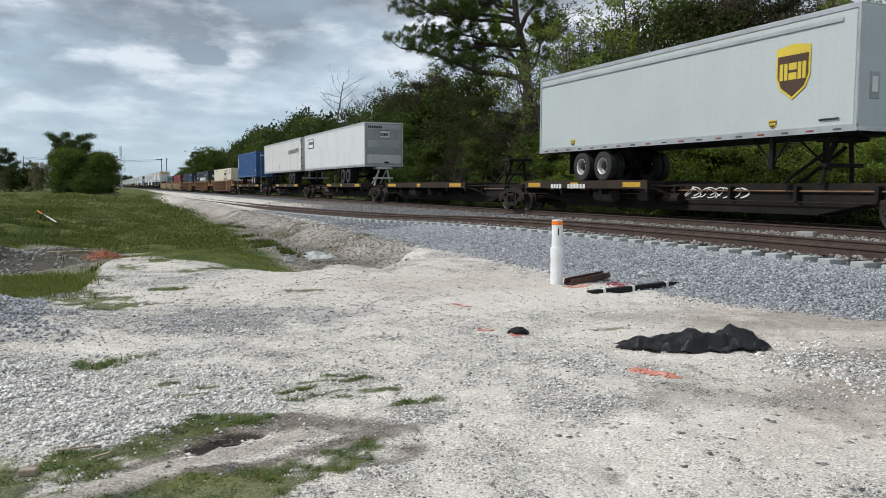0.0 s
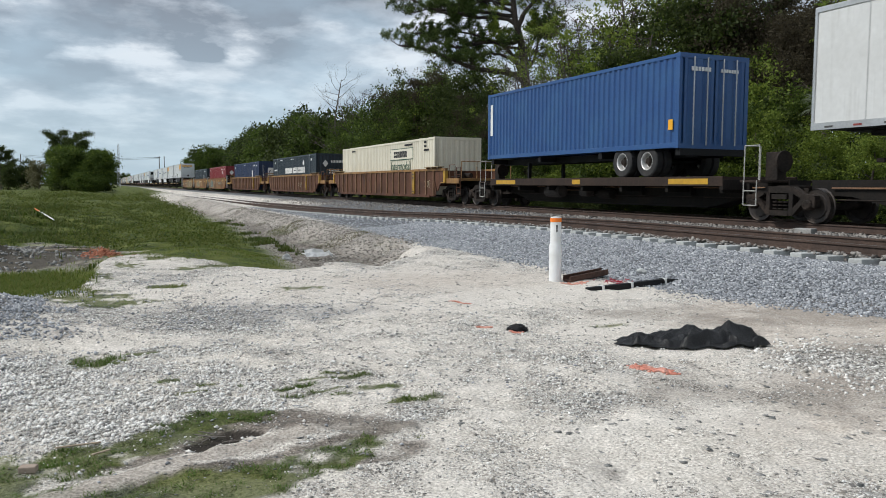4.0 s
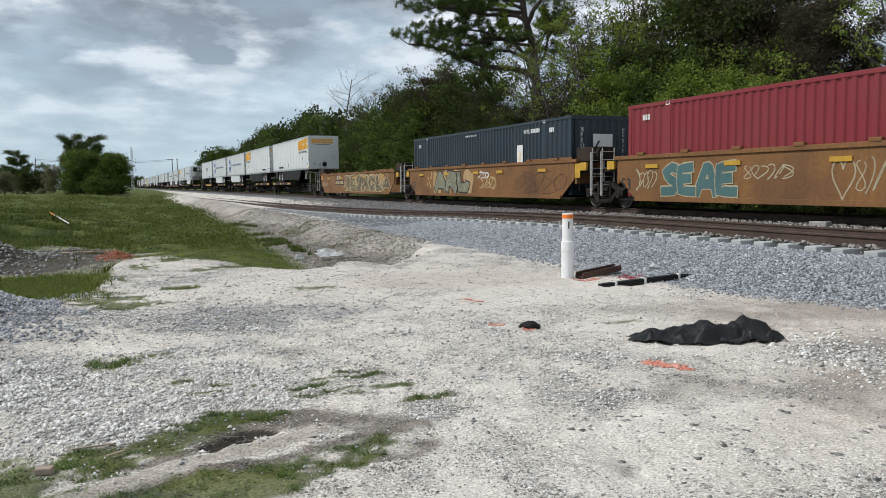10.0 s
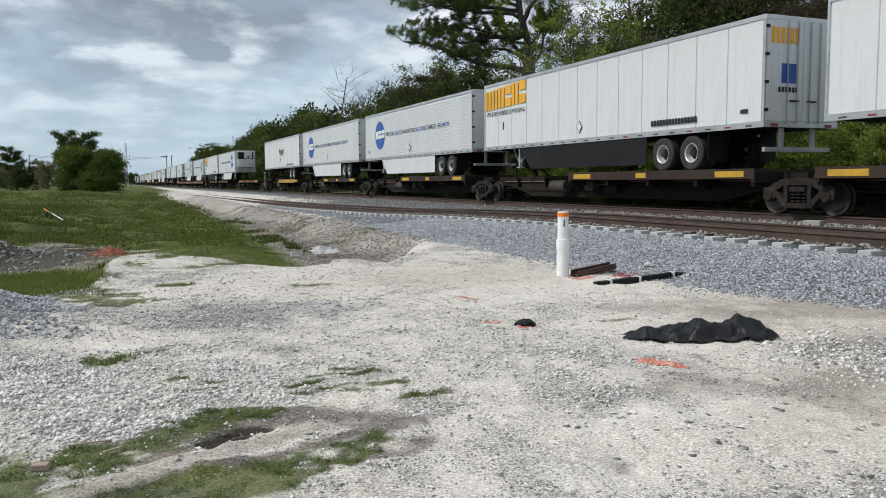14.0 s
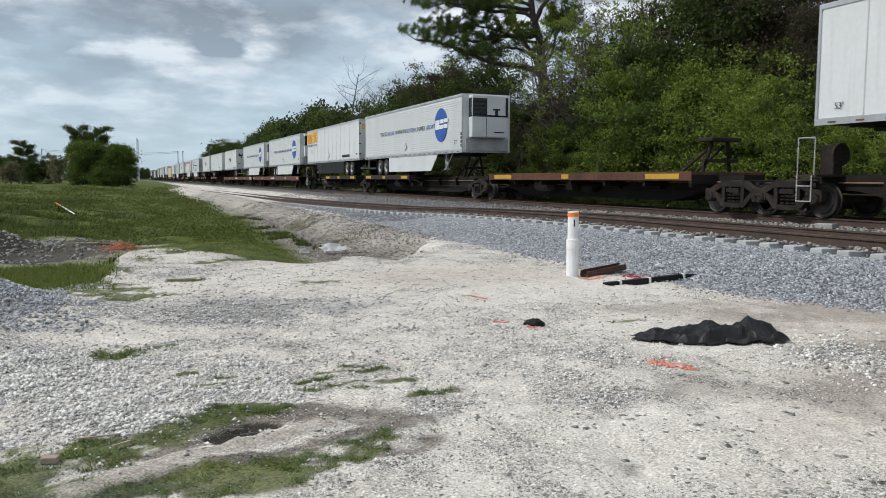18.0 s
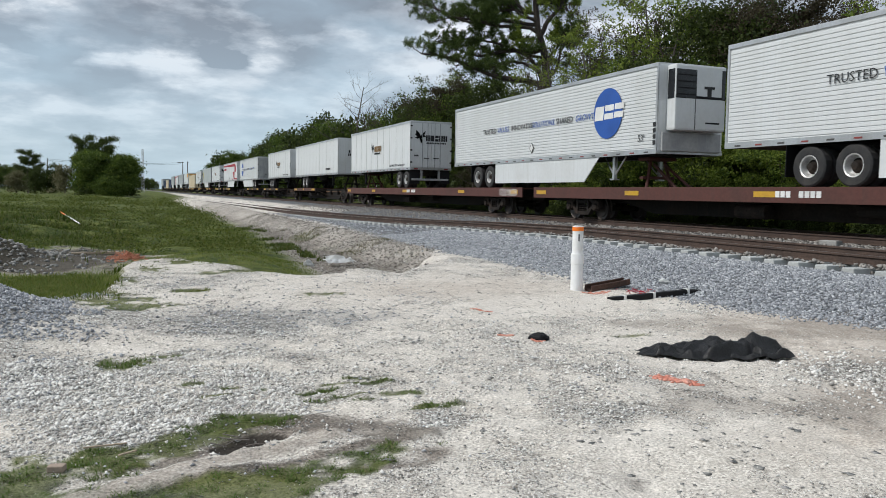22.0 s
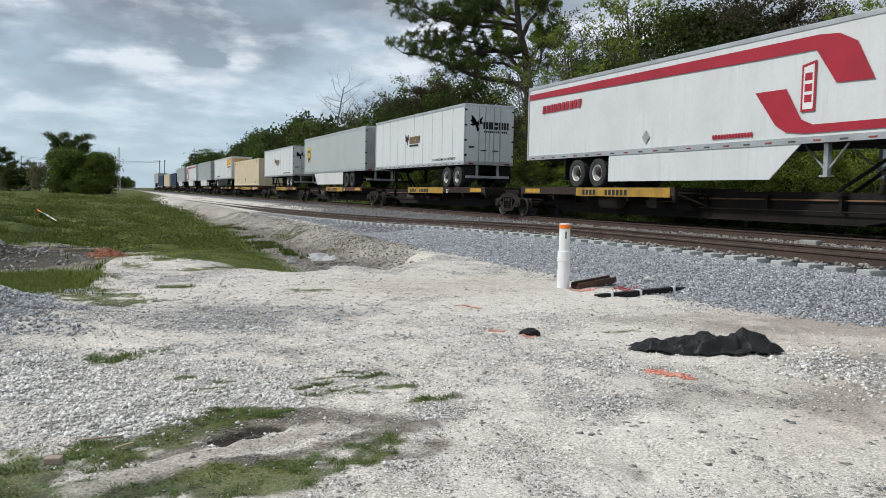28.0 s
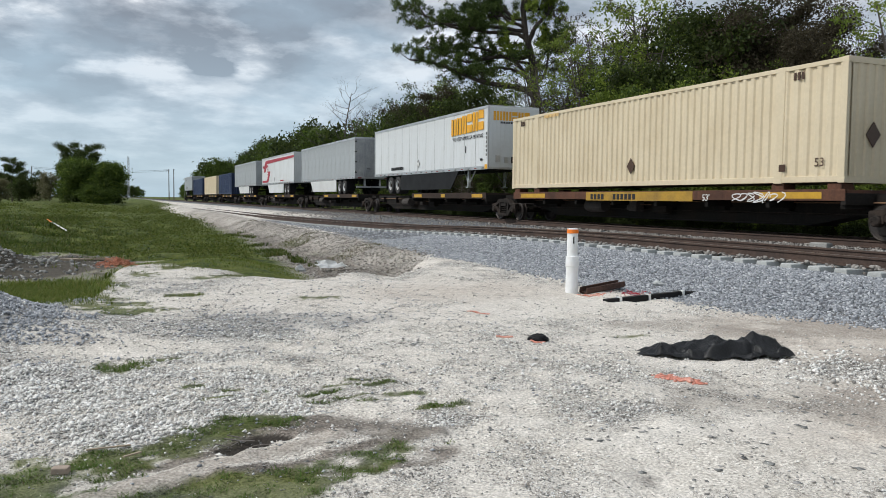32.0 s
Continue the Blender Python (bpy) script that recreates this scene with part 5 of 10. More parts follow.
def well(y0, y1, label, style, first=True, last=True, tag=None):
    """A well wagon: deep ribbed or plain sides between two end platforms."""
    length = y1 - y0
    w = rolling("well_wagon", y0, label, "rail wagon", "wagons of the train")
    ribbed = style == "ribbed"
    m = M["rust_side" if ribbed else "tan"]
    a, b = (3.0, length - 3.0) if ribbed else (1.35, length - 1.35)
    low, top = 0.34, 1.62
    for sx in (-1, 1):
        o = [(a + (0.9 if not ribbed else 0.25), low), (b - (0.9 if not ribbed else 0.25), low), (b, low + 0.65), (b, top), (a, top), (a, low + 0.65)]
        s = part("side", prism(bmesh.new(), o, sx * 1.44 - 0.02, sx * 1.44 + 0.02), m, w, "rust-streaked steel side" if ribbed else "tan side with sprayed graffiti")
        part("top_chord", one_box(sx * 1.44 - 0.07, sx * 1.44 + 0.07, a - 0.2, b + 0.2, top - 0.02, top + 0.10, 0.012), M["rust_yellow" if ribbed else "tan"], s)
        part("bottom_chord", one_box(sx * 1.44 - 0.06, sx * 1.44 + 0.06, a + 0.9, b - 0.9, low - 0.06, low + 0.08, 0.01), m, s)
        if ribbed:
            n = 17
            for k in range(n + 1):
                shared("rib", ("rib", k % 4 == 0), lambda: prism(bmesh.new(), [(-0.045, low + 0.06), (0.045, low + 0.06), (0.055, top - 0.02), (-0.055, top - 0.02)], -0.05, 0.05), M["rib_brown"], s, pose(sx * 1.48, a + 0.35 + (b - a - 0.7) * k / n, 0))
        else:
            for k in range(8):
                shared("hand_latch", "latch", lambda: one_box(-0.09, 0.03, -0.16, 0.16, 0.0, 0.10, 0.02), M["tan"], s, pose(sx * 1.44, a + 1.2 + (b - a - 2.4) * k / 7, top + 0.08))
    part("well_floor", one_box(-1.4, 1.4, a, b, low - 0.05, low), M["spine"], w)
    ends = ((a, 0.0), (b, length))
    for ya, ye in ends:
        s = 1 if ye > ya else -1
        bm = box(bmesh.new(), -1.42, 1.42, min(ya, ya + s * 0.12), max(ya, ya + s * 0.12), low + 0.5, top)
        part("end_bulkhead", bm, m, w)
        if ribbed:
            part("end_deck", one_box(-1.42, 1.42, min(ya, ye - s * 0.5), max(ya, ye - s * 0.5), 1.10, 1.22, 0.01), M["rust_yellow"], w, "rusty yellow end platform")
            part("end_sill", one_box(-0.4, 0.4, min(ya, ye - s * 0.3), max(ya, ye - s * 0.3), 0.80, 1.12), M["spine"], w)
            # the side runs on level over an arch for the truck, and ends in a yellow post
            o = [(ya, low + 0.25), (ya, top), (ya + s * 1.05, top), (ya + s * 1.05, 1.04), (ya + s * 0.62, 1.04), (ya + s * 0.30, 0.90), (ya + s * 0.12, 0.62)]
            for sx in (-1, 1):
                g = part("end_gusset", prism(bmesh.new(), o, sx * 1.44 - 0.02, sx * 1.44 + 0.02), M["rust_side"], w, "arched side plate over the truck")
                part("top_chord", one_box(sx * 1.44 - 0.07, sx * 1.44 + 0.07, min(ya + s * 0.2, ya + s * 1.1), max(ya + s * 0.2, ya + s * 1.1), top - 0.02, top + 0.10, 0.012), M["rust_yellow"], g)
                part("end_post", one_box(sx * 1.44 - 0.08, sx * 1.44 + 0.08, min(ya + s * 0.86, ya + s * 1.10), max(ya + s * 0.86, ya + s * 1.10), 1.02, top - 0.021, 0.015), M["dull_yellow"], g, "dirty yellow end post")
                part("arch_flange", one_box(sx * 1.44 - 0.06, sx * 1.44 + 0.06, min(ya + s * 0.5, ya + s * 1.0), max(ya + s * 0.5, ya + s * 1.0), 0.99, 1.055, 0.008), M["rust_yellow"], g)
                part("deck_fascia", one_box(sx * 1.42 - 0.03, sx * 1.42 + 0.02, min(ya + s * 1.11, ye - s * 0.5), max(ya + s * 1.11, ye - s * 0.5), 0.98, 1.215, 0.01), M["rust_yellow"], w, "rust-streaked yellow platform edge")
            # tread boards along the top, on brackets
            for k in range(4):
                y_ = ya - s * 1.0 + s * k * 0.46
                shared("tread_board", "tread", lambda: one_box(-0.16, 0.16, -0.215, 0.215, 0.0, 0.035, 0.006), M["tread"], w, pose(-1.50, y_, top + 0.155))
            for k in range(3):
                y_ = ya - s * 1.1 + s * k * 0.75
                shared("tread_bracket", "tread_bracket", lambda: one_box(-0.12, 0.12, -0.02, 0.02, -0.06, 0.0), M["rib_brown"], w, pose(-1.48, y_, top + 0.155))
            # brake gear crowded on the platform
            bm = box(bmesh.new(), -1.15, -0.75, min(ya + s * 1.3, ya + s * 1.7), max(ya + s * 1.3, ya + s * 1.7), 1.22, 1.56, 0.03)
            rod(bm, (-0.6, ya + s * 1.25, 1.36), (-0.6, ya + s * 2.1, 1.36), 0.11, 10)
            rod(bm, (-1.25, ya + s * 1.2, 1.30), (-1.25, ya + s * 2.2, 1.30), 0.02, 6)
            part("brake_gear", bm, M["truck"], w, "grimy brake gear on the end platform")
            bm = bmesh.new()
            for dy in (1.35, 2.0):
                rod(bm, (-1.40, ya + s * dy, 1.2), (-1.40, ya + s * dy, 1.86), 0.016, 6)
            rod(bm, (-1.40, ya + s * 1.35, 1.86), (-1.40, ya + s * 2.0, 1.86), 0.016, 6)
            part("grab_iron", bm, M["rib_brown"], w)
            # ladder and hand rails
            bm = bmesh.new()
            yl = ye - s * 0.62
            for dy in (-0.2, 0.2):
                rod(bm, (-1.40, yl + dy, 0.45), (-1.40, yl + dy, 1.75), 0.018, 6)
            for k in range(5):
                rod(bm, (-1.40, yl - 0.2, 0.5 + k * 0.3), (-1.40, yl + 0.2, 0.5 + k * 0.3), 0.014, 6)
            part("ladder", bm, M["rust_side"], w)
            bm = bmesh.new()
            for x in (-1.3, -0.5, 0.5, 1.3):
                rod(bm, (x, ye - s * 0.5, 1.2), (x, ye - s * 0.5, 2.0), 0.02, 6)
            rod(bm, (-1.3, ye - s * 0.5, 2.0), (1.3, ye - s * 0.5, 2.0), 0.02, 6)
            part("hand_rail", bm, M["rust_yellow"], w)
            coupler(w, ye - s * 0.4, ye + s * 0.05)
        else:
            part("end_sill", one_box(-0.5, 0.5, min(ya, ye), max(ya, ye), 0.80, 1.25), M["spine"], w)
            part("end_shelf", one_box(-1.35, 1.35, min(ya, ye - s * 0.25), max(ya, ye - s * 0.25), 1.22, 1.34, 0.01), M["spine"], w)
            bm = bmesh.new()
            for x in (-1.38, -0.9):
                rod(bm, (x, ye - s * 0.3, 0.6), (x, ye - s * 0.3, 2.05), 0.02, 6)
            for k in range(5):
                rod(bm, (-1.38, ye - s * 0.3, 0.8 + k * 0.28), (-0.9, ye - s * 0.3, 0.8 + k * 0.28), 0.015, 6)
            part("ladder", bm, M["pale_steel"], w, "worn pale ladder")
            bm = bmesh.new()
            for dy in (0.0, 0.62):
                rod(bm, (-1.42, ye - s * 0.35 + s * dy, 0.42), (-1.42, ye - s * 0.35 + s * dy, 1.92), 0.018, 6)
            for z_ in (0.50, 1.16):
                rod(bm, (-1.42, ye - s * 0.35, z_), (-1.42, ye + s * 0.27, z_), 0.016, 6)
            part("grab_iron", bm, M["pale_steel"], w, "worn pale grab irons")
            if (first and ye == 0.0) or (last and ye > 0.0):
                y_ = sorted((ya - s * 0.1, ye - s * 0.35))
                part("brake_cabinet", one_box(-1.30, -0.45, y_[0], y_[1], 1.62, 2.12, 0.03), M["brown_deck"], w, "dark brake cabinet above the end platform")
                bm = bmesh.new()
                for x in (-1.2, -0.55):
                    box(bm, x - 0.05, x + 0.05, (ya + ye) / 2 - 0.05, (ya + ye) / 2 + 0.05, 1.30, 1.63)
                rod(bm, (-1.0, ye - s * 0.3, 1.86), (-1.0, ye - s * 0.18, 1.86), 0.26, 16)
                part("brake_wheel", bm, M["truck"], w, "grimy hand brake and stand")
    if ribbed:
        bogie(w, 2.05); bogie(w, length - 2.05)
    else:
        bogie(w, 0.0)
        if last:
            bogie(w, length)
    return w


def flat(y0, y1, label, hitches=()):
    """A long flat wagon with a red-oxide side sill."""
    length = y1 - y0
    w = rolling("flat_wagon", y0, label, "rail wagon", "wagons of the train")
    part("deck", one_box(-1.36, 1.36, 0.5, length - 0.5, 1.11, 1.155), M["red_flat"], w)
    for sx in (-1, 1):
        part("side_sill", one_box(sx * 1.36 - 0.03, sx * 1.36 + 0.03, 0.5, length - 0.5, 0.76, 1.165, 0.01), M["red_flat"], w, "faded red side sill")
    part("centre_sill", prism(bmesh.new(), [(0.4, 0.66), (5.4, 0.62), (7.0, 0.30), (length - 7.0, 0.30), (length - 5.4, 0.62), (length - 0.4, 0.66), (length - 0.4, 1.105), (0.4, 1.105)], -0.35, 0.35), M["spine"], w, "deep grimy centre sill")
    for k in range(14):
        shared("cross_bearer", "bearer2", lambda: one_box(-1.32, 1.32, -0.05, 0.05, 0.0, 0.3), M["spine"], w, pose(0, 1.2 + k * (length - 2.4) / 13, 0.80))
    for y in (0.9, 6.5, length * 0.52, length - 7.5, length - 1.5):
        part("yellow_mark", one_box(-1.396, -1.386, y, y + 0.75, 0.90, 1.05), M["yellow"], w)
    bars("stencilled_name", w, M["white_mark"], -1.393, length * 0.52, 0.90, [0.14] * 3 + [-0.2] + [0.14] * 4, 0.16)
    bogie(w, 3.7); bogie(w, length - 3.7)
    coupler(w, length - 0.5, length + 0.5)
    for y in hitches:
        hitch(w, y - y0, M["red_flat"], 1 if y - y0 < length / 2 else -1)
    part("brake_cylinder", rod(bmesh.new(), (-0.7, length * 0.42, 0.62), (-0.7, length * 0.42 + 0.8, 0.62), 0.17, 12), M["spine"], w)
    part("air_reservoir", rod(bmesh.new(), (-0.75, length * 0.55, 0.5), (-0.75, length * 0.55 + 1.1, 0.5), 0.2, 12), M["truck"], w)
    return w


SP = "dark grimy spine wagon with yellow edge marks"
# wagons, from the head of the train backwards
spine(-177.0, -159.0, SP, None)
spine(-159.0, -141.0, SP, (-150.2, -142.6), stripe=None, hitch_at=-156.0)
spine(-141.0, -123.1, "empty dark spine wagon with yellow edge marks", (-137.0, -126.0), hitch_at=-139.5)
spine(-123.1, -105.2, "dark spine wagon with a raised pale hitch", (-121.2, -112.6), hitch_at=-121.6, hitch_mat="cold_white")
spine(-105.2, -87.2, SP, (-103.6, -94.0), hitch_at=-89.6)
spine(-87.2, -70.2, SP, (-85.5, -71.8), last=True, full=True)
well(-69.2, -45.7, "rusty brown ribbed well wagon with yellow chords", "ribbed")
well(-45.7, -22.1, "rusty brown ribbed well wagon with yellow chords", "ribbed")
well(-22.1, 1.5, "rusty brown ribbed well wagon with yellow chords", "ribbed")
well(3.4, 22.9, "tan well wagon with graffiti, holding a red container", "plain", last=False)
well(22.9, 42.5, "tan well wagon with graffiti, holding a dark container", "plain", last=False)
well(42.5, 62.6, "empty tan well wagon with pale graffiti", "plain", last=True)
spine(65.2, 83.15, SP, (73.4, 82.4), full=True, hitch_at=67.4)
spine(83.15, 100.9, SP, (84.3, 93.2), hitch_at=98.9)
spine(100.9, 118.4, SP, (102.2, 111.0), hitch_at=116.3)
spine(118.4, 135.95, SP, (119.8, 128.4), hitch_at=133.9)
spine(135.95, 153.7, "dark spine wagon with a long yellow panel", (137.2, 145.6), last=True, stripe=(138.4, 145.4), hitch_at=151.4)
spine(155.6, 172.3, "empty brown spine wagon", (157.0, 170.5), hitch_at=157.4, hitch_mat="truck", deck="rust_side")
spine(172.3, 190.6, SP, (181.0, 189.8), hitch_at=175.0)
spine(190.6, 208.3, SP, (192.0, 200.8), last=True, hitch_at=206.0)
flat(210.2, 237.8, "faded red flat wagon with stencilled name", (211.8, 231.2))
flat(237.8, 266.4, "faded red flat wagon with stencilled name", (263.6,))
spine(268.1, 286.4, "dark spine wagon with red-brown platform", (276.4, 285.6), deck="rust_dark", hitch_at=269.6)
spine(286.4, 305.2, SP, (294.0, 303.5), hitch_at=288.8)
spine(305.2, 325.7, SP, (307.0, 317.0), hitch_at=323.0)
spine(325.7, 345.4, "dark spine wagon with a long yellow panel", (334.6, 343.8), stripe=(334.8, 339.8), hitch_at=328.4)
spine(345.4, 363.2, "brown spine wagon with a long yellow panel", (347.0, 356.5), deck="brown_deck", stripe=(351.6, 356.3), hitch_at=360.8)
spine(363.2, 382.4, "brown spine wagon with a long yellow panel", (364.7, 373.4), deck="rust_side", stripe=(369.0, 373.2), hitch_at=378.9)
spine(382.4, 398.9, "brown spine wagon with a long yellow panel", (382.9, 391.4), deck="rust_side", stripe=(386.9, 391.2), hitch_at=395.9)
spine(398.9, 417.8, "brown spine wagon with a long yellow panel", (400.4, 416.4), deck="rust_side", stripe=(405.5, 411.0), risers=(400.8, 402.5, 414.7, 416.3))
for ya, yb in ((417.8, 437.3), (437.3, 457.1), (457.1, 476.7), (476.7, 496.2), (496.2, 512.6), (512.6, 532.4), (532.4, 551.6), (551.6, 571.0)):
    spine(ya, yb, SP, (ya + 1.2, ya + 10.5), last=yb > 570, risers=(ya + 2.2, yb - 2.6) if 490 < ya < 550 else ())

NEAR = -HALF - 0.002
# road trailers and containers
ups = trailer(-157.4, 13.8, "pale grey-green road trailer with a gold and brown shield", ("mist", "mist"), wheels="rear", wheel_at=3.4, panels=1)
prem = trailer(-121.8, 16.15, "plain white trailer with weathered grey door", ("white", "grey_door"), "front", 4.6, 1, rim="black_part")
tc = trailer(-104.4, 16.15, "worn white trailer with rust-stained corners", ("cold_white", "cold_white"), "front", 3.8, 12, doors=True, rim="black_part")
blue = container(-83.6, 12.2, 2.0, "blue steel container on a chassis", "blue", False, True, 2.75)
jbh = container(-65.5, 16.15, 0.42, "pale cream container with dark green lettering", "cream_pale")
fec1 = container(-42.0, 16.15, 0.42, "navy container with large white lettering", "slate")
fec2 = container(-18.4, 16.15, 0.42, "navy container with white emblem", "navy")
redc = container(5.1, 16.15, 0.42, "dark red container with white diamonds", "red")
dark = container(24.7, 16.15, 0.42, "dark slate container with white emblem", "slate")
w1 = trailer(66.1, 16.15, "white trailer with large golden lettering", wheels="rear", wheel_at=3.65, panels=13, skirt="black_part")
w2 = trailer(84.1, 16.15, "white trailer with large golden lettering", wheels="front", wheel_at=3.4, panels=13, doors=True, skirt="black_part")
dot1 = trailer(101.5, 16.15, "white ribbed trailer with blue disc", wheels="front", wheel_at=3.2, ribs=True, doors=True, skirt="white")
dot2 = trailer(119.1, 16.15, "white ribbed trailer with blue disc", wheels="front", wheel_at=3.2, ribs=True, doors=True, skirt="white")
hav1 = trailer(136.6, 16.15, "white trailer with black bird emblem", wheels="front", wheel_at=3.3, panels=13, doors=True)
dot3 = trailer(173.7, 16.15, "white refrigerated trailer with blue disc", wheels="rear", wheel_at=3.6, ribs=True, reefer=True, skirt="white")
w3 = trailer(191.3, 16.15, "white trailer with large golden lettering", wheels="front", wheel_at=2.8, panels=13, doors=True, skirt="black_part")
dot4 = trailer(210.4, 16.15, "white refrigerated trailer with blue disc", wheels="rear", wheel_at=3.5, ribs=True, reefer=True, skirt="white")
dot5 = trailer(229.6, 16.15, "white refrigerated trailer with blue disc", wheels="rear", wheel_at=3.3, ribs=True, reefer=True, skirt="white")
hav2 = trailer(252.4, 12.8, "white trailer with black bird emblem", wheels="front", wheel_at=1.5, panels=10, doors=True)
mlnz = trailer(269.0, 16.15, "plain white panelled trailer", wheels="rear", wheel_at=4.1, panels=13)
hav3 = trailer(287.7, 12.8, "white trailer with black bird emblem", wheels="rear", wheel_at=2.0, panels=10)
dot6 = trailer(308.2, 16.15, "white ribbed trailer with grey doors and blue disc", ("white", "grey_door"), "front", 3.0, ribs=True, doors=True, skirt="white")
crete = trailer(327.0, 16.5, "white trailer with red swoosh and stripes", wheels="rear", wheel_at=4.1, panels=1, skirt="white")
hav4 = trailer(349.4, 12.8, "white trailer with black bird emblem", wheels="front", wheel_at=1.5, panels=10, doors=True)
upsg = trailer(364.2, 16.15, "grey trailer with gold and brown shield", ("fog", "grey_door"), "front", 3.7, 1, doors=True, skirt="cold_white", rim="dark_rim")
hav5 = trailer(384.6, 12.8, "white trailer with black bird emblem", wheels="front", wheel_at=1.5, panels=10, doors=True)
cream1 = container(400.5, 16.15, 1.32, "cream yellow container with brown diamonds", "cream")
w4 = trailer(419.0, 16.15, "white trailer with large golden lettering", wheels="rear", wheel_at=3.5, panels=13, skirt="black_part")
grey2 = trailer(439.5, 16.15, "grey trailer with skirt", ("grey_panel", "grey_door"), "front", 3.5, 13, doors=True, skirt="cold_white")
crete2 = trailer(458.6, 16.15, "white trailer with red stripe", wheels="front", wheel_at=3.5, panels=1, skirt="white")
grey3 = trailer(478.7, 16.15, "grey trailer with skirt", ("grey_panel", "grey_panel"), "front", 3.5, 13, skirt="cold_white")
container(498.0, 13.2, 1.32, "navy steel container on a spine wagon", "navy")
container(514.4, 16.15, 1.32, "cream yellow container on a spine wagon", "cream")
container(534.0, 16.15, 1.32, "navy steel container on a spine wagon", "navy")
trailer(553.2, 16.15, "plain grey panelled road trailer", ("grey_panel", "grey_panel"), "rear", 3.5, 13)


# ---- markings; brand marks are plain shapes in their colours ----
def glyphs(parent, name, mat, y0, y1, lo, hi, count, seed=1, x=NEAR, gap=0.16, slant=0.0, label="", face="side"):
    """A wordmark as a row of plain slabs. lo and hi: heights at both ends."""
    rng = random.Random(seed)
    bm = bmesh.new()
    w = (y1 - y0) / (count + gap * (count - 1))
    for k in range(count):
        a = y0 + k * w * (1 + gap)
        f = (k + 0.5) / count
        b, t = lo[0] + (lo[1] - lo[0]) * f, hi[0] + (hi[1] - hi[0]) * f
        h = t - b
        g, m = 0.13 * abs(w), h * 0.10
        form = rng.choice(("two", "two", "stack", "one"))
        u0, u1 = min(a, a + w), max(a, a + w)
        boxes = {"two": ((u0, u0 + (u1 - u0) * 0.42, b, t), (u0 + (u1 - u0) * 0.58, u1, b, t)), "stack": ((u0, u1, b, b + h * 0.42), (u0, u1, b + h * 0.58, t)), "one": ((u0, u1, b, t),)}[form]
        for c, d, lo_, hi_ in boxes:
            if face == "side":
                sh = slant * (1 if w > 0 else -1)
                prism(bm, [(c + sh * (lo_ - b), lo_), (d + sh * (lo_ - b), lo_), (d + sh * (hi_ - b), hi_), (c + sh * (hi_ - b), hi_)], x - 0.006, x + 0.002)
            else:
                box(bm, c, d, x - 0.006, x + 0.002, lo_, hi_)
    return tagged(part(name, bm, mat, parent, label), kind="stuff")


def diamond(parent, y, z, r, mat="black_mark", hollow=True, x=NEAR, face="side", base="white_mark"):
    def put(rr, m, out):
        bm = bmesh.new()
        if face == "side":
            prism(bm, [(y - rr * 0.8, z), (y, z - rr), (y + rr * 0.8, z), (y, z + rr)], x - out, x + 0.002)
        else:
            f, g = ([bm.verts.new((y + a * rr, yy, z + b * rr)) for a, b in ((-0.8, 0), (0, -1), (0.8, 0), (0, 1))] for yy in (x - 0.02 - out, x - 0.005))
            bm.faces.new(f); bm.faces.new(g[::-1])
            for k in range(4):
                bm.faces.new((f[k], g[k], g[(k + 1) % 4], f[(k + 1) % 4]))
            bmesh.ops.recalc_face_normals(bm, faces=bm.faces)
        return part("placard", bm, M[m], parent, "diamond placard")
    put(r, mat, 0.006)
    if hollow:
        put(r * 0.82, base, 0.009)


def bird(parent, y, z, s, face="side", x=NEAR):
    """A spread-winged dark bird emblem."""
    o = [(0, 0), (0.12, -0.45), (0.30, -0.40), (0.18, -0.05), (0.42, 0.10), (0.62, 0.05), (0.45, 0.30), (0.60, 0.62), (0.30, 0.42), (0.10, 0.18), (-0.05, 0.45), (-0.35, 0.70), (-0.32, 0.38), (-0.45, 0.30), (-0.22, 0.10), (-0.50, 0.02), (-0.20, -0.08)]
    bm = bmesh.new()
    if face == "side":
        prism(bm, [(y - u * s, z + v * s) for u, v in o], x - 0.006, x + 0.002)
    else:
        va = [bm.verts.new((y + u * s, x - 0.006, z + v * s)) for u, v in o]
        bm.faces.new(va)
        bmesh.ops.solidify(bm, geom=bm.faces[:], thickness=0.004)
    return part("emblem", bm, M["black_mark"], parent, "black spread-winged bird emblem")


def shield(parent, y0, y1, z0, z1):
    def out(k):
        c, m = (y0 + y1) / 2, (z0 + z1) / 2
        o = [(y0, z0 + 0.42 * (z1 - z0)), (y0, z1 - 0.06 * (z1 - z0)), (c, z1), (y1, z1 - 0.06 * (z1 - z0)), (y1, z0 + 0.42 * (z1 - z0)), (c + (y1 - c) * 0.75, z0 + 0.2 * (z1 - z0)), (c, z0), (c + (y0 - c) * 0.75, z0 + 0.2 * (z1 - z0))]
        return [(c + (a - c) * k, m + (b - m) * k) for a, b in o]
    plate(parent, "shield", M["lemon_mark"], out(1.0), NEAR, "gold-rimmed brown shield", 0.005)
    plate(parent, "shield_field", M["brown_mark"], [(a, min(b, z1 - 0.20 * (z1 - z0))) for a, b in out(0.90)], NEAR, "", 0.008)
    h = z1 - z0
    glyphs(parent, "shield_mark", M["lemon_mark"], y0 + (y1 - y0) * 0.12, y0 + (y1 - y0) * 0.88, (z0 + h * 0.36,) * 2, (z0 + h * 0.66,) * 2, 3, 4, NEAR - 0.007)


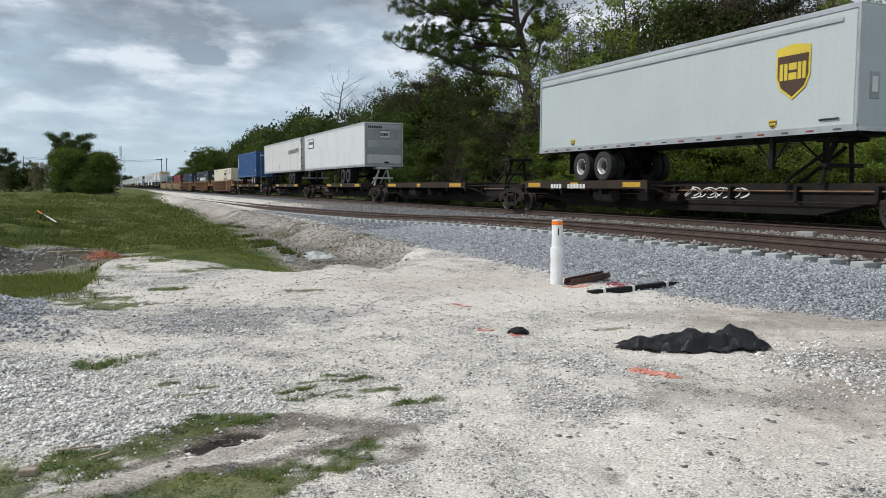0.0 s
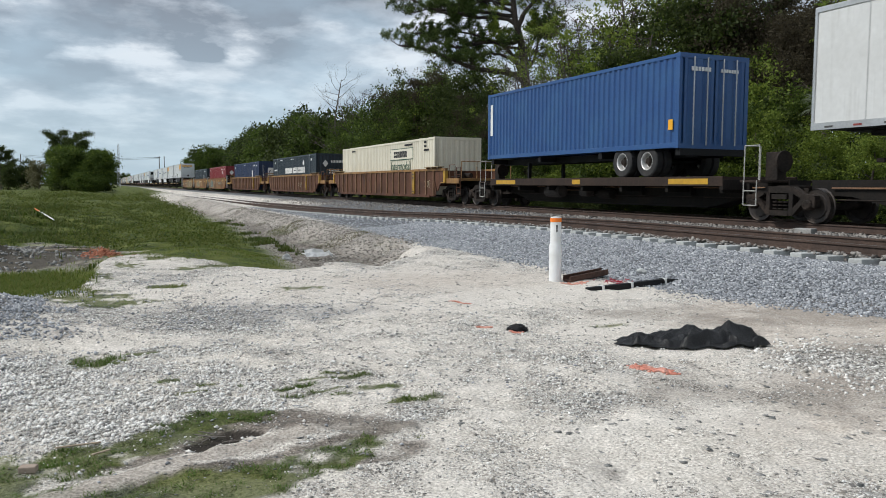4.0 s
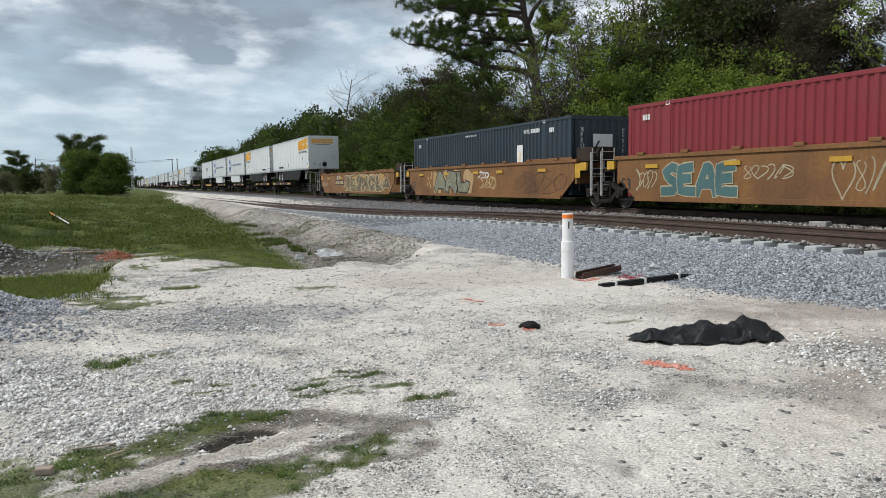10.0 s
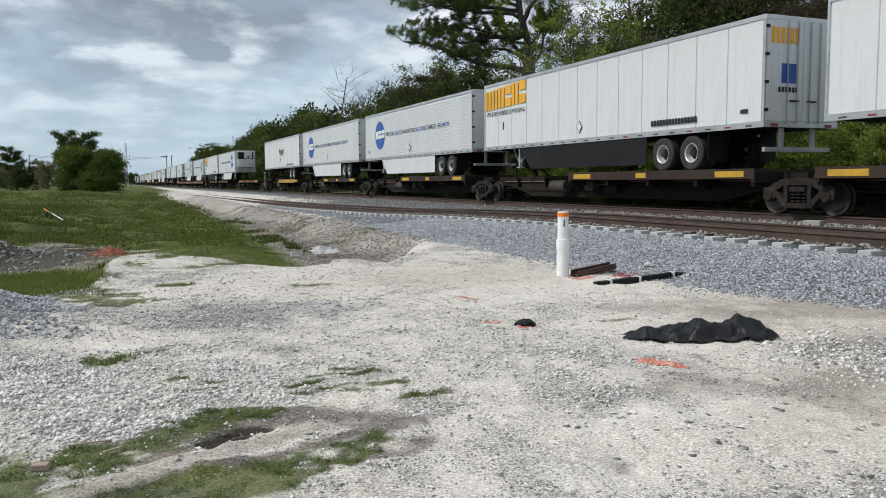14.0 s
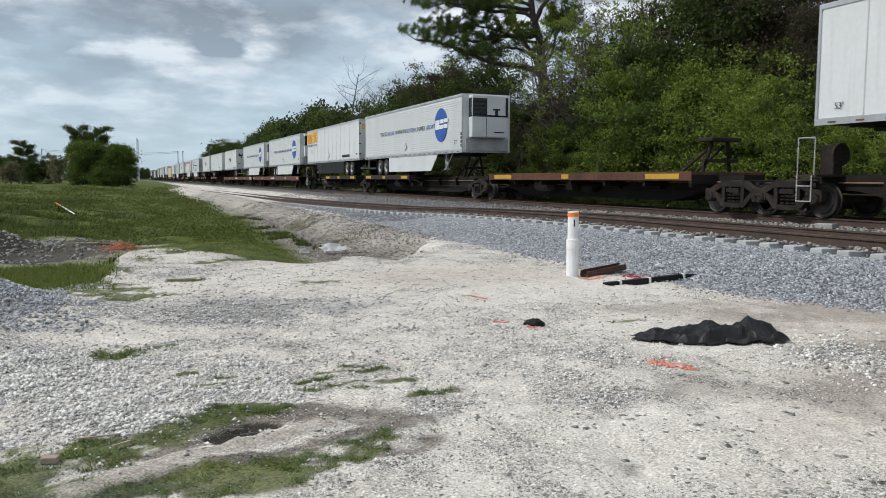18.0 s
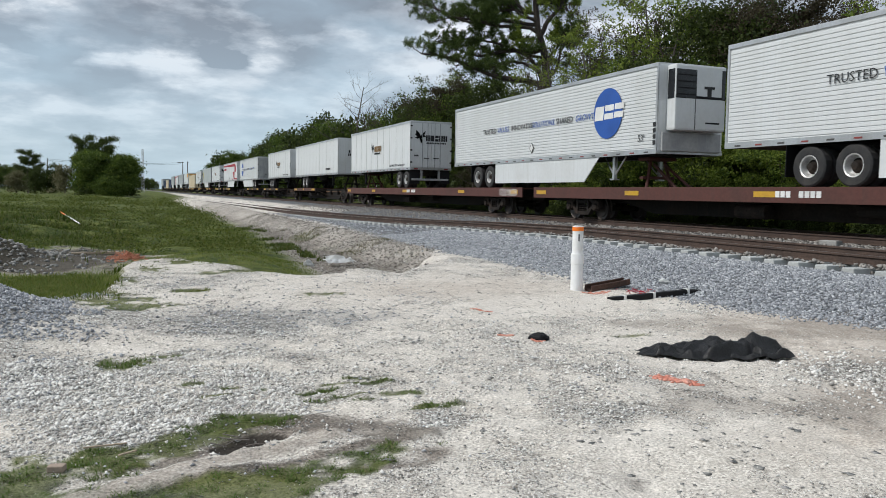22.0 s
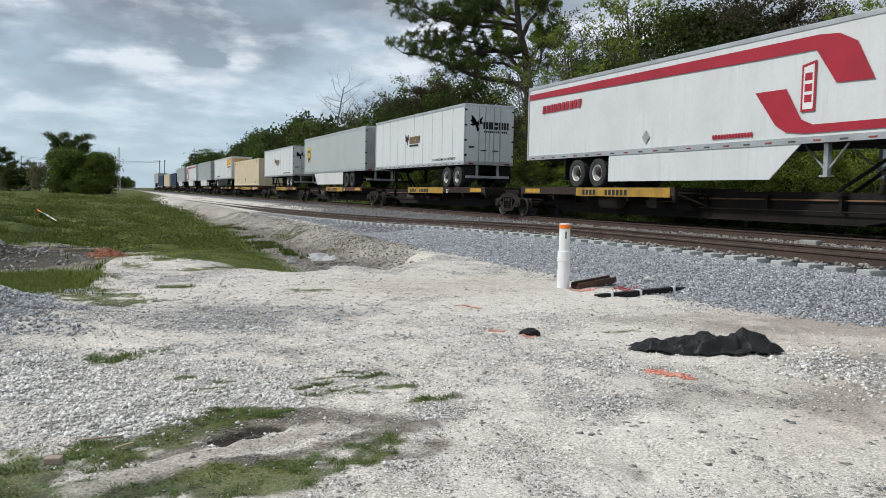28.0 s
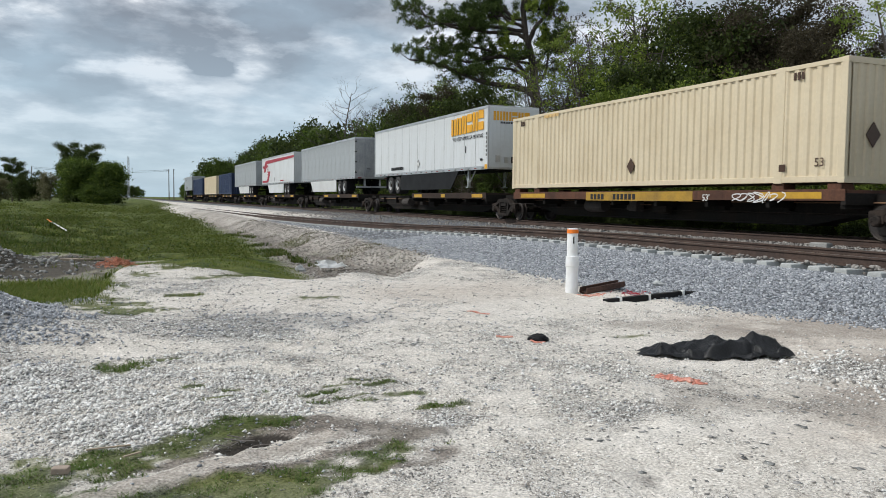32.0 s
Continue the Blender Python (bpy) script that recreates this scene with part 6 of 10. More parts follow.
def seal(parent, y, z, r, text_from, text_to, faded=False, number=None):
    disc(parent, "blue_disc", M["pale_blue_mark" if faded else "blue_mark"], NEAR - 0.010, y, z, r, r, "round blue emblem", 36)
    glyphs(parent, "disc_mark", M["white_mark"], y + r * 0.92, y - r * 1.05, (z - 0.26 * r, z - 0.20 * r), (z + 0.30 * r, z + 0.36 * r), 3, 9, NEAR - 0.018, 0.12, 0.15)
    size = (text_from - text_to) / 27.6
    words(parent, "TRUSTED", M["black_mark"], NEAR - 0.016, text_from, z - 0.12, size)
    words(parent, "VALUES.", M["blue_mark"], NEAR - 0.016, text_from - size * 4.5, z - 0.12, size, 0.25)
    words(parent, "INNOVATIVE", M["black_mark"], NEAR - 0.016, text_from - size * 8.7, z - 0.12, size)
    words(parent, "SOLUTIONS.", M["blue_mark"], NEAR - 0.016, text_from - size * 14.3, z - 0.12, size, 0.25)
    words(parent, "SHARED", M["black_mark"], NEAR - 0.016, text_from - size * 20.2, z - 0.12, size)
    words(parent, "GROWTH", M["blue_mark"], NEAR - 0.016, text_from - size * 24.4, z - 0.12, size, 0.25)
    diamond(parent, 8.1, Z0 + 0.55, 0.22, x=NEAR - 0.012)
    words(parent, "53'", M["black_mark"], NEAR - 0.016, 0.95 if y < 8 else 15.5, Z0 + 0.42, 0.30)


def golden(t, nose=True):
    a = 4.05 if nose else 16.0
    pale = M["gold_mark"]
    glyphs(t, "wordmark", pale, a, a - 3.6, (3.92, 4.02), (4.72, 4.92), 6, 2, NEAR - 0.012, 0.14, label="large golden wordmark")
    words(t, "WE KEEP AMERICA MOVING", M["black_mark"], NEAR - 0.014, a - 0.15, 3.66, 0.268)
    bars("web_address", t, M["black_mark"], NEAR - 0.014, 12.9 if nose else 4.5, Z0 + 0.30, [0.10] * 15, 0.17)
    diamond(t, 8.5, Z0 + 0.55, 0.22, x=NEAR - 0.012)
    part("marker_light", one_box(NEAR - 0.02, NEAR, a - 1.72, a - 1.66, 3.05, 3.36), M["black_mark"], t)
    part("data_plate", one_box(NEAR - 0.016, NEAR, 0.55, 0.80, Z0 + 0.40, Z0 + 0.50), M["black_mark"], t)
    if nose:
        glyphs(t, "wordmark", pale, -1.05, 0.78, (4.40, 4.40), (4.80, 4.80), 6, 2, -0.014, 0.14, face="end", label="golden wordmark on the nose")
        part("web_address", letters_end(-0.7, 0.5, 4.26, 0.09, 14), M["black_mark"], t)
        part("fleet_number", one_box(NEAR - 0.016, NEAR, 0.06, 0.20, 2.75, 3.95), M["white_mark"], t)
        for k in range(6):
            part("number_bar", one_box(NEAR - 0.020, NEAR, 0.08, 0.18, 2.80 + k * 0.19, 2.92 + k * 0.19), M["black_mark"], t)
        part("yellow_tag", one_box(NEAR - 0.020, NEAR, 0.03, 0.28, Z0 + 0.02, Z0 + 0.22), M["gold_mark"], t)
        part("air_hose_box", one_box(-0.14, 0.20, -0.10, -0.01, 2.50, 2.80, 0.02), M["black_part"], t, "air and power connections")
        part("hose", rod(bmesh.new(), (0.05, -0.08, 2.24), (0.05, -0.08, 3.05), 0.02, 6), M["black_part"], t)
        part("document_box", one_box(-0.95, -0.72, -0.05, -0.01, 2.55, 2.85, 0.01), M["alu"], t)
        part("document_box", one_box(-0.50, -0.30, -0.06, -0.01, 2.52, 2.78, 0.01), M["alu"], t)
        diamond(t, 0.80, 3.25, 0.2, face="end", x=-0.014)
    else:
        glyphs(t, "wordmark", pale, -1.12, -0.2, (4.35, 4.35), (4.75, 4.75), 3, 2, -0.016, 0.14, face="end", label="golden wordmark on the doors")
        part("door_poster", one_box(-0.75, -0.25, -0.020, -0.010, 3.35, 3.85), M["blue_mark"], t, "dark blue poster on the door")
        part("fleet_number", letters_end(-0.85, -0.15, 3.12, 0.13, 6), M["black_mark"], t)


def letters_end(x0, x1, z, h, n, y=-0.016):
    bm = bmesh.new()
    w = (x1 - x0) / n
    for k in range(n):
        box(bm, x0 + k * w, x0 + k * w + w * 0.72, y - 0.004, y + 0.004, z, z + h)
    return bm


def raven(t, reversed_=True, long=False):
    a = 8.45 if long else 7.45
    zz = 3.62 if long else 3.52
    bird(t, a, zz + 0.18, 0.52, x=NEAR - 0.012)
    glyphs(t, "wordmark", M["ochre_mark"], a - 0.42, a - 1.85, (zz, zz), (zz + 0.36, zz + 0.36), 5, 6, NEAR - 0.012, 0.14, 0.15, "dark wordmark beside the bird")
    bars("company_line", t, M["black_mark"], NEAR - 0.014, a - 0.45, zz - 0.16, [0.085] * 12, 0.09)
    words(t, "OUR DRIVERS MAKE THE DIFFERENCE!", M["black_mark"], NEAR - 0.014, 3.8 if not long else 5.4, Z0 + 0.26, 0.165, 0.15)
    if long:
        diamond(t, 8.2, Z0 + 0.85, 0.22, x=NEAR - 0.012)
    words(t, "53'" if long else "45'", M["black_mark"], NEAR - 0.014, 15.6 if long else 12.2, Z0 + 0.35, 0.22) if long else None
    if reversed_:
        bird(t, -0.74, 4.08, 0.66, "end", -0.022)
        glyphs(t, "wordmark", M["black_mark"], -0.34, 1.0, (3.90, 3.90), (4.24, 4.24), 5, 6, -0.020, 0.14, face="end", label="dark wordmark on the doors")
        part("company_line", letters_end(-0.30, 0.95, 3.74, 0.09, 12, -0.02), M["black_mark"], t)
        part("fleet_number", letters_end(-1.08, -0.78, 3.0, 0.09, 5, -0.02), M["black_mark"], t)
    else:
        bird(t, 0.12, 4.15, 0.55, "end", -0.020)
        part("company_line", letters_end(-0.85, 0.0, 2.95, 0.08, 10, -0.02), M["black_mark"], t)
        for k in range(5):
            part("number_bar", one_box(NEAR - 0.012, NEAR, 0.10, 0.20, 2.9 + k * 0.16, 3.0 + k * 0.16), M["black_mark"], t)


shield(ups, 2.34, 1.31, 3.08, 4.42)
part("trim_strip", one_box(NEAR - 0.022, NEAR, 0.45, 13.75, 4.70, 4.79), M["alu"], ups, "aluminium trim strip")
for yy in (11.5, 2.4):
    shield(ups, yy + 0.12, yy - 0.12, 2.42, 2.64)
part("nose_lamp_panel", one_box(-0.95, -0.65, -0.03, -0.01, 2.95, 3.55, 0.01), M["grey_panel"], ups, "grey panel with a pale lamp")
part("nose_lamp", one_box(-0.90, -0.72, -0.04, -0.02, 3.08, 3.45, 0.02), M["white_mark"], ups)
part("number_bar", letters_end(-0.2, 0.9, 4.62, 0.16, 8), M["black_mark"], ups)
bars("data_line", ups, M["black_mark"], NEAR - 0.012, 1.0, Z0 + 0.28, [0.05] * 9, 0.05)

for z0, x0 in ((3.95, None), (4.05, 0)):
    if x0 is None:
        plate(prem, "placard_board", M["black_mark"], [(14.8, z0), (14.8, z0 + 0.72), (13.1, z0 + 0.72), (13.1, z0)], NEAR - 0.010, "", 0.004)
        plate(prem, "placard_face", M["white_mark"], [(14.73, z0 + 0.06), (14.73, z0 + 0.66), (13.17, z0 + 0.66), (13.17, z0 + 0.06)], NEAR - 0.013, "white board in a dark frame", 0.005)
        glyphs(prem, "wordmark", M["brown_mark"], 14.6, 13.3, (4.25, 4.25), (4.48, 4.48), 7, 3, NEAR - 0.016)
    else:
        part("placard_board", one_box(-0.35, 0.35, -0.020, -0.010, z0, z0 + 0.5), M["white_mark"], prem, "white board on the door")
        part("placard_frame", box(box(one_box(-0.35, 0.35, -0.024, -0.012, z0, z0 + 0.03), -0.35, 0.35, -0.024, -0.012, z0 + 0.47, z0 + 0.5), -0.35, -0.32, -0.024, -0.012, z0, z0 + 0.5), M["black_mark"], prem)
        glyphs(prem, "wordmark", M["brown_mark"], -0.27, 0.27, (4.2, 4.2), (4.36, 4.36), 7, 3, -0.022, face="end")
for k, (z0, z1, mm) in enumerate(((2.45, 3.0, "cold_white"), (3.02, 3.42, "grey_panel"), (3.44, 3.9, "alu"), (4.6, 4.9, "alu"))):
    part("door_slat", one_box(-1.14, 1.14, -0.018 if k < 3 else -0.016, 0.0, z0, z1, 0.006), M[mm], prem, "scuffed roll-door slat")
part("number_bar", letters_end(-1.1, -0.1, 4.66, 0.17, 8, -0.02), M["black_mark"], prem)
part("door_latch", one_box(0.0, 0.3, -0.06, -0.015, 2.45, 2.56, 0.01), M["black_part"], prem)

glyphs(tc, "wordmark", M["slate_mark"], 4.9, 0.9, (3.78, 3.86), (4.10, 4.22), 11, 7, NEAR - 0.012, 0.3, label="worn dark wordmark with lost letters")
diamond(tc, 8.6, Z0 + 0.55, 0.24, "grey_door", False, NEAR - 0.012)
for zz in (2.3, 2.9, 4.5):
    part("rust_stain", one_box(NEAR - 0.012, NEAR, 0.02, 0.09, zz, zz + 0.4), M["rust_side"], tc, "rust on the corner post")

# dark steel chassis under the blue container
ch = rolling("container_chassis", -83.6, "dark steel road chassis under a blue container", "trailer", "trailers on the train")
for sx in (-0.45, 0.45):
    part("chassis_rail", one_box(sx - 0.07, sx + 0.07, 0.1, 12.1, 1.75, 1.99), M["black_part"], ch)
for yy in (0.1, 4.0, 8.0, 11.9):
    part("bolster", one_box(-1.22, 1.22, yy - 0.1, yy + 0.1, 1.80, 1.998), M["black_part"], ch)
for yy in (1.5, 2.75):
    for xx in (-1.1, -0.78, 0.78, 1.1):
        road_wheel(ch, xx, yy, "rim")
    part("axle", rod(bmesh.new(), (-1.0, yy, AXLE), (1.0, yy, AXLE), 0.07, 10), M["black_part"], ch)
for sx in (-0.8, 0.8):
    part("landing_leg", one_box(sx - 0.06, sx + 0.06, 9.4, 9.52, 1.16, 1.8), M["black_part"], ch)
part("yellow_tag", one_box(-1.31, -1.30, 0.25, 0.45, 2.55, 2.85), M["gold_mark"], blue)
part("stripe", one_box(-1.31, -1.30, 11.75, 11.95, 3.0, 4.3), M["white_mark"], blue, "pale vertical stripe")
part("data_lines", letters_end(-0.9, -0.15, 4.25, 0.12, 6, -0.03), M["white_mark"], blue)
part("data_lines", letters_end(0.2, 0.9, 4.25, 0.10, 7, -0.03), M["white_mark"], blue)

CN = -1.306
plate(jbh, "frame_board", M["green_mark"], [(6.52, 2.28), (6.52, 2.92), (2.95, 2.92), (2.95, 2.28)], CN, "", 0.002)
plate(jbh, "frame_face", M["cream_pale"], [(6.48, 2.32), (6.48, 2.88), (2.99, 2.88), (2.99, 2.32)], CN - 0.003, "framed panel", 0.003)
glyphs(jbh, "wordmark", M["black_mark"], 5.9, 3.85, (2.42, 2.42), (2.76, 2.76), 7, 5, CN - 0.007)
words(jbh, "Intermodal", M["green_mark"], CN - 0.004, 6.45, 1.72, 0.70, 0, "dark green lettering")
bars("data_line", jbh, M["black_mark"], CN - 0.002, 4.2, 3.02, [0.07] * 13, 0.10)
bars("data_line", jbh, M["black_mark"], CN - 0.002, 14.0, 3.02, [0.06] * 10, 0.09)
for zz in (3.05, 2.85, 2.65):
    bars("data_line", jbh, M["black_mark"], CN - 0.002, 1.4, zz, [0.09] * (3 if zz > 2.8 else 6), 0.10)

for a, b, n, sd in ((10.8, 8.1, 7, 11), (7.75, 6.15, 4, 12), (5.85, 3.6, 5, 13)):
    glyphs(fec1, "wordmark", M["white_mark"], a, b, (1.86, 1.88), (2.34, 2.36), n, sd, CN, 0.2, label="large white wordmark")
plate(fec1, "emblem", M["white_mark"], [(4.35, 2.66), (4.02, 2.47), (3.69, 2.66), (4.02, 2.92)], CN, "white diamond emblem")
bars("data_line", fec1, M["white_mark"], CN, 12.9, 3.04, [0.07] * 10, 0.10)
bars("web_address", fec1, M["white_mark"], CN, 15.6, 2.15, [0.10] * 10, 0.15)
for t in (fec1,):
    diamond(t, -0.55, 2.55, 0.28, "white_mark", False, face="end", x=-0.016)
    part("web_address", letters_end(-0.1, 1.0, 2.62, 0.18, 9, -0.012), M["white_mark"], t)
    part("wordmark", letters_end(-0.25, 0.55, 1.98, 0.16, 7, -0.012), M["white_mark"], t)
    part("wordmark", letters_end(-0.25, 0.75, 1.74, 0.16, 9, -0.012), M["white_mark"], t)
for t in (fec2, dark):
    plate(t, "emblem_patch", M["white_mark"], [(4.15, 1.56), (4.15, 2.42), (3.65, 2.42), (3.65, 1.56)], CN, "white patch over an old emblem")
    plate(t, "emblem_hook", M["pale_gold_mark"] if t is dark else M["navy"], [(4.02 - 0.10 * math.sin(k * 0.24), 1.58 + k * 0.075) for k in range(9)] + [(3.94 - 0.10 * math.sin(k * 0.26), 1.58 + k * 0.075) for k in range(8, -1, -1)], CN - 0.006, "curved dark emblem")
    part("emblem_patch", one_box(-0.36, 0.48, -0.012, -0.002, 1.72, 2.66), M["white_mark"], t, "white patch on the end wall")
    bm = bmesh.new()
    arc = [(-0.10 - 0.17 * math.sin(k * 0.2), 2.40 - k * 0.043) for k in range(13)] + [(-0.08 + k * 0.10, 1.83 + 0.012 * k) for k in range(6)]
    for (xa, za), (xb, zb) in zip(arc, arc[1:]):
        rod(bm, (xa, -0.014, za), (xb, -0.014, zb), 0.035, 6)
    part("emblem_hook", bm, M["navy"], t, "dark hook-shaped emblem")
    for k, ch_ in enumerate("XFEU"):
        words(t, ch_, M["white_mark"], -0.92, -0.014, 2.74 - k * 0.20, 0.24, face="end")
    for k in range(4):
        part("number_bar", one_box(-0.90, -0.79, -0.016, -0.004, 1.93 - k * 0.17, 2.04 - k * 0.17), M["white_mark"], t)
    for k, ch_ in enumerate("WARNING HIGH CUBE"):
        if ch_ != " ":
            words(t, ch_, M["white_mark"], 0.90, -0.014, 2.80 - k * 0.076, 0.10, face="end")
    words(t, "WARNING HIGH CUBE", M["white_mark"], CN - 0.004, 9.3, 3.03, 0.12)
    words(t, "XFEU", M["white_mark"], CN - 0.004, 3.6, 2.84, 0.24)
    bars("number_bar", t, M["white_mark"], CN - 0.002, 2.95, 2.85, [0.08] * 6, 0.16)
words(fec1, "WARNING HIGH CUBE", M["white_mark"], CN - 0.004, 8.7, 3.04, 0.12)
for t in (fec1, fec2, dark, redc):
    for yy in (1.35, 15.2):
        bars("corner_mark", t, M["white_mark"], CN, yy + 0.2, 2.80, [0.09] * 3, 0.17)
    for yy in (1.95, 14.2):
        part("corner_patch", one_box(CN - 0.004, CN + 0.004, yy - 0.09, yy + 0.09, 3.18, 3.30), M["white_mark"], t)
diamond(redc, 3.1, 2.50, 0.30, "white_mark", False, CN)
diamond(redc, -0.55, 2.45, 0.34, "white_mark", False, face="end", x=-0.016)
bars("data_line", redc, M["white_mark"], CN, 4.0, 2.84, [0.09] * 9, 0.14)
part("data_line", letters_end(0.0, 0.9, 3.02, 0.10, 7, -0.012), M["pale_gold_mark"], redc)

for t in (w1, w4):
    golden(t, True)
for t in (w2, w3):
    golden(t, False)
for t in (dot3, dot4, dot5):
    seal(t, 2.70, 3.70, 0.86, 12.8, 3.75)
    for k in range(4):
        part("number_bar", one_box(NEAR - 0.012, NEAR, 0.03, 0.17, 2.50 + k * 0.19, 2.64 + k * 0.19), M["black_mark"], t)
for t in (dot1, dot2, dot6):
    seal(t, 13.2, 3.70, 0.84, 12.0, 3.1)
disc_end = part("blue_disc", lathe(bmesh.new(), [(-0.024, 0.45), (-0.012, 0.45)], "Y", 30, (0.70, 0, 4.25)), M["blue_mark"], dot6, "round blue emblem on the door")
glyphs(dot6, "disc_mark", M["white_mark"], 0.30, 1.12, (4.12, 4.12), (4.38, 4.38), 3, 9, -0.027, 0.12, face="end")
for t in (dot1, dot2, dot6):
    for xx in (-0.9, 0.9):
        part("flap_mark", lathe(bmesh.new(), [(-0.004, 0.2), (0.004, 0.2)], "Y", 24, (xx, 4.53 if t is not dot6 else 4.33, 1.78)), M["white_mark"], t)
raven(hav1, True, True)
for t in (hav2, hav4, hav5):
    raven(t, True)
raven(hav3, False)
# the last bird trailer stands lower: flattened, tyres too, to fit the camera's view
FLATTEN = Matrix.Translation((0, 0, 1.17)) @ Matrix.Diagonal((1, 1, 0.93, 1)) @ Matrix.Translation((0, 0, -1.17))
for ob in hav5.children:
    ob.matrix_basis = FLATTEN @ ob.matrix_basis

bars("data_line", mlnz, M["black_mark"], NEAR - 0.014, 3.9, Z0 + 0.42, [0.12] * 10, 0.14)
part("fleet_mark", letters_end(-0.45, 0.35, 3.92, 0.20, 4, -0.02), M["black_mark"], mlnz)
part("fleet_number", letters_end(-0.5, 0.45, 3.66, 0.20, 6, -0.02), M["black_mark"], mlnz)
part("vent_plate", one_box(0.25, 0.45, -0.03, -0.01, 4.72, 4.92), M["black_part"], mlnz)
for xx in (0.55, 0.8, 1.0):
    part("nose_socket", one_box(xx - 0.06, xx + 0.06, -0.05, -0.01, 2.55, 2.68, 0.01), M["black_part"], mlnz)

for t, big in ((crete, True), (crete2, False)):
    L = 16.5 if big else 16.15
    flip = (lambda v: v) if big else (lambda v: 16.15 - v)
    o = [(L - 0.1, 4.76), (L - 0.1, 4.56), (4.2, 4.42), (2.86, 4.42), (2.26, 3.58), (1.26, 3.55), (1.75, 4.45), (2.23, 4.70), (2.8, 4.76)]
    plate(t, "swoosh", M["red_mark"], [(flip(a) if not big else a, b) for a, b in o], NEAR - 0.010, "red stripe that bends down", 0.005)
    o = [(4.70, 3.59), (3.70, 3.59), (3.20, 2.80), (2.85, 2.66), (0.4, 2.66), (0.4, 2.46), (3.1, 2.46), (3.65, 2.52), (4.0, 2.72)]
    plate(t, "swoosh", M["red_mark"], [(flip(a) if not big else a, b) for a, b in o], NEAR - 0.010, "red hook-shaped stripe", 0.005)
    glyphs(t, "wordmark", M["red_mark"], 15.4, 12.8, (3.95, 3.98), (4.24, 4.28), 5, 15, NEAR - 0.012, 0.12, 0.2, "dark red wordmark")
    a = flip(3.24) if not big else 3.24
    plate(t, "emblem", M["red_mark"], [(a, 2.98), (a, 4.1), (a - 0.42, 4.18), (a - 0.42, 2.98)], NEAR - 0.012, "tall red and white emblem", 0.005)
    plate(t, "emblem_face", M["white_mark"], [(a - 0.06, 3.04), (a - 0.06, 4.04), (a - 0.36, 4.10), (a - 0.36, 3.04)], NEAR - 0.016, "", 0.005)
    for k in range(3):
        plate(t, "emblem_bar", M["red_mark"], [(a - 0.10, 3.2 + k * 0.26), (a - 0.10, 3.38 + k * 0.26), (a - 0.32, 3.38 + k * 0.26), (a - 0.32, 3.2 + k * 0.26)], NEAR - 0.019, "", 0.005)
    bars("web_address", t, M["red_mark"], NEAR - 0.012, 6.2, Z0 + 0.26, [0.08] * 14, 0.12)
    diamond(t, 9.1, Z0 + 0.5, 0.22, "grey_door", False, NEAR - 0.012)
part("emblem", one_box(-0.40, -0.28, -0.02, -0.01, 4.45, 4.85), M["red_mark"], crete)
part("wordmark", letters_end(-0.15, 0.55, 4.62, 0.18, 5, -0.02), M["black_mark"], crete)
part("wordmark", letters_end(-0.15, 0.55, 4.45, 0.12, 7, -0.02), M["black_mark"], crete)
part("web_address", letters_end(-0.3, 0.6, 4.12, 0.08, 12, -0.02), M["black_mark"], crete)
part("air_hose_box", one_box(0.55, 0.85, -0.09, -0.01, 2.5, 2.85, 0.02), M["grey_panel"], crete)
part("yellow_tag", one_box(0.68, 0.86, -0.02, -0.01, 2.9, 3.25), M["gold_mark"], crete)
diamond(crete, -0.85, 3.2, 0.26, "grey_door", False, face="end", x=-0.016)

shield(upsg, 15.15, 14.1, 3.05, 4.35)
part("underride_light", one_box(-1.1, -0.9, -0.03, -0.01, 2.24, 2.32), M["red_mark"], upsg)
diamond(cream1, 8.05, 1.98, 0.26, "brown_mark", False, CN)
diamond(cream1, -0.45, 2.45, 0.30, "brown_mark", False, face="end", x=-0.016)
words(cream1, "53", M["brown_mark"], CN - 0.004, 0.85, 1.72, 0.30)
for yy in (1.4, 15.3):
    bars("corner_mark", cream1, M["brown_mark"], CN, yy + 0.15, 3.85, [0.08] * 3, 0.18)
bars("data_line", cream1, M["pale_gold_mark"], CN, 13.6, 4.02, [0.08] * 10, 0.12)
part("data_line", letters_end(0.3, 1.0, 3.95, 0.16, 4, -0.012), M["brown_mark"], cream1)
part("door_plate", one_box(CN - 0.006, CN + 0.002, 1.72, 1.92, 1.62, 1.80), M["brown_mark"], cream1)


# writing and graffiti on the wagons
WAGONS = {round(y, 1): t for t, y in MOVING if t.name.startswith(("spine", "well", "flat"))}


def ribbon(bm, pts, w, x):
    """A painted stroke of width w through points (y, z), in one strip."""
    rows = []
    for i, (u, v) in enumerate(pts):
        (a, b), (c, d) = pts[max(0, i - 1)], pts[min(len(pts) - 1, i + 1)]
        L = math.hypot(c - a, d - b) or 1
        ny, nz = -(d - b) / L * w / 2, (c - a) / L * w / 2
        xx = x - 0.0002 * i
        rows.append((bm.verts.new((xx, u + ny, v + nz)), bm.verts.new((xx, u - ny, v - nz))))
    for (p, q), (r, t) in zip(rows, rows[1:]):
        bm.faces.new((p, r, t, q))


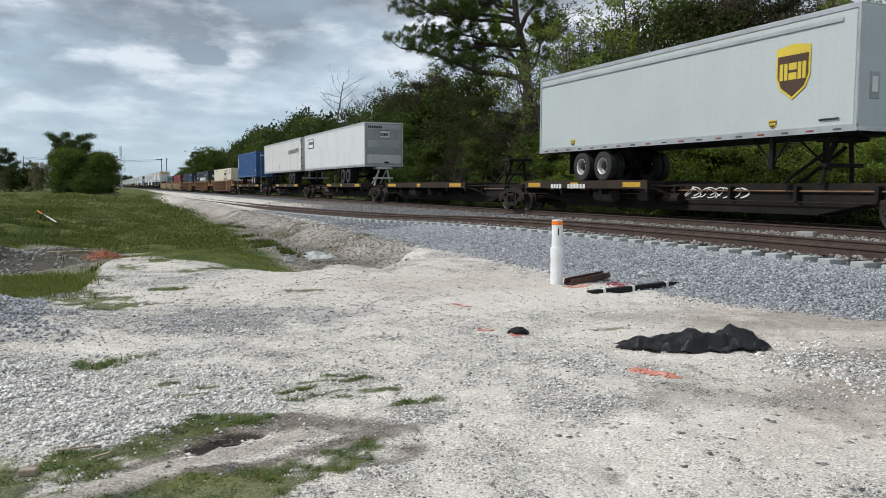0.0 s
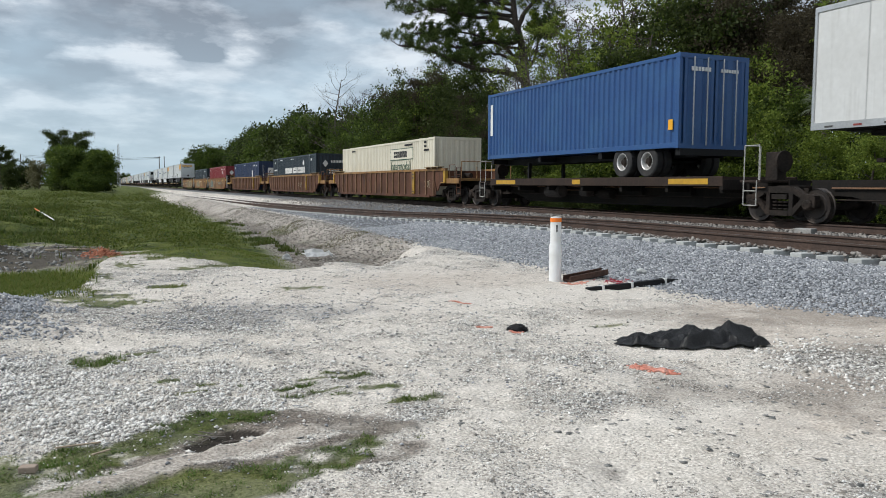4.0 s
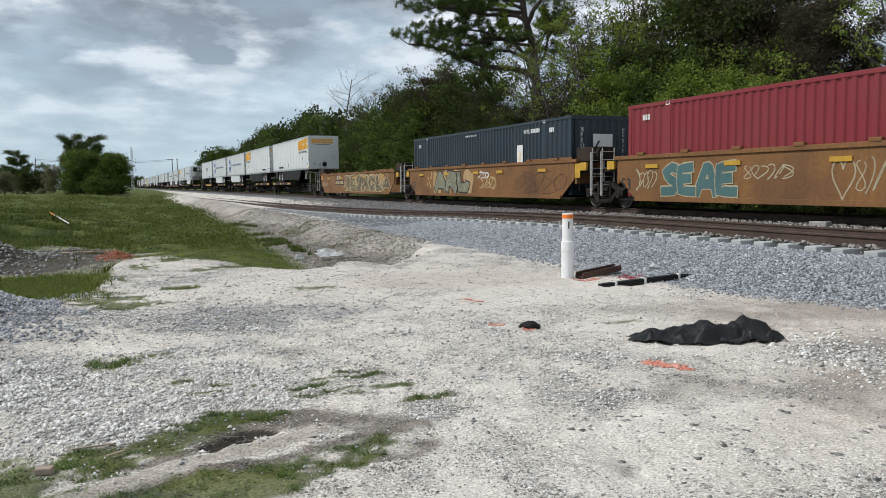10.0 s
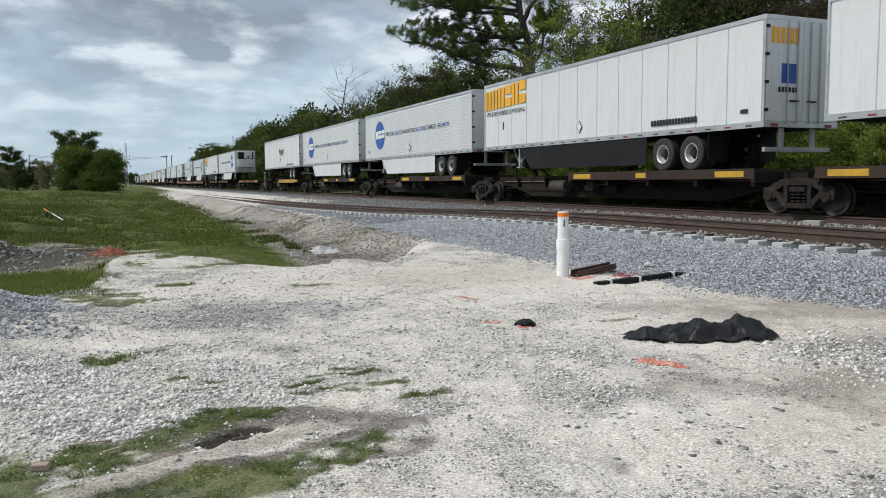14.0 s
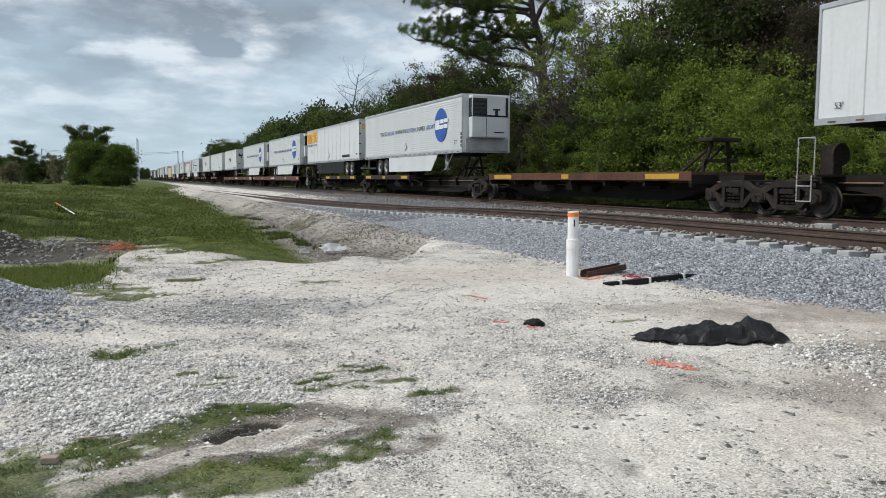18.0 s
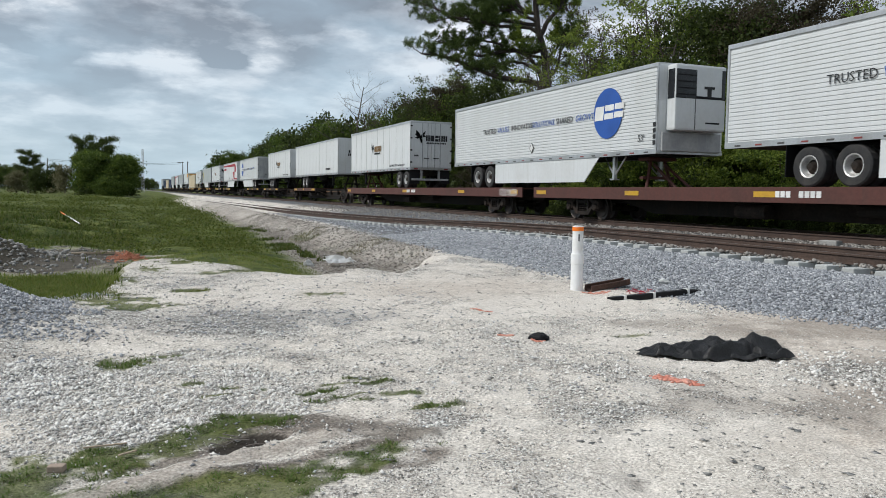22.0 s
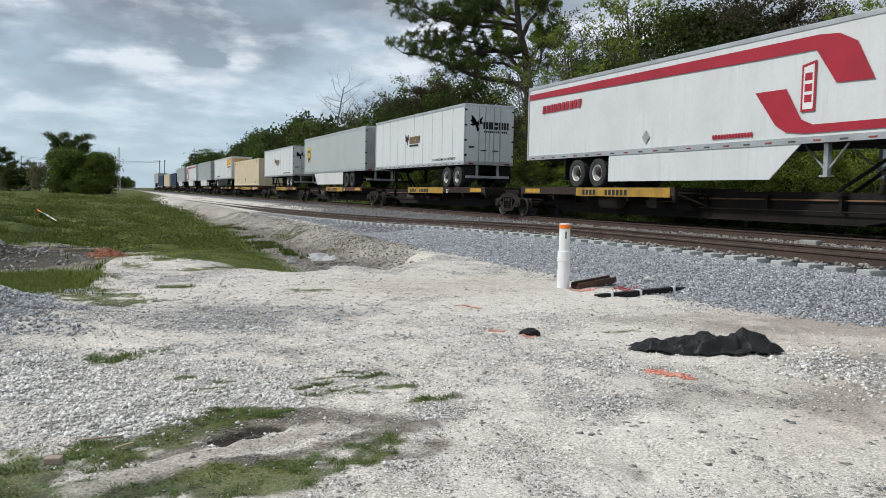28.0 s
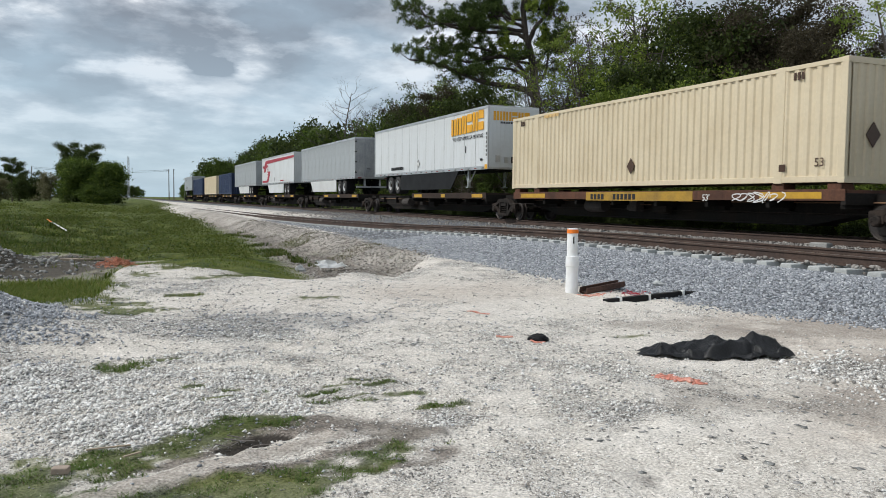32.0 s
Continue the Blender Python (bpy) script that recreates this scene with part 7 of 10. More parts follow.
def scrawl(w, mat, y0, y1, z0, z1, seed, strokes=7, width=0.05, x=-1.4645, name="graffiti", label="sprayed graffiti"):
    rng = random.Random(seed)
    for k in range(strokes):
        c = y0 + (y1 - y0) * (k + 0.5) / strokes
        half = (y1 - y0) / strokes * rng.uniform(0.45, 0.75)
        zm, hz = (z0 + z1) / 2, (z1 - z0) / 2
        p, q, r = rng.uniform(0, 6.28), rng.choice((1, 2, 1.5)), rng.uniform(0.6, 1.0)
        pts = [(c + half * math.sin(t * 0.42 * q + p), zm + hz * r * math.cos(t * 0.42 + p * 0.7)) for t in range(15)]
        bm = bmesh.new()
        ribbon(bm, pts, width, x - 0.0006 * k)
        bmesh.ops.recalc_face_normals(bm, faces=bm.faces)
        bmesh.ops.solidify(bm, geom=bm.faces[:], thickness=0.002)
        part(name, bm, mat, w, label)


def heart(w, mat, y, z, wide, tall):
    """A heart sprayed in one thin line, its tail running on below."""
    pts = []
    for k in range(27):
        t = -0.5 + k * 0.262
        pts.append((y - wide / 2 * math.sin(t) ** 3 * (1.05 if t < 3 else 0.95), z + tall * (13 * math.cos(t) - 5 * math.cos(2 * t) - 2 * math.cos(3 * t) - math.cos(4 * t)) / 16))
    bm = bmesh.new()
    ribbon(bm, pts, 0.034, -1.4650)
    bmesh.ops.recalc_face_normals(bm, faces=bm.faces)
    bmesh.ops.solidify(bm, geom=bm.faces[:], thickness=0.002)
    part("graffiti", bm, mat, w, "sprayed heart outline")


def fills(w, mat, y0, y1, z0, z1, seed, n, x=-1.4625, label="filled graffiti letters"):
    rng = random.Random(seed)
    for k in range(n):
        a, b = y0 + (y1 - y0) * (k + 0.06) / n, y0 + (y1 - y0) * (k + 0.96) / n
        c, m = (a + b) / 2, (z0 + z1) / 2
        pts = []
        for j in range(14):
            t = 2 * math.pi * j / 14
            rr = 1 + rng.uniform(-0.22, 0.16)
            u, v = math.cos(t), math.sin(t)
            s = max(abs(u), abs(v)) ** 0.7
            pts.append((c + (b - a) / 2 * u / s * rr, min(z1, max(z0, m + (z1 - z0) / 2 * v / s * rr))))
        part("graffiti_fill", prism(bmesh.new(), pts, x - 0.0012, x), mat, w, label)


# fat sprayed letters: the strokes of each, in a box one wide and one high
STROKES = {
    "S": (((0.9, 0.85), (0.5, 0.97), (0.15, 0.78), (0.4, 0.55), (0.8, 0.38), (0.7, 0.1), (0.1, 0.08)),),
    "R": (((0.15, 0.0), (0.2, 0.95)), ((0.2, 0.92), (0.75, 0.85), (0.8, 0.6), (0.25, 0.48)), ((0.45, 0.5), (0.95, 0.0))),
    "O": (((0.5, 0.95), (0.15, 0.7), (0.12, 0.3), (0.45, 0.05), (0.85, 0.25), (0.88, 0.7), (0.5, 0.95)),),
    "A": (((0.05, 0.0), (0.45, 0.97), (0.6, 0.9), (0.95, 0.0)), ((0.2, 0.35), (0.8, 0.35))),
    "L": (((0.3, 1.0), (0.25, 0.1), (0.9, 0.1), (0.95, 0.35)),),
    "E": (((0.9, 0.95), (0.25, 0.9), (0.2, 0.1), (0.95, 0.08)), ((0.25, 0.52), (0.75, 0.55))),
}


def fat_letters(w, rim, face, y0, y1, z0, z1, marks, wide, x, seed, veins=None):
    """Overlapping bubble letters: a rim, a face on it, and thin lines over that."""
    rng = random.Random(seed)
    cell = (y0 - y1) / len(marks)

    for i, mark in enumerate(marks):
        left, size = y0 - i * cell, cell * rng.uniform(1.0, 1.15)
        tilt = rng.uniform(-0.12, 0.12)
        lines = []
        for line in STROKES[mark]:
            soft_line = []
            for (a, b), (c, d) in zip(line, line[1:]):
                soft_line += [(a + (c - a) * k / 3, b + (d - b) * k / 3) for k in range(3)]
            soft_line.append(line[-1])
            lines.append([(left - (a + tilt * b) * size, z0 + wide / 2 + b * (z1 - z0 - wide)) for a, b in soft_line])
        for name, mat, width, dx in (("graffiti_rim", rim, wide * 1.30, 0.0), ("graffiti_letter", face, wide, 0.0080)):
            for k, pts in enumerate(lines):
                bm = bmesh.new()
                grow = (width - wide * 0.55) / 2
                (ya_, za_), (yb_, zb_) = pts[0], pts[1]
                (yc_, zc_), (yd_, zd_) = pts[-2], pts[-1]
                la, lb = math.hypot(ya_ - yb_, za_ - zb_), math.hypot(yd_ - yc_, zd_ - zc_)
                ends = [(ya_ + (ya_ - yb_) / la * grow, za_ + (za_ - zb_) / la * grow)] + pts + [(yd_ + (yd_ - yc_) / lb * grow, zd_ + (zd_ - zc_) / lb * grow)]
                ribbon(bm, ends, width, x - dx - 0.0026 * k - 0.0160 * (i % 2))
                bmesh.ops.recalc_face_normals(bm, faces=bm.faces)
                part(name, bm, mat, w, "sprayed bubble letters")
        if veins:
            for k in range(5):
                bm = bmesh.new()
                py, pz = rng.choice(rng.choice(lines))
                ribbon(bm, [(py + 0.10 * math.cos(j * 0.8) * rng.uniform(0.7, 1.2), pz + 0.10 * math.sin(j * 0.8)) for j in range(8)], 0.022, x - 0.0320 - 0.0003 * k)
                part("graffiti_line", bm, veins, w, "thin sprayed lines")


wa, wb, wc = WAGONS[3.4], WAGONS[22.9], WAGONS[42.5]
fat_letters(wa, M["pale_paint"], M["teal_paint"], 16.0, 12.9, 0.40, 1.46, "SEAE", 0.26, -1.4625, 2)
scrawl(wa, M["pale_paint"], 17.2, 16.2, 0.60, 1.30, 3, 5, 0.03)
scrawl(wa, M["pale_paint"], 12.6, 11.0, 0.85, 1.35, 31, 6, 0.028)
heart(wa, M["pale_paint"], 9.55, 0.95, 0.62, 0.52)
scrawl(wa, M["pale_paint"], 9.2, 8.5, 0.55, 1.40, 4, 3, 0.026)
heart(wa, M["pale_paint"], 4.25, 0.98, 0.85, 0.60)
scrawl(wa, M["pale_paint"], 3.7, 2.9, 0.48, 1.58, 5, 3, 0.026, -1.4665)
plate(wa, "number_board", M["dark_mark"], [(8.0, 0.86), (8.0, 1.20), (5.5, 1.20), (5.5, 0.86)], -1.4615, "dark board with pale bars", 0.002)
glyphs(wa, "number_bar", M["pale_paint"], 7.85, 6.95, (0.93, 0.93), (1.13, 1.13), 4, 3, -1.4640, 0.5)
glyphs(wa, "number_bar", M["pale_paint"], 6.70, 5.65, (0.93, 0.93), (1.13, 1.13), 6, 5, -1.4640, 0.5)
words(wa, "53", M["black_mark"], -1.4635, 18.0, 0.62, 0.55)
fills(wb, M["beige_paint"], 14.9, 9.9, 0.36, 1.57, 6, 4, -1.4615, "beige sprayed ground")
fat_letters(wb, M["black_mark"], M["olive_paint"], 14.5, 10.5, 0.40, 1.55, "ARL", 0.42, -1.4632, 7, M["pale_paint"])
for yy, zz in ((15.1, 1.2), (15.3, 0.95), (15.5, 1.15), (15.2, 0.75), (15.6, 0.85), (15.0, 1.4)):
    disc(wb, "graffiti_dot", M["beige_paint"], -1.4625, yy, zz, 0.09, 0.11, "", 10, 0.0, 0.002)
scrawl(wb, M["brown_mark"], 5.8, 1.9, 0.45, 1.35, 9, 5, 0.022)
scrawl(wb, M["white_mark"], 9.4, 8.3, 1.05, 1.45, 10, 4, 0.03)
scrawl(wb, M["beige_paint"], 9.2, 7.6, 0.60, 1.20, 11, 5, 0.06)
part("yellow_panel", one_box(-1.466, -1.458, 0.95, 1.30, 1.05, 1.55), M["yellow"], wb)
words(wb, "53", M["black_mark"], -1.4635, 17.9, 0.62, 0.55)
fills(wc, M["beige_paint"], 12.2, 3.0, 0.36, 1.57, 12, 7, -1.4612, "beige sprayed ground")
fat_letters(wc, M["beige_pale"], M["umber_paint"], 12.0, 3.6, 0.38, 1.56, "RESROL", 0.40, -1.4632, 14, M["beige_pale"])
fat_letters(wc, M["beige_pale"], M["umber_paint"], 3.6, 2.2, 0.50, 1.30, "A", 0.26, -1.4632, 5)
scrawl(wc, M["beige_pale"], 12.2, 2.4, 0.42, 1.56, 15, 12, 0.03, -1.4960)
scrawl(wc, M["white_mark"], 14.2, 13.2, 1.25, 1.55, 15, 3, 0.03)
scrawl(wc, M["pale_paint"], 18.3, 16.9, 0.75, 1.1, 16, 6, 0.03)
plate(wc, "number_board", M["black_mark"], [(14.6, 0.86), (14.6, 1.20), (12.2, 1.20), (12.2, 0.86)], -1.4760, "black board with pale bars", 0.002)
glyphs(wc, "number_bar", M["beige_pale"], 14.45, 13.6, (0.93, 0.93), (1.13, 1.13), 4, 3, -1.4790, 0.5)
glyphs(wc, "number_bar", M["beige_pale"], 13.35, 12.35, (0.93, 0.93), (1.13, 1.13), 6, 5, -1.4790, 0.5)
for w in (wa, wb, wc):
    for yy in (3.6, 7.2, 9.6, 13.0, 16.4):
        part("yellow_mark", one_box(-1.502, -1.462, yy - 0.3, yy + 0.3, 1.30, 1.42), M["yellow"], w)
    for yy in (0.75, 18.6):
        part("yellow_panel", one_box(-1.470, -1.40, yy - 0.20, yy + 0.20, 1.30, 1.58), M["yellow"], w)
    part("side_plate", one_box(-1.463, -1.44, 1.5, 4.9, 1.70, 1.80, 0.01), M["tan"], w)
scrawl(WAGONS[-69.2], M["pale_paint"], 4.6, 3.9, 0.75, 1.15, 17, 4, 0.02, -1.466)
scrawl(WAGONS[-45.7], M["pale_paint"], 9.0, 7.8, 0.7, 1.1, 18, 4, 0.02, -1.466)
for key in (-69.2, -45.7, -22.1):
    w = WAGONS[key]
    part("number_post", one_box(-1.545, -1.47, 5.9, 6.15, 0.45, 1.60, 0.01), M["dull_yellow"], w, "yellow post with dark stencil")
    for z0 in (1.22, 1.40):
        part("stencil", one_box(-1.550, -1.543, 5.95, 6.10, z0, z0 + 0.10), M["dark_mark"], w)
    for k in range(2):
        part("hazard_stripe", prism(bmesh.new(), [(5.92 + k * 0.11, 0.50), (5.98 + k * 0.11, 0.50), (6.02 + k * 0.11, 0.60), (5.96 + k * 0.11, 0.60)], -1.550, -1.543), M["black_mark"], w)
    for yy in (3.4, 19.6):
        part("grab_box", one_box(-1.50, -1.46, yy - 0.2, yy + 0.2, 0.75, 1.05, 0.02), M["rust_side"], w)
words(WAGONS[382.4], "ALL PURPOSE SPINE CAR", M["black_mark"], -1.383, 8.75, 0.90, 0.215)
for key, a in ((345.4, 10.6), (363.2, 9.6), (398.9, 11.8), (325.7, 13.7)):
    bars("number_bar", WAGONS[key], M["black_mark"], -1.382, a, 0.90, [0.14] * 4 + [-0.4] + [0.14] * 6, 0.18, gap=0.4)
for key, a in ((363.2, 5.5), (382.4, 4.2), (398.9, 6.2), (345.4, 5.8), (135.95, 6.0), (65.2, 12.0)):
    k = min(WAGONS, key=lambda v: abs(v - key))
    words(WAGONS[k], "53'", M["white_mark"], -1.380, a, 0.88, 0.26)
scrawl(WAGONS[398.9], M["white_mark"], 5.0, 3.2, 0.84, 1.12, 19, 7, 0.03, -1.376)
scrawl(WAGONS[-159.0], M["white_mark"], 8.2, 5.6, 0.60, 1.0, 20, 8, 0.03, -0.386)
bars("number_bar", WAGONS[-159.0], M["white_mark"], -1.382, 14.4, 0.90, [0.13] * 4 + [-0.3] + [0.13] * 6, 0.16, gap=0.4)
scrawl(WAGONS[237.8], M["white_mark"], 2.6, 1.0, 0.80, 1.12, 21, 6, 0.03, -1.398)


# ---- loose stone, grass and the small things of the yard ----
def rock_shapes(rs, count, fine):
    """Angular lumps: knocked-about boxes, or eight-sided chips for the finest."""
    if fine:
        v = np.array(((1, 0, 0), (-1, 0, 0), (0, 1, 0), (0, -1, 0), (0, 0, 1), (0, 0, -1)), dtype=float)
        f = np.array([(a, b, c) if (a + b + c) % 2 else (a, c, b) for a in (0, 1) for b in (2, 3) for c in (4, 5)])
        return [v * rs.uniform(0.65, 1.25, size=(6, 1)) + rs.uniform(-0.3, 0.3, size=(6, 3)) for _ in range(count)], f
    v = np.array([(x, y, z) for x in (-1, 1) for y in (-1, 1) for z in (-1, 1)], dtype=float) * 0.72
    q = ((0, 1, 3, 2), (4, 6, 7, 5), (0, 4, 5, 1), (2, 3, 7, 6), (0, 2, 6, 4), (1, 5, 7, 3))
    f = np.array([t for a, b, c, d in q for t in ((a, b, c), (a, c, d))])
    return [v * rs.uniform(0.6, 1.25, size=(8, 1)) + rs.uniform(-0.28, 0.28, size=(8, 3)) for _ in range(count)], f


def scatter(name, label, rs, xy, sizes, mat, flat_=0.7, sink=0.25, fine=False, tilt=0.5):
    """Stones at the given places, joined into one sheet of loose stuff."""
    shapes, f = rock_shapes(rs, 24, fine)
    n = len(xy)
    base = np.stack(shapes)[rs.randint(0, 24, n)]
    a = rs.uniform(0, 2 * np.pi, n)
    sc = np.stack([rs.uniform(0.8, 1.3, n), rs.uniform(0.65, 1.0, n), rs.uniform(0.5, 0.9, n) * flat_ / 0.7], -1) * sizes[:, None]
    v = base * sc[:, None, :]
    tip = rs.uniform(-tilt, tilt, n)
    vy, vz = v[:, :, 1] * np.cos(tip)[:, None] - v[:, :, 2] * np.sin(tip)[:, None], v[:, :, 1] * np.sin(tip)[:, None] + v[:, :, 2] * np.cos(tip)[:, None]
    vx = v[:, :, 0] * np.cos(a)[:, None] - vy * np.sin(a)[:, None]
    vy = v[:, :, 0] * np.sin(a)[:, None] + vy * np.cos(a)[:, None]
    z = height(xy[:, 0], xy[:, 1]) + sizes * (0.55 - sink)
    out = np.stack([vx + xy[:, 0, None], vy + xy[:, 1, None], vz + z[:, None]], -1).reshape(-1, 3)
    faces = (f[None] + (np.arange(n) * base.shape[1])[:, None, None]).reshape(-1, 3)
    return tagged(soup(name, out, faces, mat), label, "stones", kind="stuff")


BALLAST = island("grey_ballast_stone", ((0.15, 0.159, 0.175), (0.28, 0.296, 0.318), (0.43, 0.446, 0.47), (0.21, 0.223, 0.242), (0.60, 0.612, 0.63)))
OLD_BALLAST = island("dusty_old_ballast", ((0.12, 0.108, 0.098), (0.22, 0.202, 0.184), (0.32, 0.30, 0.275), (0.17, 0.154, 0.139)))
RUBBLE = island("bank_rubble", ((0.10, 0.088, 0.075), (0.22, 0.20, 0.175), (0.34, 0.315, 0.28), (0.14, 0.12, 0.10), (0.46, 0.44, 0.41)))
SHELL = island("white_shell_rock", ((0.62, 0.59, 0.54), (0.86, 0.84, 0.80), (0.30, 0.285, 0.26), (0.92, 0.91, 0.88), (0.46, 0.43, 0.39), (0.84, 0.82, 0.78), (0.20, 0.19, 0.175), (0.90, 0.88, 0.84)))
YARD_GREY = island("pale_grey_stone", ((0.20, 0.205, 0.215), (0.30, 0.31, 0.325), (0.42, 0.43, 0.45), (0.55, 0.56, 0.57), (0.26, 0.27, 0.28)))
DARK_STONE = island("flat_grey_stone", ((0.17, 0.17, 0.16), (0.24, 0.24, 0.225), (0.32, 0.31, 0.295)))


def build_stones():
    rs = np.random.RandomState(5)

    def pick(n, x0, x1, y0, y1, bias=1.0):
        u = rs.uniform(0, 1, n) ** bias
        return np.stack([rs.uniform(x0, x1, n), y0 + (y1 - y0) * u], -1)
    xy = np.concatenate([pick(62000, 7.0, 10.7, 5, 24, 1.4), pick(6000, 7.0, 10.6, 24, 48)])
    toe = np.interp(xy[:, 1], (-20, 5.5, 8, 17, 24, 35, 60), (8.7, 8.7, 7.7, 7.4, 7.5, 8.2, 8.4)) + rs.normal(0, 0.16, len(xy))
    cx = bed(xy[:, 1])[0]
    keep = (xy[:, 0] > toe) & (xy[:, 0] < cx - 1.34 + 0.22 * rs.uniform(0, 1, len(xy)) ** 2)
    scatter("ballast", "fresh grey crushed-stone ballast beside the siding", rs, xy[keep], rs.uniform(0.009, 0.0235, keep.sum()) * np.interp(xy[keep][:, 1], (6, 20), (1.0, 1.3)), BALLAST, 0.8)
    xy = np.concatenate([pick(5000, 11.0, 15.9, 6, 26, 1.2), pick(2600, 10.0, 15.9, 26, 60), pick(3000, 17.9, 20.9, 7, 40)])
    cx = bed(xy[:, 1])[0]
    keep = (np.abs(xy[:, 0] - cx + 0.7525) > 0.09) & (np.abs(xy[:, 0] - cx - 0.7525) > 0.09)
    s = scatter("old_ballast", "dusty old ballast between the tracks", rs, xy[keep], rs.uniform(0.022, 0.050, keep.sum()), OLD_BALLAST, 0.8)
    # rubble on the bank of the ditch
    xy = pick(16000, 4.2, 8.6, 15, 46, 1.3)
    keep = rs.uniform(size=len(xy)) < off_pad(xy[:, 0], xy[:, 1]) * 0.8 * np.clip(1 - 1.2 * cover(xy[:, 0], xy[:, 1])[0], 0, 1)
    scatter("bank_rubble", "grey rubble and clods on the ditch bank", rs, xy[keep], rs.uniform(0.010, 0.045, keep.sum()), RUBBLE, 0.6, 0.35, True)
    xy = pick(2600, -3.6, 0.6, 15.5, 24)
    c_ = cover(xy[:, 0], xy[:, 1])
    keep = rs.uniform(size=len(xy)) < np.clip(c_[1] * 1.3 - 0.5, 0, 1) * (1 - c_[0]) * np.clip(0.35 - 0.4 * (xy[:, 0] + 1.0), 0.1, 1)
    scatter("soil_clods", "dark clods and stones on the bare soil", rs, xy[keep], rs.uniform(0.015, 0.055, keep.sum()), DARK_STONE, 0.7, 0.3)
    # stones tipped on the ties by the rail
    xy = pick(600, 10.90, 11.12, 5, 30)
    xy[:, 0] += bed(xy[:, 1])[0] - 11.95
    z = 0
    scatter("tie_stones", "loose stones lying along the near rail", rs, xy, rs.uniform(0.025, 0.045, len(xy)), OLD_BALLAST, 0.8, -2.2)
    # yard: white shell rock, mostly small with a few large, denser in drifts
    xy = np.concatenate([pick(110000, -1.0, 7.5, 2.4, 8.5, 1.3), pick(36000, -0.9, 1.2, 4.6, 7.6), pick(36000, -2.0, 8.0, 8.5, 18.5)])
    g, so, ta, gr = cover(xy[:, 0], xy[:, 1])
    lay = coarse(xy[:, 0], xy[:, 1])
    ramp = stroke(xy[:, 0], xy[:, 1], *RAMP)
    keep = (rs.uniform(size=len(xy)) < np.clip(0.10 + 1.1 * lay, 0, 1) * np.clip(1 - 1.1 * g, 0.03, 1) * np.clip(1 - 0.95 * so, 0.05, 1) * np.clip(1 - 1.6 * ramp, 0.01, 1)) & (xy[:, 1] < pad_edge(xy[:, 0]) + 0.6) & (xy[:, 0] < 8.5)
    xy, lay = xy[keep], lay[keep]
    sizes = np.clip(0.0031 * (1 - rs.uniform(0, 1, len(xy))) ** -0.42, 0, 0.0155) * (0.8 + 0.5 * lay) * np.interp(xy[:, 1], (3, 4.4, 5.5, 7, 16), (0.78, 0.85, 1.15, 1.1, 1.5))
    large = rs.uniform(size=len(xy)) < 0.045 * (0.3 + lay) * smooth(3.6, 5.2, xy[:, 1])
    sizes = np.where(large, rs.uniform(0.011, 0.021, len(xy)), sizes)
    scatter("shell_rock", "loose white crushed shell rock on the yard", rs, xy, sizes, SHELL, 0.7, 0.25, True)
    # grey stones mixed in, and the heap
    xy = pick(46000, -3.0, 4.5, 4.0, 14.5)
    gr = cover(xy[:, 0], xy[:, 1])[3]
    keep = rs.uniform(size=len(xy)) < gr * 0.8 + 0.03
    scatter("grey_stones", "grey crushed stone mixed into the yard and its heap", rs, xy[keep], rs.uniform(0.006, 0.020, keep.sum()) * np.interp(xy[keep][:, 1], (4, 13), (0.9, 1.3)), YARD_GREY, 0.6, 0.3, True)
    xy = np.stack([rs.normal(-1.5, 0.75, 13000), rs.normal(10.4, 1.7, 13000)], -1)
    n_ = rough_noise(xy[:, 0], xy[:, 1], 0.5, 21, 4)
    xy = xy[(blob(xy[:, 0], xy[:, 1], -1.5, 10.6, .85, 2.3) + 0.9 * n_ > 0.22) & (xy[:, 0] > -3.2)]
    scatter("stone_heap", "heap of grey crushed stone at the yard's edge", rs, xy, rs.uniform(0.010, 0.026, len(xy)), BALLAST, 0.8, 0.25, True)
    xy = np.concatenate([pick(100, 2.4, 5.0, 2.5, 4.2), pick(150, 0.5, 7.5, 3.6, 11)])
    scatter("flat_stones", "flat dark grey stones pressed into the yard", rs, xy, rs.uniform(0.012, 0.036, len(xy)), DARK_STONE, 0.07, 0.52, tilt=0.05)
    xy = pick(11000, -1.0, 8.0, 2.4, 13.0, 1.25)
    xy = xy[rs.uniform(size=len(xy)) < 0.5 + 2.0 * rough_noise(xy[:, 0], xy[:, 1], 0.6, 43)]
    scatter("dark_chips", "small dark chips strewn over the yard", rs, xy, rs.uniform(0.004, 0.013, len(xy)) * np.interp(xy[:, 1], (3, 13), (0.9, 1.6)), DARK_STONE, 0.35, 0.3, True, 0.25)
    # coarse lumps behind the tarpaulin
    u = rs.uniform(0, 1, 520)
    xy = np.stack([5.4 + 1.2 * u ** 3 + rs.normal(0, 0.26, 520), 4.0 + 1.6 * u + rs.normal(0, 0.15, 520)], -1)
    scatter("coarse_rock", "coarse pale rock pushed into a low ridge", rs, xy, rs.uniform(0.006, 0.019, len(xy)), SHELL, 0.7, 0.3)


build_stones()


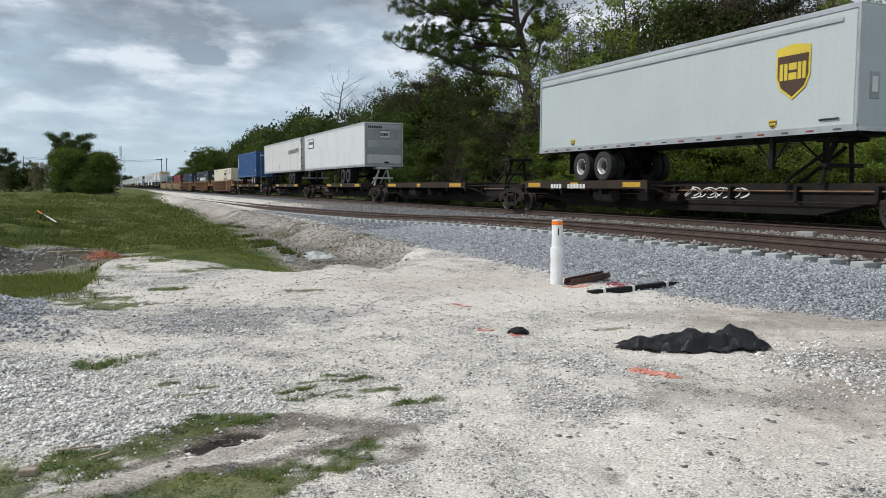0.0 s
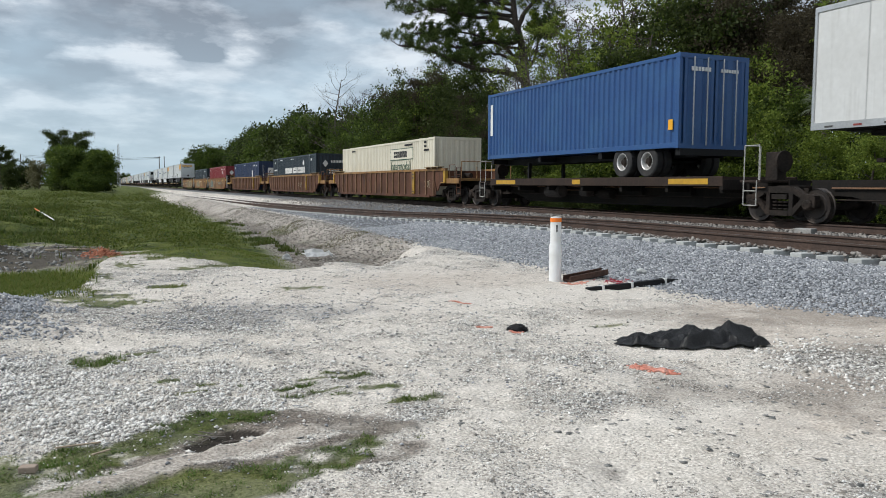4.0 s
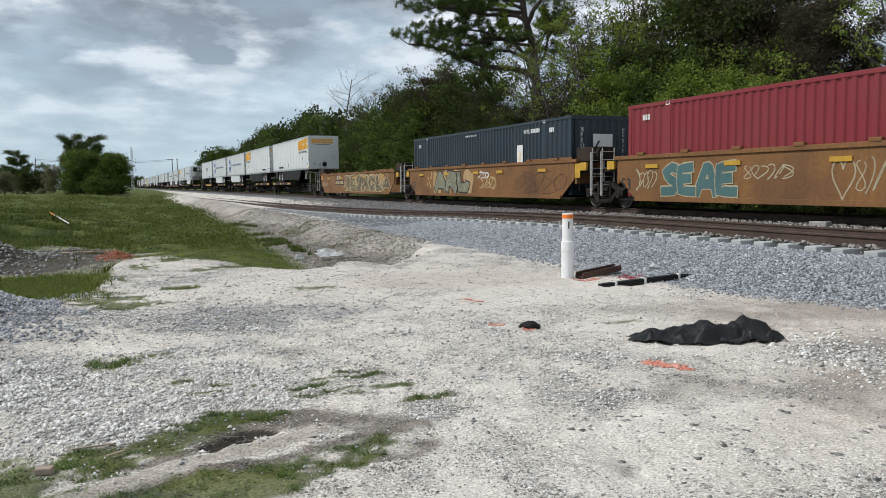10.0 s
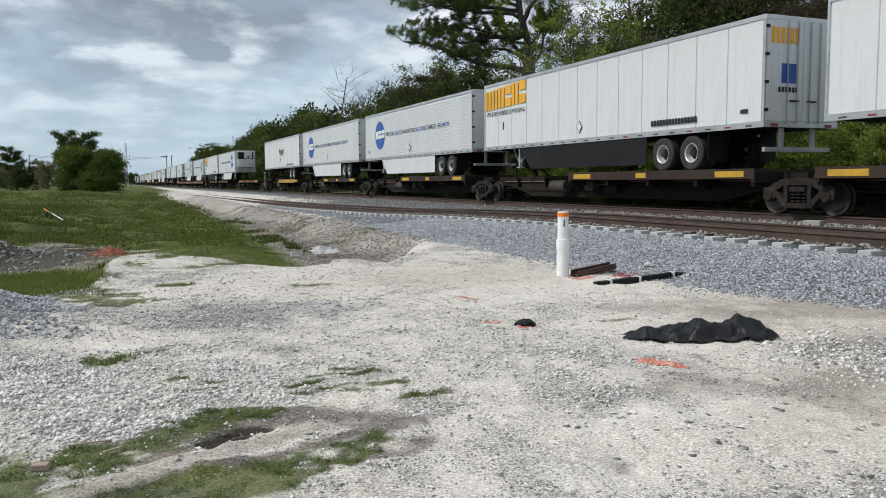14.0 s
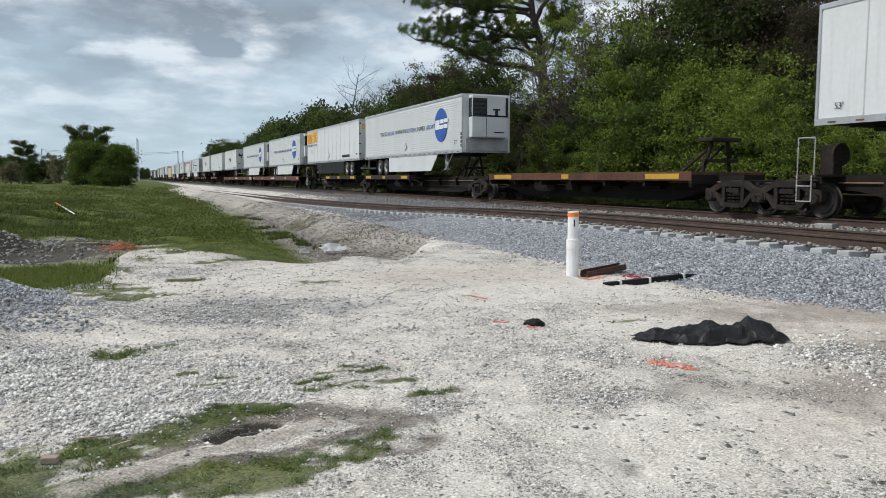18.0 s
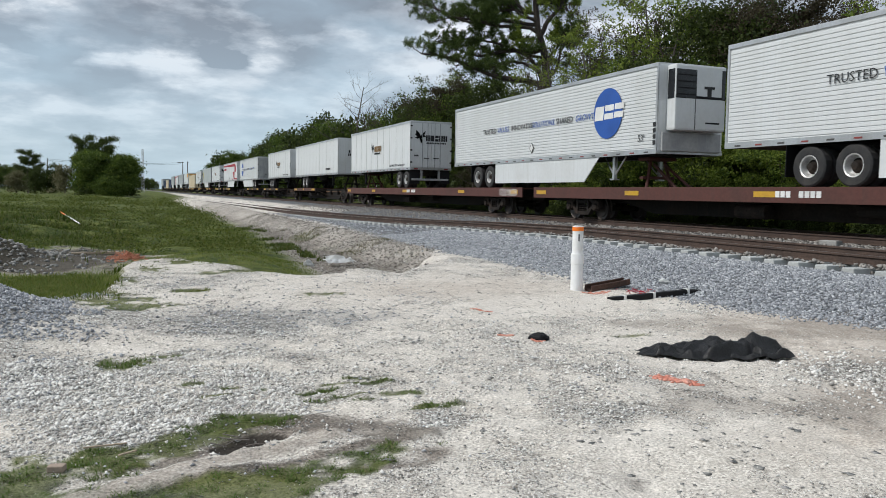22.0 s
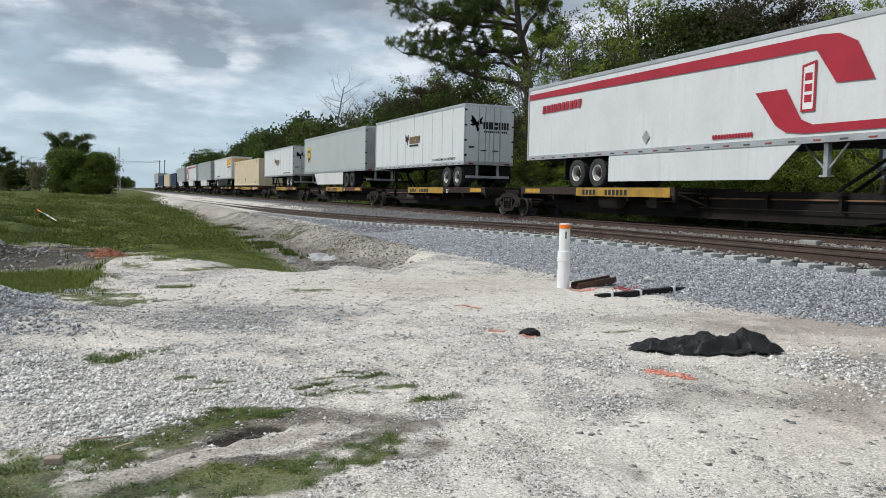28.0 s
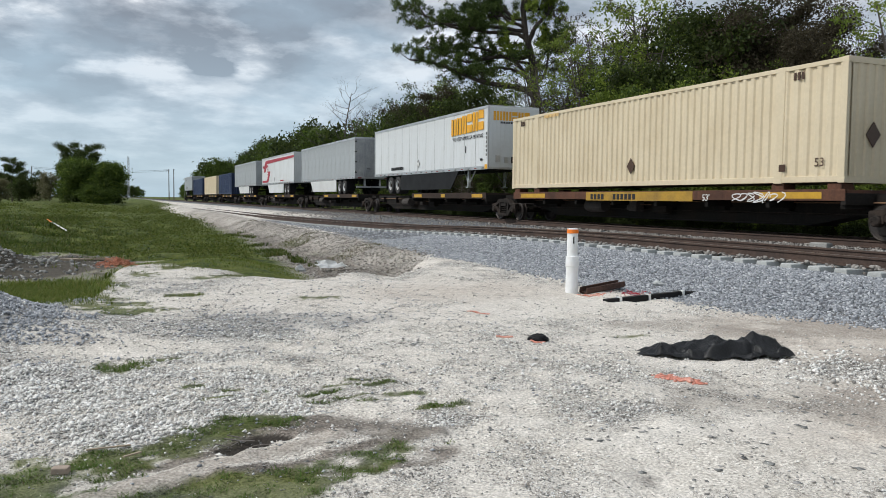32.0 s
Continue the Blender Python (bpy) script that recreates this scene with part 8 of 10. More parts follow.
def blades(name, label, rs, xy, tall, lean, mat, wide=0.006):
    n = len(xy)
    z = height(xy[:, 0], xy[:, 1])
    a = rs.uniform(0, 2 * np.pi, n)
    h = tall * rs.uniform(0.5, 1.25, n)
    w = np.stack([np.cos(a), np.sin(a), 0 * a], -1) * (wide * h / 0.1 + 0.002)[:, None]
    d = np.stack([np.cos(a + 1.7), np.sin(a + 1.7), 0 * a], -1) * (h * lean * rs.uniform(0.2, 1.3, n))[:, None]
    p = np.stack([xy[:, 0], xy[:, 1], z - 0.01], -1)
    up = np.array((0, 0, 1.0))
    mid = p + d * 0.35 + up * (h * 0.6)[:, None]
    tip = p + d + up * h[:, None]
    v = np.stack([p - w, p + w, mid + w * 0.6, tip, mid - w * 0.6], 1).reshape(-1, 3)
    k = np.arange(n)[:, None] * 5
    f = np.concatenate([k + np.array([[0, 1, 2]]), k + np.array([[0, 2, 4]]), k + np.array([[4, 2, 3]])])
    return tagged(soup(name, v, f, mat), label, "grass", kind="stuff")


TURF = leafy("grass_blades", ((0.055, 0.105, 0.018), (0.085, 0.155, 0.026), (0.12, 0.17, 0.04), (0.16, 0.15, 0.075), (0.10, 0.175, 0.03), (0.13, 0.20, 0.045)))
WEED = leafy("field_weeds", ((0.046, 0.074, 0.014), (0.080, 0.112, 0.020), (0.12, 0.145, 0.028), (0.15, 0.155, 0.045)))
FIELD = leafy("field_grass_blades", ((0.060, 0.100, 0.014), (0.105, 0.150, 0.022), (0.150, 0.185, 0.032), (0.185, 0.175, 0.058)))

RANK = leafy("rank_grass_blades", ((0.034, 0.060, 0.010), (0.060, 0.094, 0.016), (0.090, 0.118, 0.022), (0.115, 0.115, 0.040)))
DRY = leafy("dry_grass_blades", ((0.075, 0.078, 0.030), (0.115, 0.110, 0.050), (0.16, 0.145, 0.080), (0.060, 0.075, 0.020)))


def build_grass():
    rs = np.random.RandomState(8)
    xy = np.stack([rs.uniform(-1.6, 5.6, 110000), rs.uniform(3.3, 12.0, 110000)], -1)
    xy = np.concatenate([xy, np.stack([rs.uniform(-1.0, 2.3, 60000), rs.uniform(3.6, 6.2, 60000)], -1)])
    g = cover(xy[:, 0], xy[:, 1])[0]
    keep = rs.uniform(size=len(xy)) < np.clip(g * 1.7 - 0.15, 0, 1)
    xy = xy[keep]
    blades("yard_grass", "thin green grass creeping over the yard", rs, xy, 0.021 * np.clip(0.9 + 2.2 * rough_noise(xy[:, 0], xy[:, 1], 0.12, 81), 0.4, 2.0) + 0.05 * blob(xy[:, 0], xy[:, 1], 0.03, 7.2, .2, .2), 1.7, TURF, 0.006)
    # the lush hollow behind the heap, the field, and its weeds
    xy = np.stack([rs.uniform(-2.8, 0.0, 52000), rs.uniform(11.4, 16.4, 52000)], -1)
    keep = rs.uniform(size=len(xy)) < cover(xy[:, 0], xy[:, 1])[0] * 1.2 * blob(xy[:, 0], xy[:, 1], -1.2, 13.6, 0.75, 1.9)
    xy = xy[keep]
    blades("tall_grass", "lush tall green grass in a hollow", rs, xy, 0.085, 1.0, FIELD, 0.006)
    u = rs.uniform(0, 1, 190000)
    xy = np.stack([rs.uniform(-9, 7.5, 190000) * (0.5 + 0.5 * u), 12 + 52 * u ** 1.7], -1)
    xy = np.concatenate([xy, np.stack([rs.uniform(3.2, 8.6, 40000), 13.5 + 28 * rs.uniform(0, 1, 40000) ** 1.4], -1)])
    g = cover(xy[:, 0], xy[:, 1])[0]
    clump = np.clip(0.45 + 2.6 * rough_noise(xy[:, 0], xy[:, 1], 1.1, 61, 4), 0.05, 1)
    xy = xy[rs.uniform(size=len(xy)) < g * clump]
    lush = np.clip(0.55 + 2.2 * rough_noise(xy[:, 0], xy[:, 1], 2.6, 63) + 0.5 * smooth(2.5, -2, xy[:, 0]), 0.25, 1.9)
    rank = rough_noise(xy[:, 0], xy[:, 1], 4.5, 64, 4) + 0.10 * smooth(1.5, -3, xy[:, 0]) - 0.12 * smooth(-1.0, 2.5, xy[:, 0]) * smooth(40, 20, xy[:, 1]) > 0.02
    thick = 0.008 * np.interp(xy[:, 1], (12, 60), (0.8, 2.2))
    blades("field_grass", "short bright green grass in the field and ditch", rs, xy[~rank], (0.06 * lush)[~rank], 1.3, FIELD, thick[~rank])
    blades("rank_grass", "taller dark green grass in patches over the field", rs, xy[rank], (0.15 * lush)[rank], 1.0, RANK, thick[rank])
    # weeds along the toe of the bank, and dry tufts on it
    y = 16.5 + 34 * rs.uniform(0, 1, 15000) ** 1.4
    xy = np.stack([np.interp(y, (14, 16.5, 20, 25, 30, 43, 62), (3.5, 4.0, 4.5, 4.9, 5.2, 5.8, 6.2)) + rs.normal(0, 0.24, len(y)), y], -1)
    xy = xy[rough_noise(xy[:, 0], xy[:, 1], 1.3, 66) > 0.12 + 0.14 * smooth(25, 18, xy[:, 1])]
    blades("ditch_weeds", "dark weeds along the foot of the bank", rs, xy, 0.13, 1.0, RANK, 0.010)
    y = 18 + 30 * rs.uniform(0, 1, 16000) ** 1.2
    xy = np.stack([np.interp(y, (13, 21, 43, 62), (5.6, 5.6, 5.9, 6.4)) + rs.uniform(0.2, 1.9, len(y)), y], -1)
    xy = xy[rough_noise(xy[:, 0], xy[:, 1], 1.6, 68) + 0.16 * blob(xy[:, 0], xy[:, 1], 6.4, 29, 0.5, 3.0) > 0.19]
    blades("dry_tufts", "dry olive tufts on the bank", rs, xy, 0.06, 1.5, DRY, 0.010)
    n = 1900
    u = rs.uniform(0, 1, n)
    xy = np.stack([3.2 + 0.05 * u * 90 - rs.uniform(0, 1, n) ** 1.3 * (6 + 22 * u), 20 + 105 * u ** 1.5], -1)
    xy = xy[(rs.uniform(size=n) < cover(xy[:, 0], xy[:, 1])[0]) & (rs.uniform(size=n) < 0.5 + 2.5 * rough_noise(xy[:, 0], xy[:, 1], 4.0, 67))]
    c = np.concatenate([xy, (height(xy[:, 0], xy[:, 1]) + 0.05)[:, None]], 1)
    grow = rs.uniform(0.5, 1.3, len(c)) * np.interp(c[:, 1], (20, 125), (0.17, 0.46))
    per = 46
    c, grow = np.repeat(c, per, 0), np.repeat(grow, per)
    off = rs.normal(size=c.shape) * grow[:, None] * np.array((1.3, 1.3, 0.6))
    off[:, 2] = np.abs(off[:, 2])
    c = c + off
    a = rs.normal(size=c.shape); a /= np.linalg.norm(a, axis=1)[:, None]
    b = np.cross(a, rs.normal(size=c.shape)); b /= np.linalg.norm(b, axis=1)[:, None]
    s = (grow * 0.22)[:, None]
    v = np.stack([c - a * s, c - b * s * 0.5, c + a * s, c + b * s * 0.5], 1).reshape(-1, 3)
    tagged(soup("weeds", v, np.arange(len(v)).reshape(-1, 4), WEED), "low leafy weeds in tussocks over the field", "weeds", kind="stuff")


build_grass()


def build_post():
    x, y = 6.67, 10.64
    t = tagged(new("marker_post"), "white plastic pipe marker with orange top band", "marker post")
    t.location = (x, y, float(height(x, y)) - 0.02)
    part("lower_pipe", lathe(bmesh.new(), [(-0.2, 0.098), (0.54, 0.098), (0.545, 0.092)], "Z", 28), M["pvc"], t)
    part("upper_pipe", lathe(bmesh.new(), [(0.53, 0.086), (1.0, 0.086)], "Z", 28), M["pvc"], t)
    part("coupling", lathe(bmesh.new(), [(0.44, 0.099), (0.445, 0.104), (0.60, 0.104), (0.605, 0.088)], "Z", 28), M["pvc"], t)
    part("orange_band", lathe(bmesh.new(), [(0.965, 0.088), (0.965, 0.091), (1.025, 0.091), (1.025, 0.088)], "Z", 28), M["orange"], t, "orange reflective band")
    part("cap", lathe(bmesh.new(), [(1.02, 0.087), (1.04, 0.086), (1.045, 0.05)], "Z", 28), M["pvc"], t, "white pipe cap")
    a = math.radians(-12)
    d = box(bmesh.new(), -0.010, 0.010, -0.003, 0.003, -0.055, 0.055)
    ob = part("sticker", d, M["black_mark"], t, "small dark sticker")
    ob.matrix_basis = Matrix.Translation((0.0865 * math.sin(-0.35), -0.0865 * math.cos(0.35), 0.86)) @ Matrix.Rotation(-0.35, 4, "Z")


def build_tarp():
    """A crumpled sheet of black ground fabric."""
    bm = bmesh.new()
    nx, ny = 140, 56
    cx, cy, turn = 5.22, 5.80, math.radians(-22)
    # the crest along the back, then creases: from, to, height, half width
    crest_x = (-.74, -.62, -.54, -.38, -.155, -.10, -.03, .07, .23, .32, .38, .47, .62, .70, .76)
    crest_z = (.02, .035, .055, .075, .095, .125, .17, .155, .14, .16, .19, .16, .135, .11, .05)
    creases = ((-.60, -.14, -.55, .06, .085, .05), (-.52, -.16, -.20, -.12, .06, .06), (-.12, -.17, .28, -.03, .105, .07), (.10, -.19, .34, -.20, .06, .06), (.28, -.03, .40, -.19, .085, .04),
               (.36, -.20, .52, -.20, .085, .07), (.52, -.20, .66, -.10, .095, .07), (.66, -.10, .69, .08, .105, .07), (.37, .10, .30, -.05, .10, .06), (-.03, .10, -.14, -.12, .07, .07))
    rng = random.Random(12)
    folds = []
    for _ in range(18):
        fa, fb, turned, ln = rng.uniform(-.65, .62), rng.uniform(-.24, .22), rng.gauss(0.35, 0.5), rng.uniform(0.14, 0.42)
        folds.append((fa, fb, fa + ln * math.cos(turned), fb + ln * math.sin(turned), rng.uniform(0.014, 0.034), rng.uniform(0.030, 0.056)))
    grid = []
    for i in range(nx + 1):
        u = i / nx
        row = []
        wide = 0.16 + 0.36 * min(1.0, u * 2.2) ** 0.8 - 0.20 * max(0.0, u - 0.8) / 0.2
        for j in range(ny + 1):
            v = j / ny - 0.5
            lx = -0.74 + 1.45 * u + 0.06 * noise.noise((u * 5, v * 4, 3))
            ly = v * wide * (1.08 + 0.30 * noise.noise((u * 9, v, 5))) + 0.05 + 0.03 * noise.noise((u * 6, v * 3, 7))
            back = 0.12 + 0.03 * noise.noise((lx * 3, 0.0, 1.0))
            reach = 0.15 if ly > back else 0.26 - 0.09 * max(0.0, min(1.0, (lx - 0.3) / 0.12))
            z = float(np.interp(lx, crest_x, crest_z)) * max(0.0, 1 - abs(ly - back) / reach) ** 0.85
            ridge = 0.0
            px, py = lx + 0.03 * noise.noise((lx * 6, ly * 6, 2.0)), ly + 0.03 * noise.noise((lx * 6, ly * 6, 9.0))
            for ax, ay, bx, by, h, w in creases:
                t = min(1.0, max(0.0, ((px - ax) * (bx - ax) + (py - ay) * (by - ay)) / ((bx - ax) ** 2 + (by - ay) ** 2)))
                d = math.hypot(px - ax - t * (bx - ax), py - ay - t * (by - ay))
                q = max(0.0, 1 - d / (1.35 * w))
                ridge = max(ridge, h * q * q * (3 - 2 * q) + 0.010 * noise.noise((lx * 10, ly * 10, h * 90)))
            lean_ = lx + 0.35 * ly + 0.05 * noise.noise((lx * 4, ly * 4, 6.0))
            fold = 0.0
            for fa, fb, fc, fd, fh, fw in folds:
                t = min(1.0, max(0.0, ((px - fa) * (fc - fa) + (py - fb) * (fd - fb)) / ((fc - fa) ** 2 + (fd - fb) ** 2)))
                d = math.hypot(px - fa - t * (fc - fa), py - fb - t * (fd - fb))
                fold = max(fold, fh * max(0.0, 1 - d / fw) ** 0.8 * (0.35 + 0.65 * math.sin(math.pi * min(1, max(0, t)))))
            z = max(z * 0.86, ridge) + 0.22 * ridge * min(1.0, z / 0.06) + 1.1 * fold + 0.012 * abs(noise.noise((lean_ * 3.6, ly * 0.9, 4.0))) + 0.022 * abs(noise.noise((lean_ * 13, ly * 5, 8.0)))
            edge = min(1.0, (0.5 - abs(v)) * 7 + 0.2) * min(1.0, u * 12 + 0.2, (1 - u) * 10 + 0.2)
            x = cx + lx * math.cos(turn) - ly * math.sin(turn)
            y = cy + lx * math.sin(turn) + ly * math.cos(turn)
            row.append(bm.verts.new((x, y, float(height(x, y)) + 0.014 + max(0.0, z) * edge)))
        grid.append(row)
    for i in range(nx):
        for j in range(ny):
            bm.faces.new((grid[i][j], grid[i + 1][j], grid[i + 1][j + 1], grid[i][j + 1])).smooth = True
    bmesh.ops.solidify(bm, geom=bm.faces[:], thickness=-0.008)
    ob = part("tarpaulin", bm, M["cloth"])
    tagged(ob, "crumpled black fabric sheet lying on the gravel", "tarpaulin")


def build_clutter():
    z = lambda x, y: float(height(x, y))
    # rusty trough at the foot of the ballast
    bm = bmesh.new()
    prism(bm, [(-0.075, 0.10), (-0.085, 0.02), (-0.06, 0.0), (0.06, 0.0), (0.085, 0.02), (0.075, 0.10), (0.055, 0.10), (0.062, 0.03), (-0.062, 0.03), (-0.055, 0.10)], -0.46, 0.46)
    ob = part("steel_channel", bm, M["rusty"])
    ob.matrix_basis = pose(7.26, 10.65, z(7.26, 10.65) + 0.01, 6, -4, 15)
    tagged(ob, "short rusty brown steel channel on the gravel", "steel channel")
    # fallen dark post with pale bands
    t = tagged(new("fallen_post"), "fallen black pointed post with pale bands", "post")
    t.matrix_basis = pose(7.36, 9.56, z(7.2, 9.5) + 0.05, 0, -2.0, 4.5)
    bm = bmesh.new()
    box(bm, -0.86, 0.55, -0.045, 0.045, -0.045, 0.045, 0.012)
    part("shaft", bm, M["black_part"], t)
    bm = bmesh.new()
    rod(bm, (0.55, 0, 0), (0.92, 0, 0.01), 0.060, 8, 0.006)
    part("point", bm, M["black_part"], t)
    for x in (-0.60, -0.05, 0.62):
        part("band", one_box(x - 0.02, x + 0.02, -0.054, 0.054, -0.054, 0.054), M["white_mark"], t, "pale band")
    # red netting scraps
    bm = bmesh.new()
    rng = random.Random(3)
    for k in range(26):
        a = Vector((7.45 + rng.uniform(-.28, .28), 10.15 + rng.uniform(-.25, .2), 0))
        b = a + Vector((rng.uniform(-.12, .12), rng.uniform(-.1, .1), 0))
        a.z, b.z = z(a.x, a.y) + rng.uniform(.0, .04), z(b.x, b.y) + rng.uniform(.0, .05)
        rod(bm, a, b, 0.005, 5)
    tagged(part("netting", bm, M["red_mark"]), "tangled scrap of red plastic netting", "netting")
    # rubber lump
    bm = bmesh.new()
    bmesh.ops.create_icosphere(bm, subdivisions=3, radius=1.0)
    for v in bm.verts:
        k = 1 + 0.35 * noise.noise(v.co * 2.2)
        v.co = Vector((v.co.x * 0.115 * k, v.co.y * 0.08 * k, max(-0.01, v.co.z * 0.068 * k)))
    ob = part("rubber_lump", bm, M["black_part"])
    ob.location = (4.05, 7.15, z(4.05, 7.15) + 0.02)
    tagged(ob, "small black lump of rubber on the gravel", "rubber lump")
    # spray marks: loose stones with paint on them
    rs = np.random.RandomState(14)
    for nm, x0, y0, x1, y1, n, w in (("long", 4.12, 5.27, 4.27, 4.94, 260, 0.05), ("thin", 3.72, 7.45, 3.86, 7.35, 60, 0.012), ("spot", 3.97, 7.12, 4.0, 7.05, 60, 0.05), ("ring", 4.2, 9.2, 4.35, 9.0, 50, 0.03), ("post", 6.65, 10.35, 7.0, 10.3, 150, 0.08)):
        u = rs.uniform(0, 1, n)
        xy = np.stack([x0 + (x1 - x0) * u + rs.normal(0, w * 0.5, n), y0 + (y1 - y0) * u + rs.normal(0, w * 0.5, n)], -1)
        scatter("paint_mark", "orange survey paint sprayed over the stones", rs, xy, rs.uniform(0.010, 0.022, n), M["orange_mark"], 0.5, 0.3)
    # ditch: pale sheet and rock
    bm = bmesh.new()
    g = [[bm.verts.new((u * 0.13 - 0.45, v * 0.10 - 0.25, 0.06 + 0.13 * abs(noise.noise((u * 0.7, v * 0.9, 2.0))) + 0.02 * ((u + v) % 2))) for v in range(6)] for u in range(8)]
    for u in range(7):
        for v in range(5):
            if (u, v) not in ((0, 4), (6, 0), (0, 3), (6, 4)):
                bm.faces.new((g[u][v], g[u + 1][v], g[u + 1][v + 1], g[u][v + 1]))
    bmesh.ops.solidify(bm, geom=bm.faces[:], thickness=0.02)
    ob = part("scrap_sheet", bm, M["pvc"])
    ob.matrix_basis = pose(4.95, 19.0, z(4.95, 19.0) + 0.06, 13, 4, 20)
    tagged(ob, "crumpled white scrap sheet lying in the ditch", "scrap sheet")
    bm = bmesh.new()
    bmesh.ops.create_icosphere(bm, subdivisions=2, radius=0.12)
    for v in bm.verts:
        v.co *= 1 + 0.6 * noise.noise(v.co * 9)
    ob = part("boulder", bm, M["concrete"])
    ob.location = (4.25, 19.1, z(4.25, 19.1) + 0.05)
    tagged(ob, "grey rock at the head of the ditch", "rock")
    # orange netting heap
    bm = bmesh.new()
    for k in range(220):
        a = Vector((0.05 + rng.gauss(0, .20), 18.9 + rng.gauss(0, .3), 0))
        b = a + Vector((rng.uniform(-.13, .13), rng.uniform(-.15, .15), 0))
        hh = 0.24 * math.exp(-((a.x - .05) / .3) ** 2 - ((a.y - 18.9) / .4) ** 2)
        a.z, b.z = z(a.x, a.y) + rng.uniform(0, hh), z(b.x, b.y) + rng.uniform(0, hh)
        rod(bm, a, b, 0.008, 4)
    tagged(part("barrier_netting", bm, M["faded_net"]), "crumpled heap of orange barrier netting", "netting", kind="stuff")
    # survey stake in the grass
    t = tagged(new("survey_stake"), "leaning survey stake with orange and white ends", "stake")
    a, b = Vector((-3.0, 45.5, 0.25)), Vector((-1.75, 37.6, -0.02))
    part("shaft", rod(bmesh.new(), a.lerp(b, 0.3), b, 0.03, 6), M["white_mark"], t)
    part("painted_end", rod(bmesh.new(), a, a.lerp(b, 0.3), 0.032, 6), M["orange"], t, "orange painted end")
    t.location.z = max(z(-1.75, 37.6), z(-2.9, 45.0) - 0.2) + 0.12
    # boards by the dirt patch
    ob = part("board", one_box(-0.55, 0.55, -0.06, 0.06, 0.0, 0.05, 0.006), M["wood"])
    ob.matrix_basis = pose(-0.65, 21.6, z(-0.65, 21.6), 0, 0, 4)
    tagged(ob, "weathered board lying on bare soil", "board")
    for x, y, ln, tn in ((-0.10, 4.83, 0.24, 12), (0.02, 4.62, 0.12, 40)):
        ob = part("lath", one_box(-ln / 2, ln / 2, -0.008, 0.008, 0.0, 0.008, 0.002), M["wood"])
        ob.matrix_basis = pose(x, y, z(x, y) + 0.02, 0, 3, tn)
        tagged(ob, "thin pale wooden lath in the grass", "lath")
    ob = part("block", one_box(-0.042, 0.042, -0.028, 0.028, 0.0, 0.035, 0.006), M["brick_tan"])
    ob.matrix_basis = pose(-0.33, 4.50, z(-0.33, 4.50), 0, 0, -15)
    tagged(ob, "small weathered tan block in the grass", "block")
    # twigs over the hole
    for k in range(9):
        a = Vector((0.62 + rng.uniform(-.1, .12), 4.72 + rng.uniform(-.06, .1), 0))
        b = a + Vector((rng.uniform(-.16, .16), rng.uniform(-.06, .06), 0))
        a.z, b.z = z(a.x, a.y) + .02, z(b.x, b.y) + .03
        tagged(part("twig", rod(bmesh.new(), a, b, 0.0035, 5), M["dead_wood"]), "thin dry twig by the hole", "twig")
    # pale block on the main line's ballast
    ob = part("concrete_block", one_box(-0.12, 0.12, -0.22, 0.22, -0.05, 0.10, 0.03), M["old_block"])
    ob.matrix_basis = pose(15.15, 13.35, z(15.15, 13.35) + 0.02, 0, 0, 8)
    tagged(ob, "pale concrete block on the ballast between the tracks", "concrete block")
    # a pale stone on the slope
    bm = bmesh.new()
    bmesh.ops.create_icosphere(bm, subdivisions=2, radius=0.085)
    for v in bm.verts:
        v.co *= 1 + 0.5 * noise.noise(v.co * 11)
        v.co.z *= 0.6
    ob = part("pale_stone", bm, M["concrete"])
    ob.location = (8.28, 10.53, z(8.28, 10.53) + 0.05)
    tagged(ob, "pale lump of stone on the ballast slope", "stone")


build_post()
build_tarp()
build_clutter()


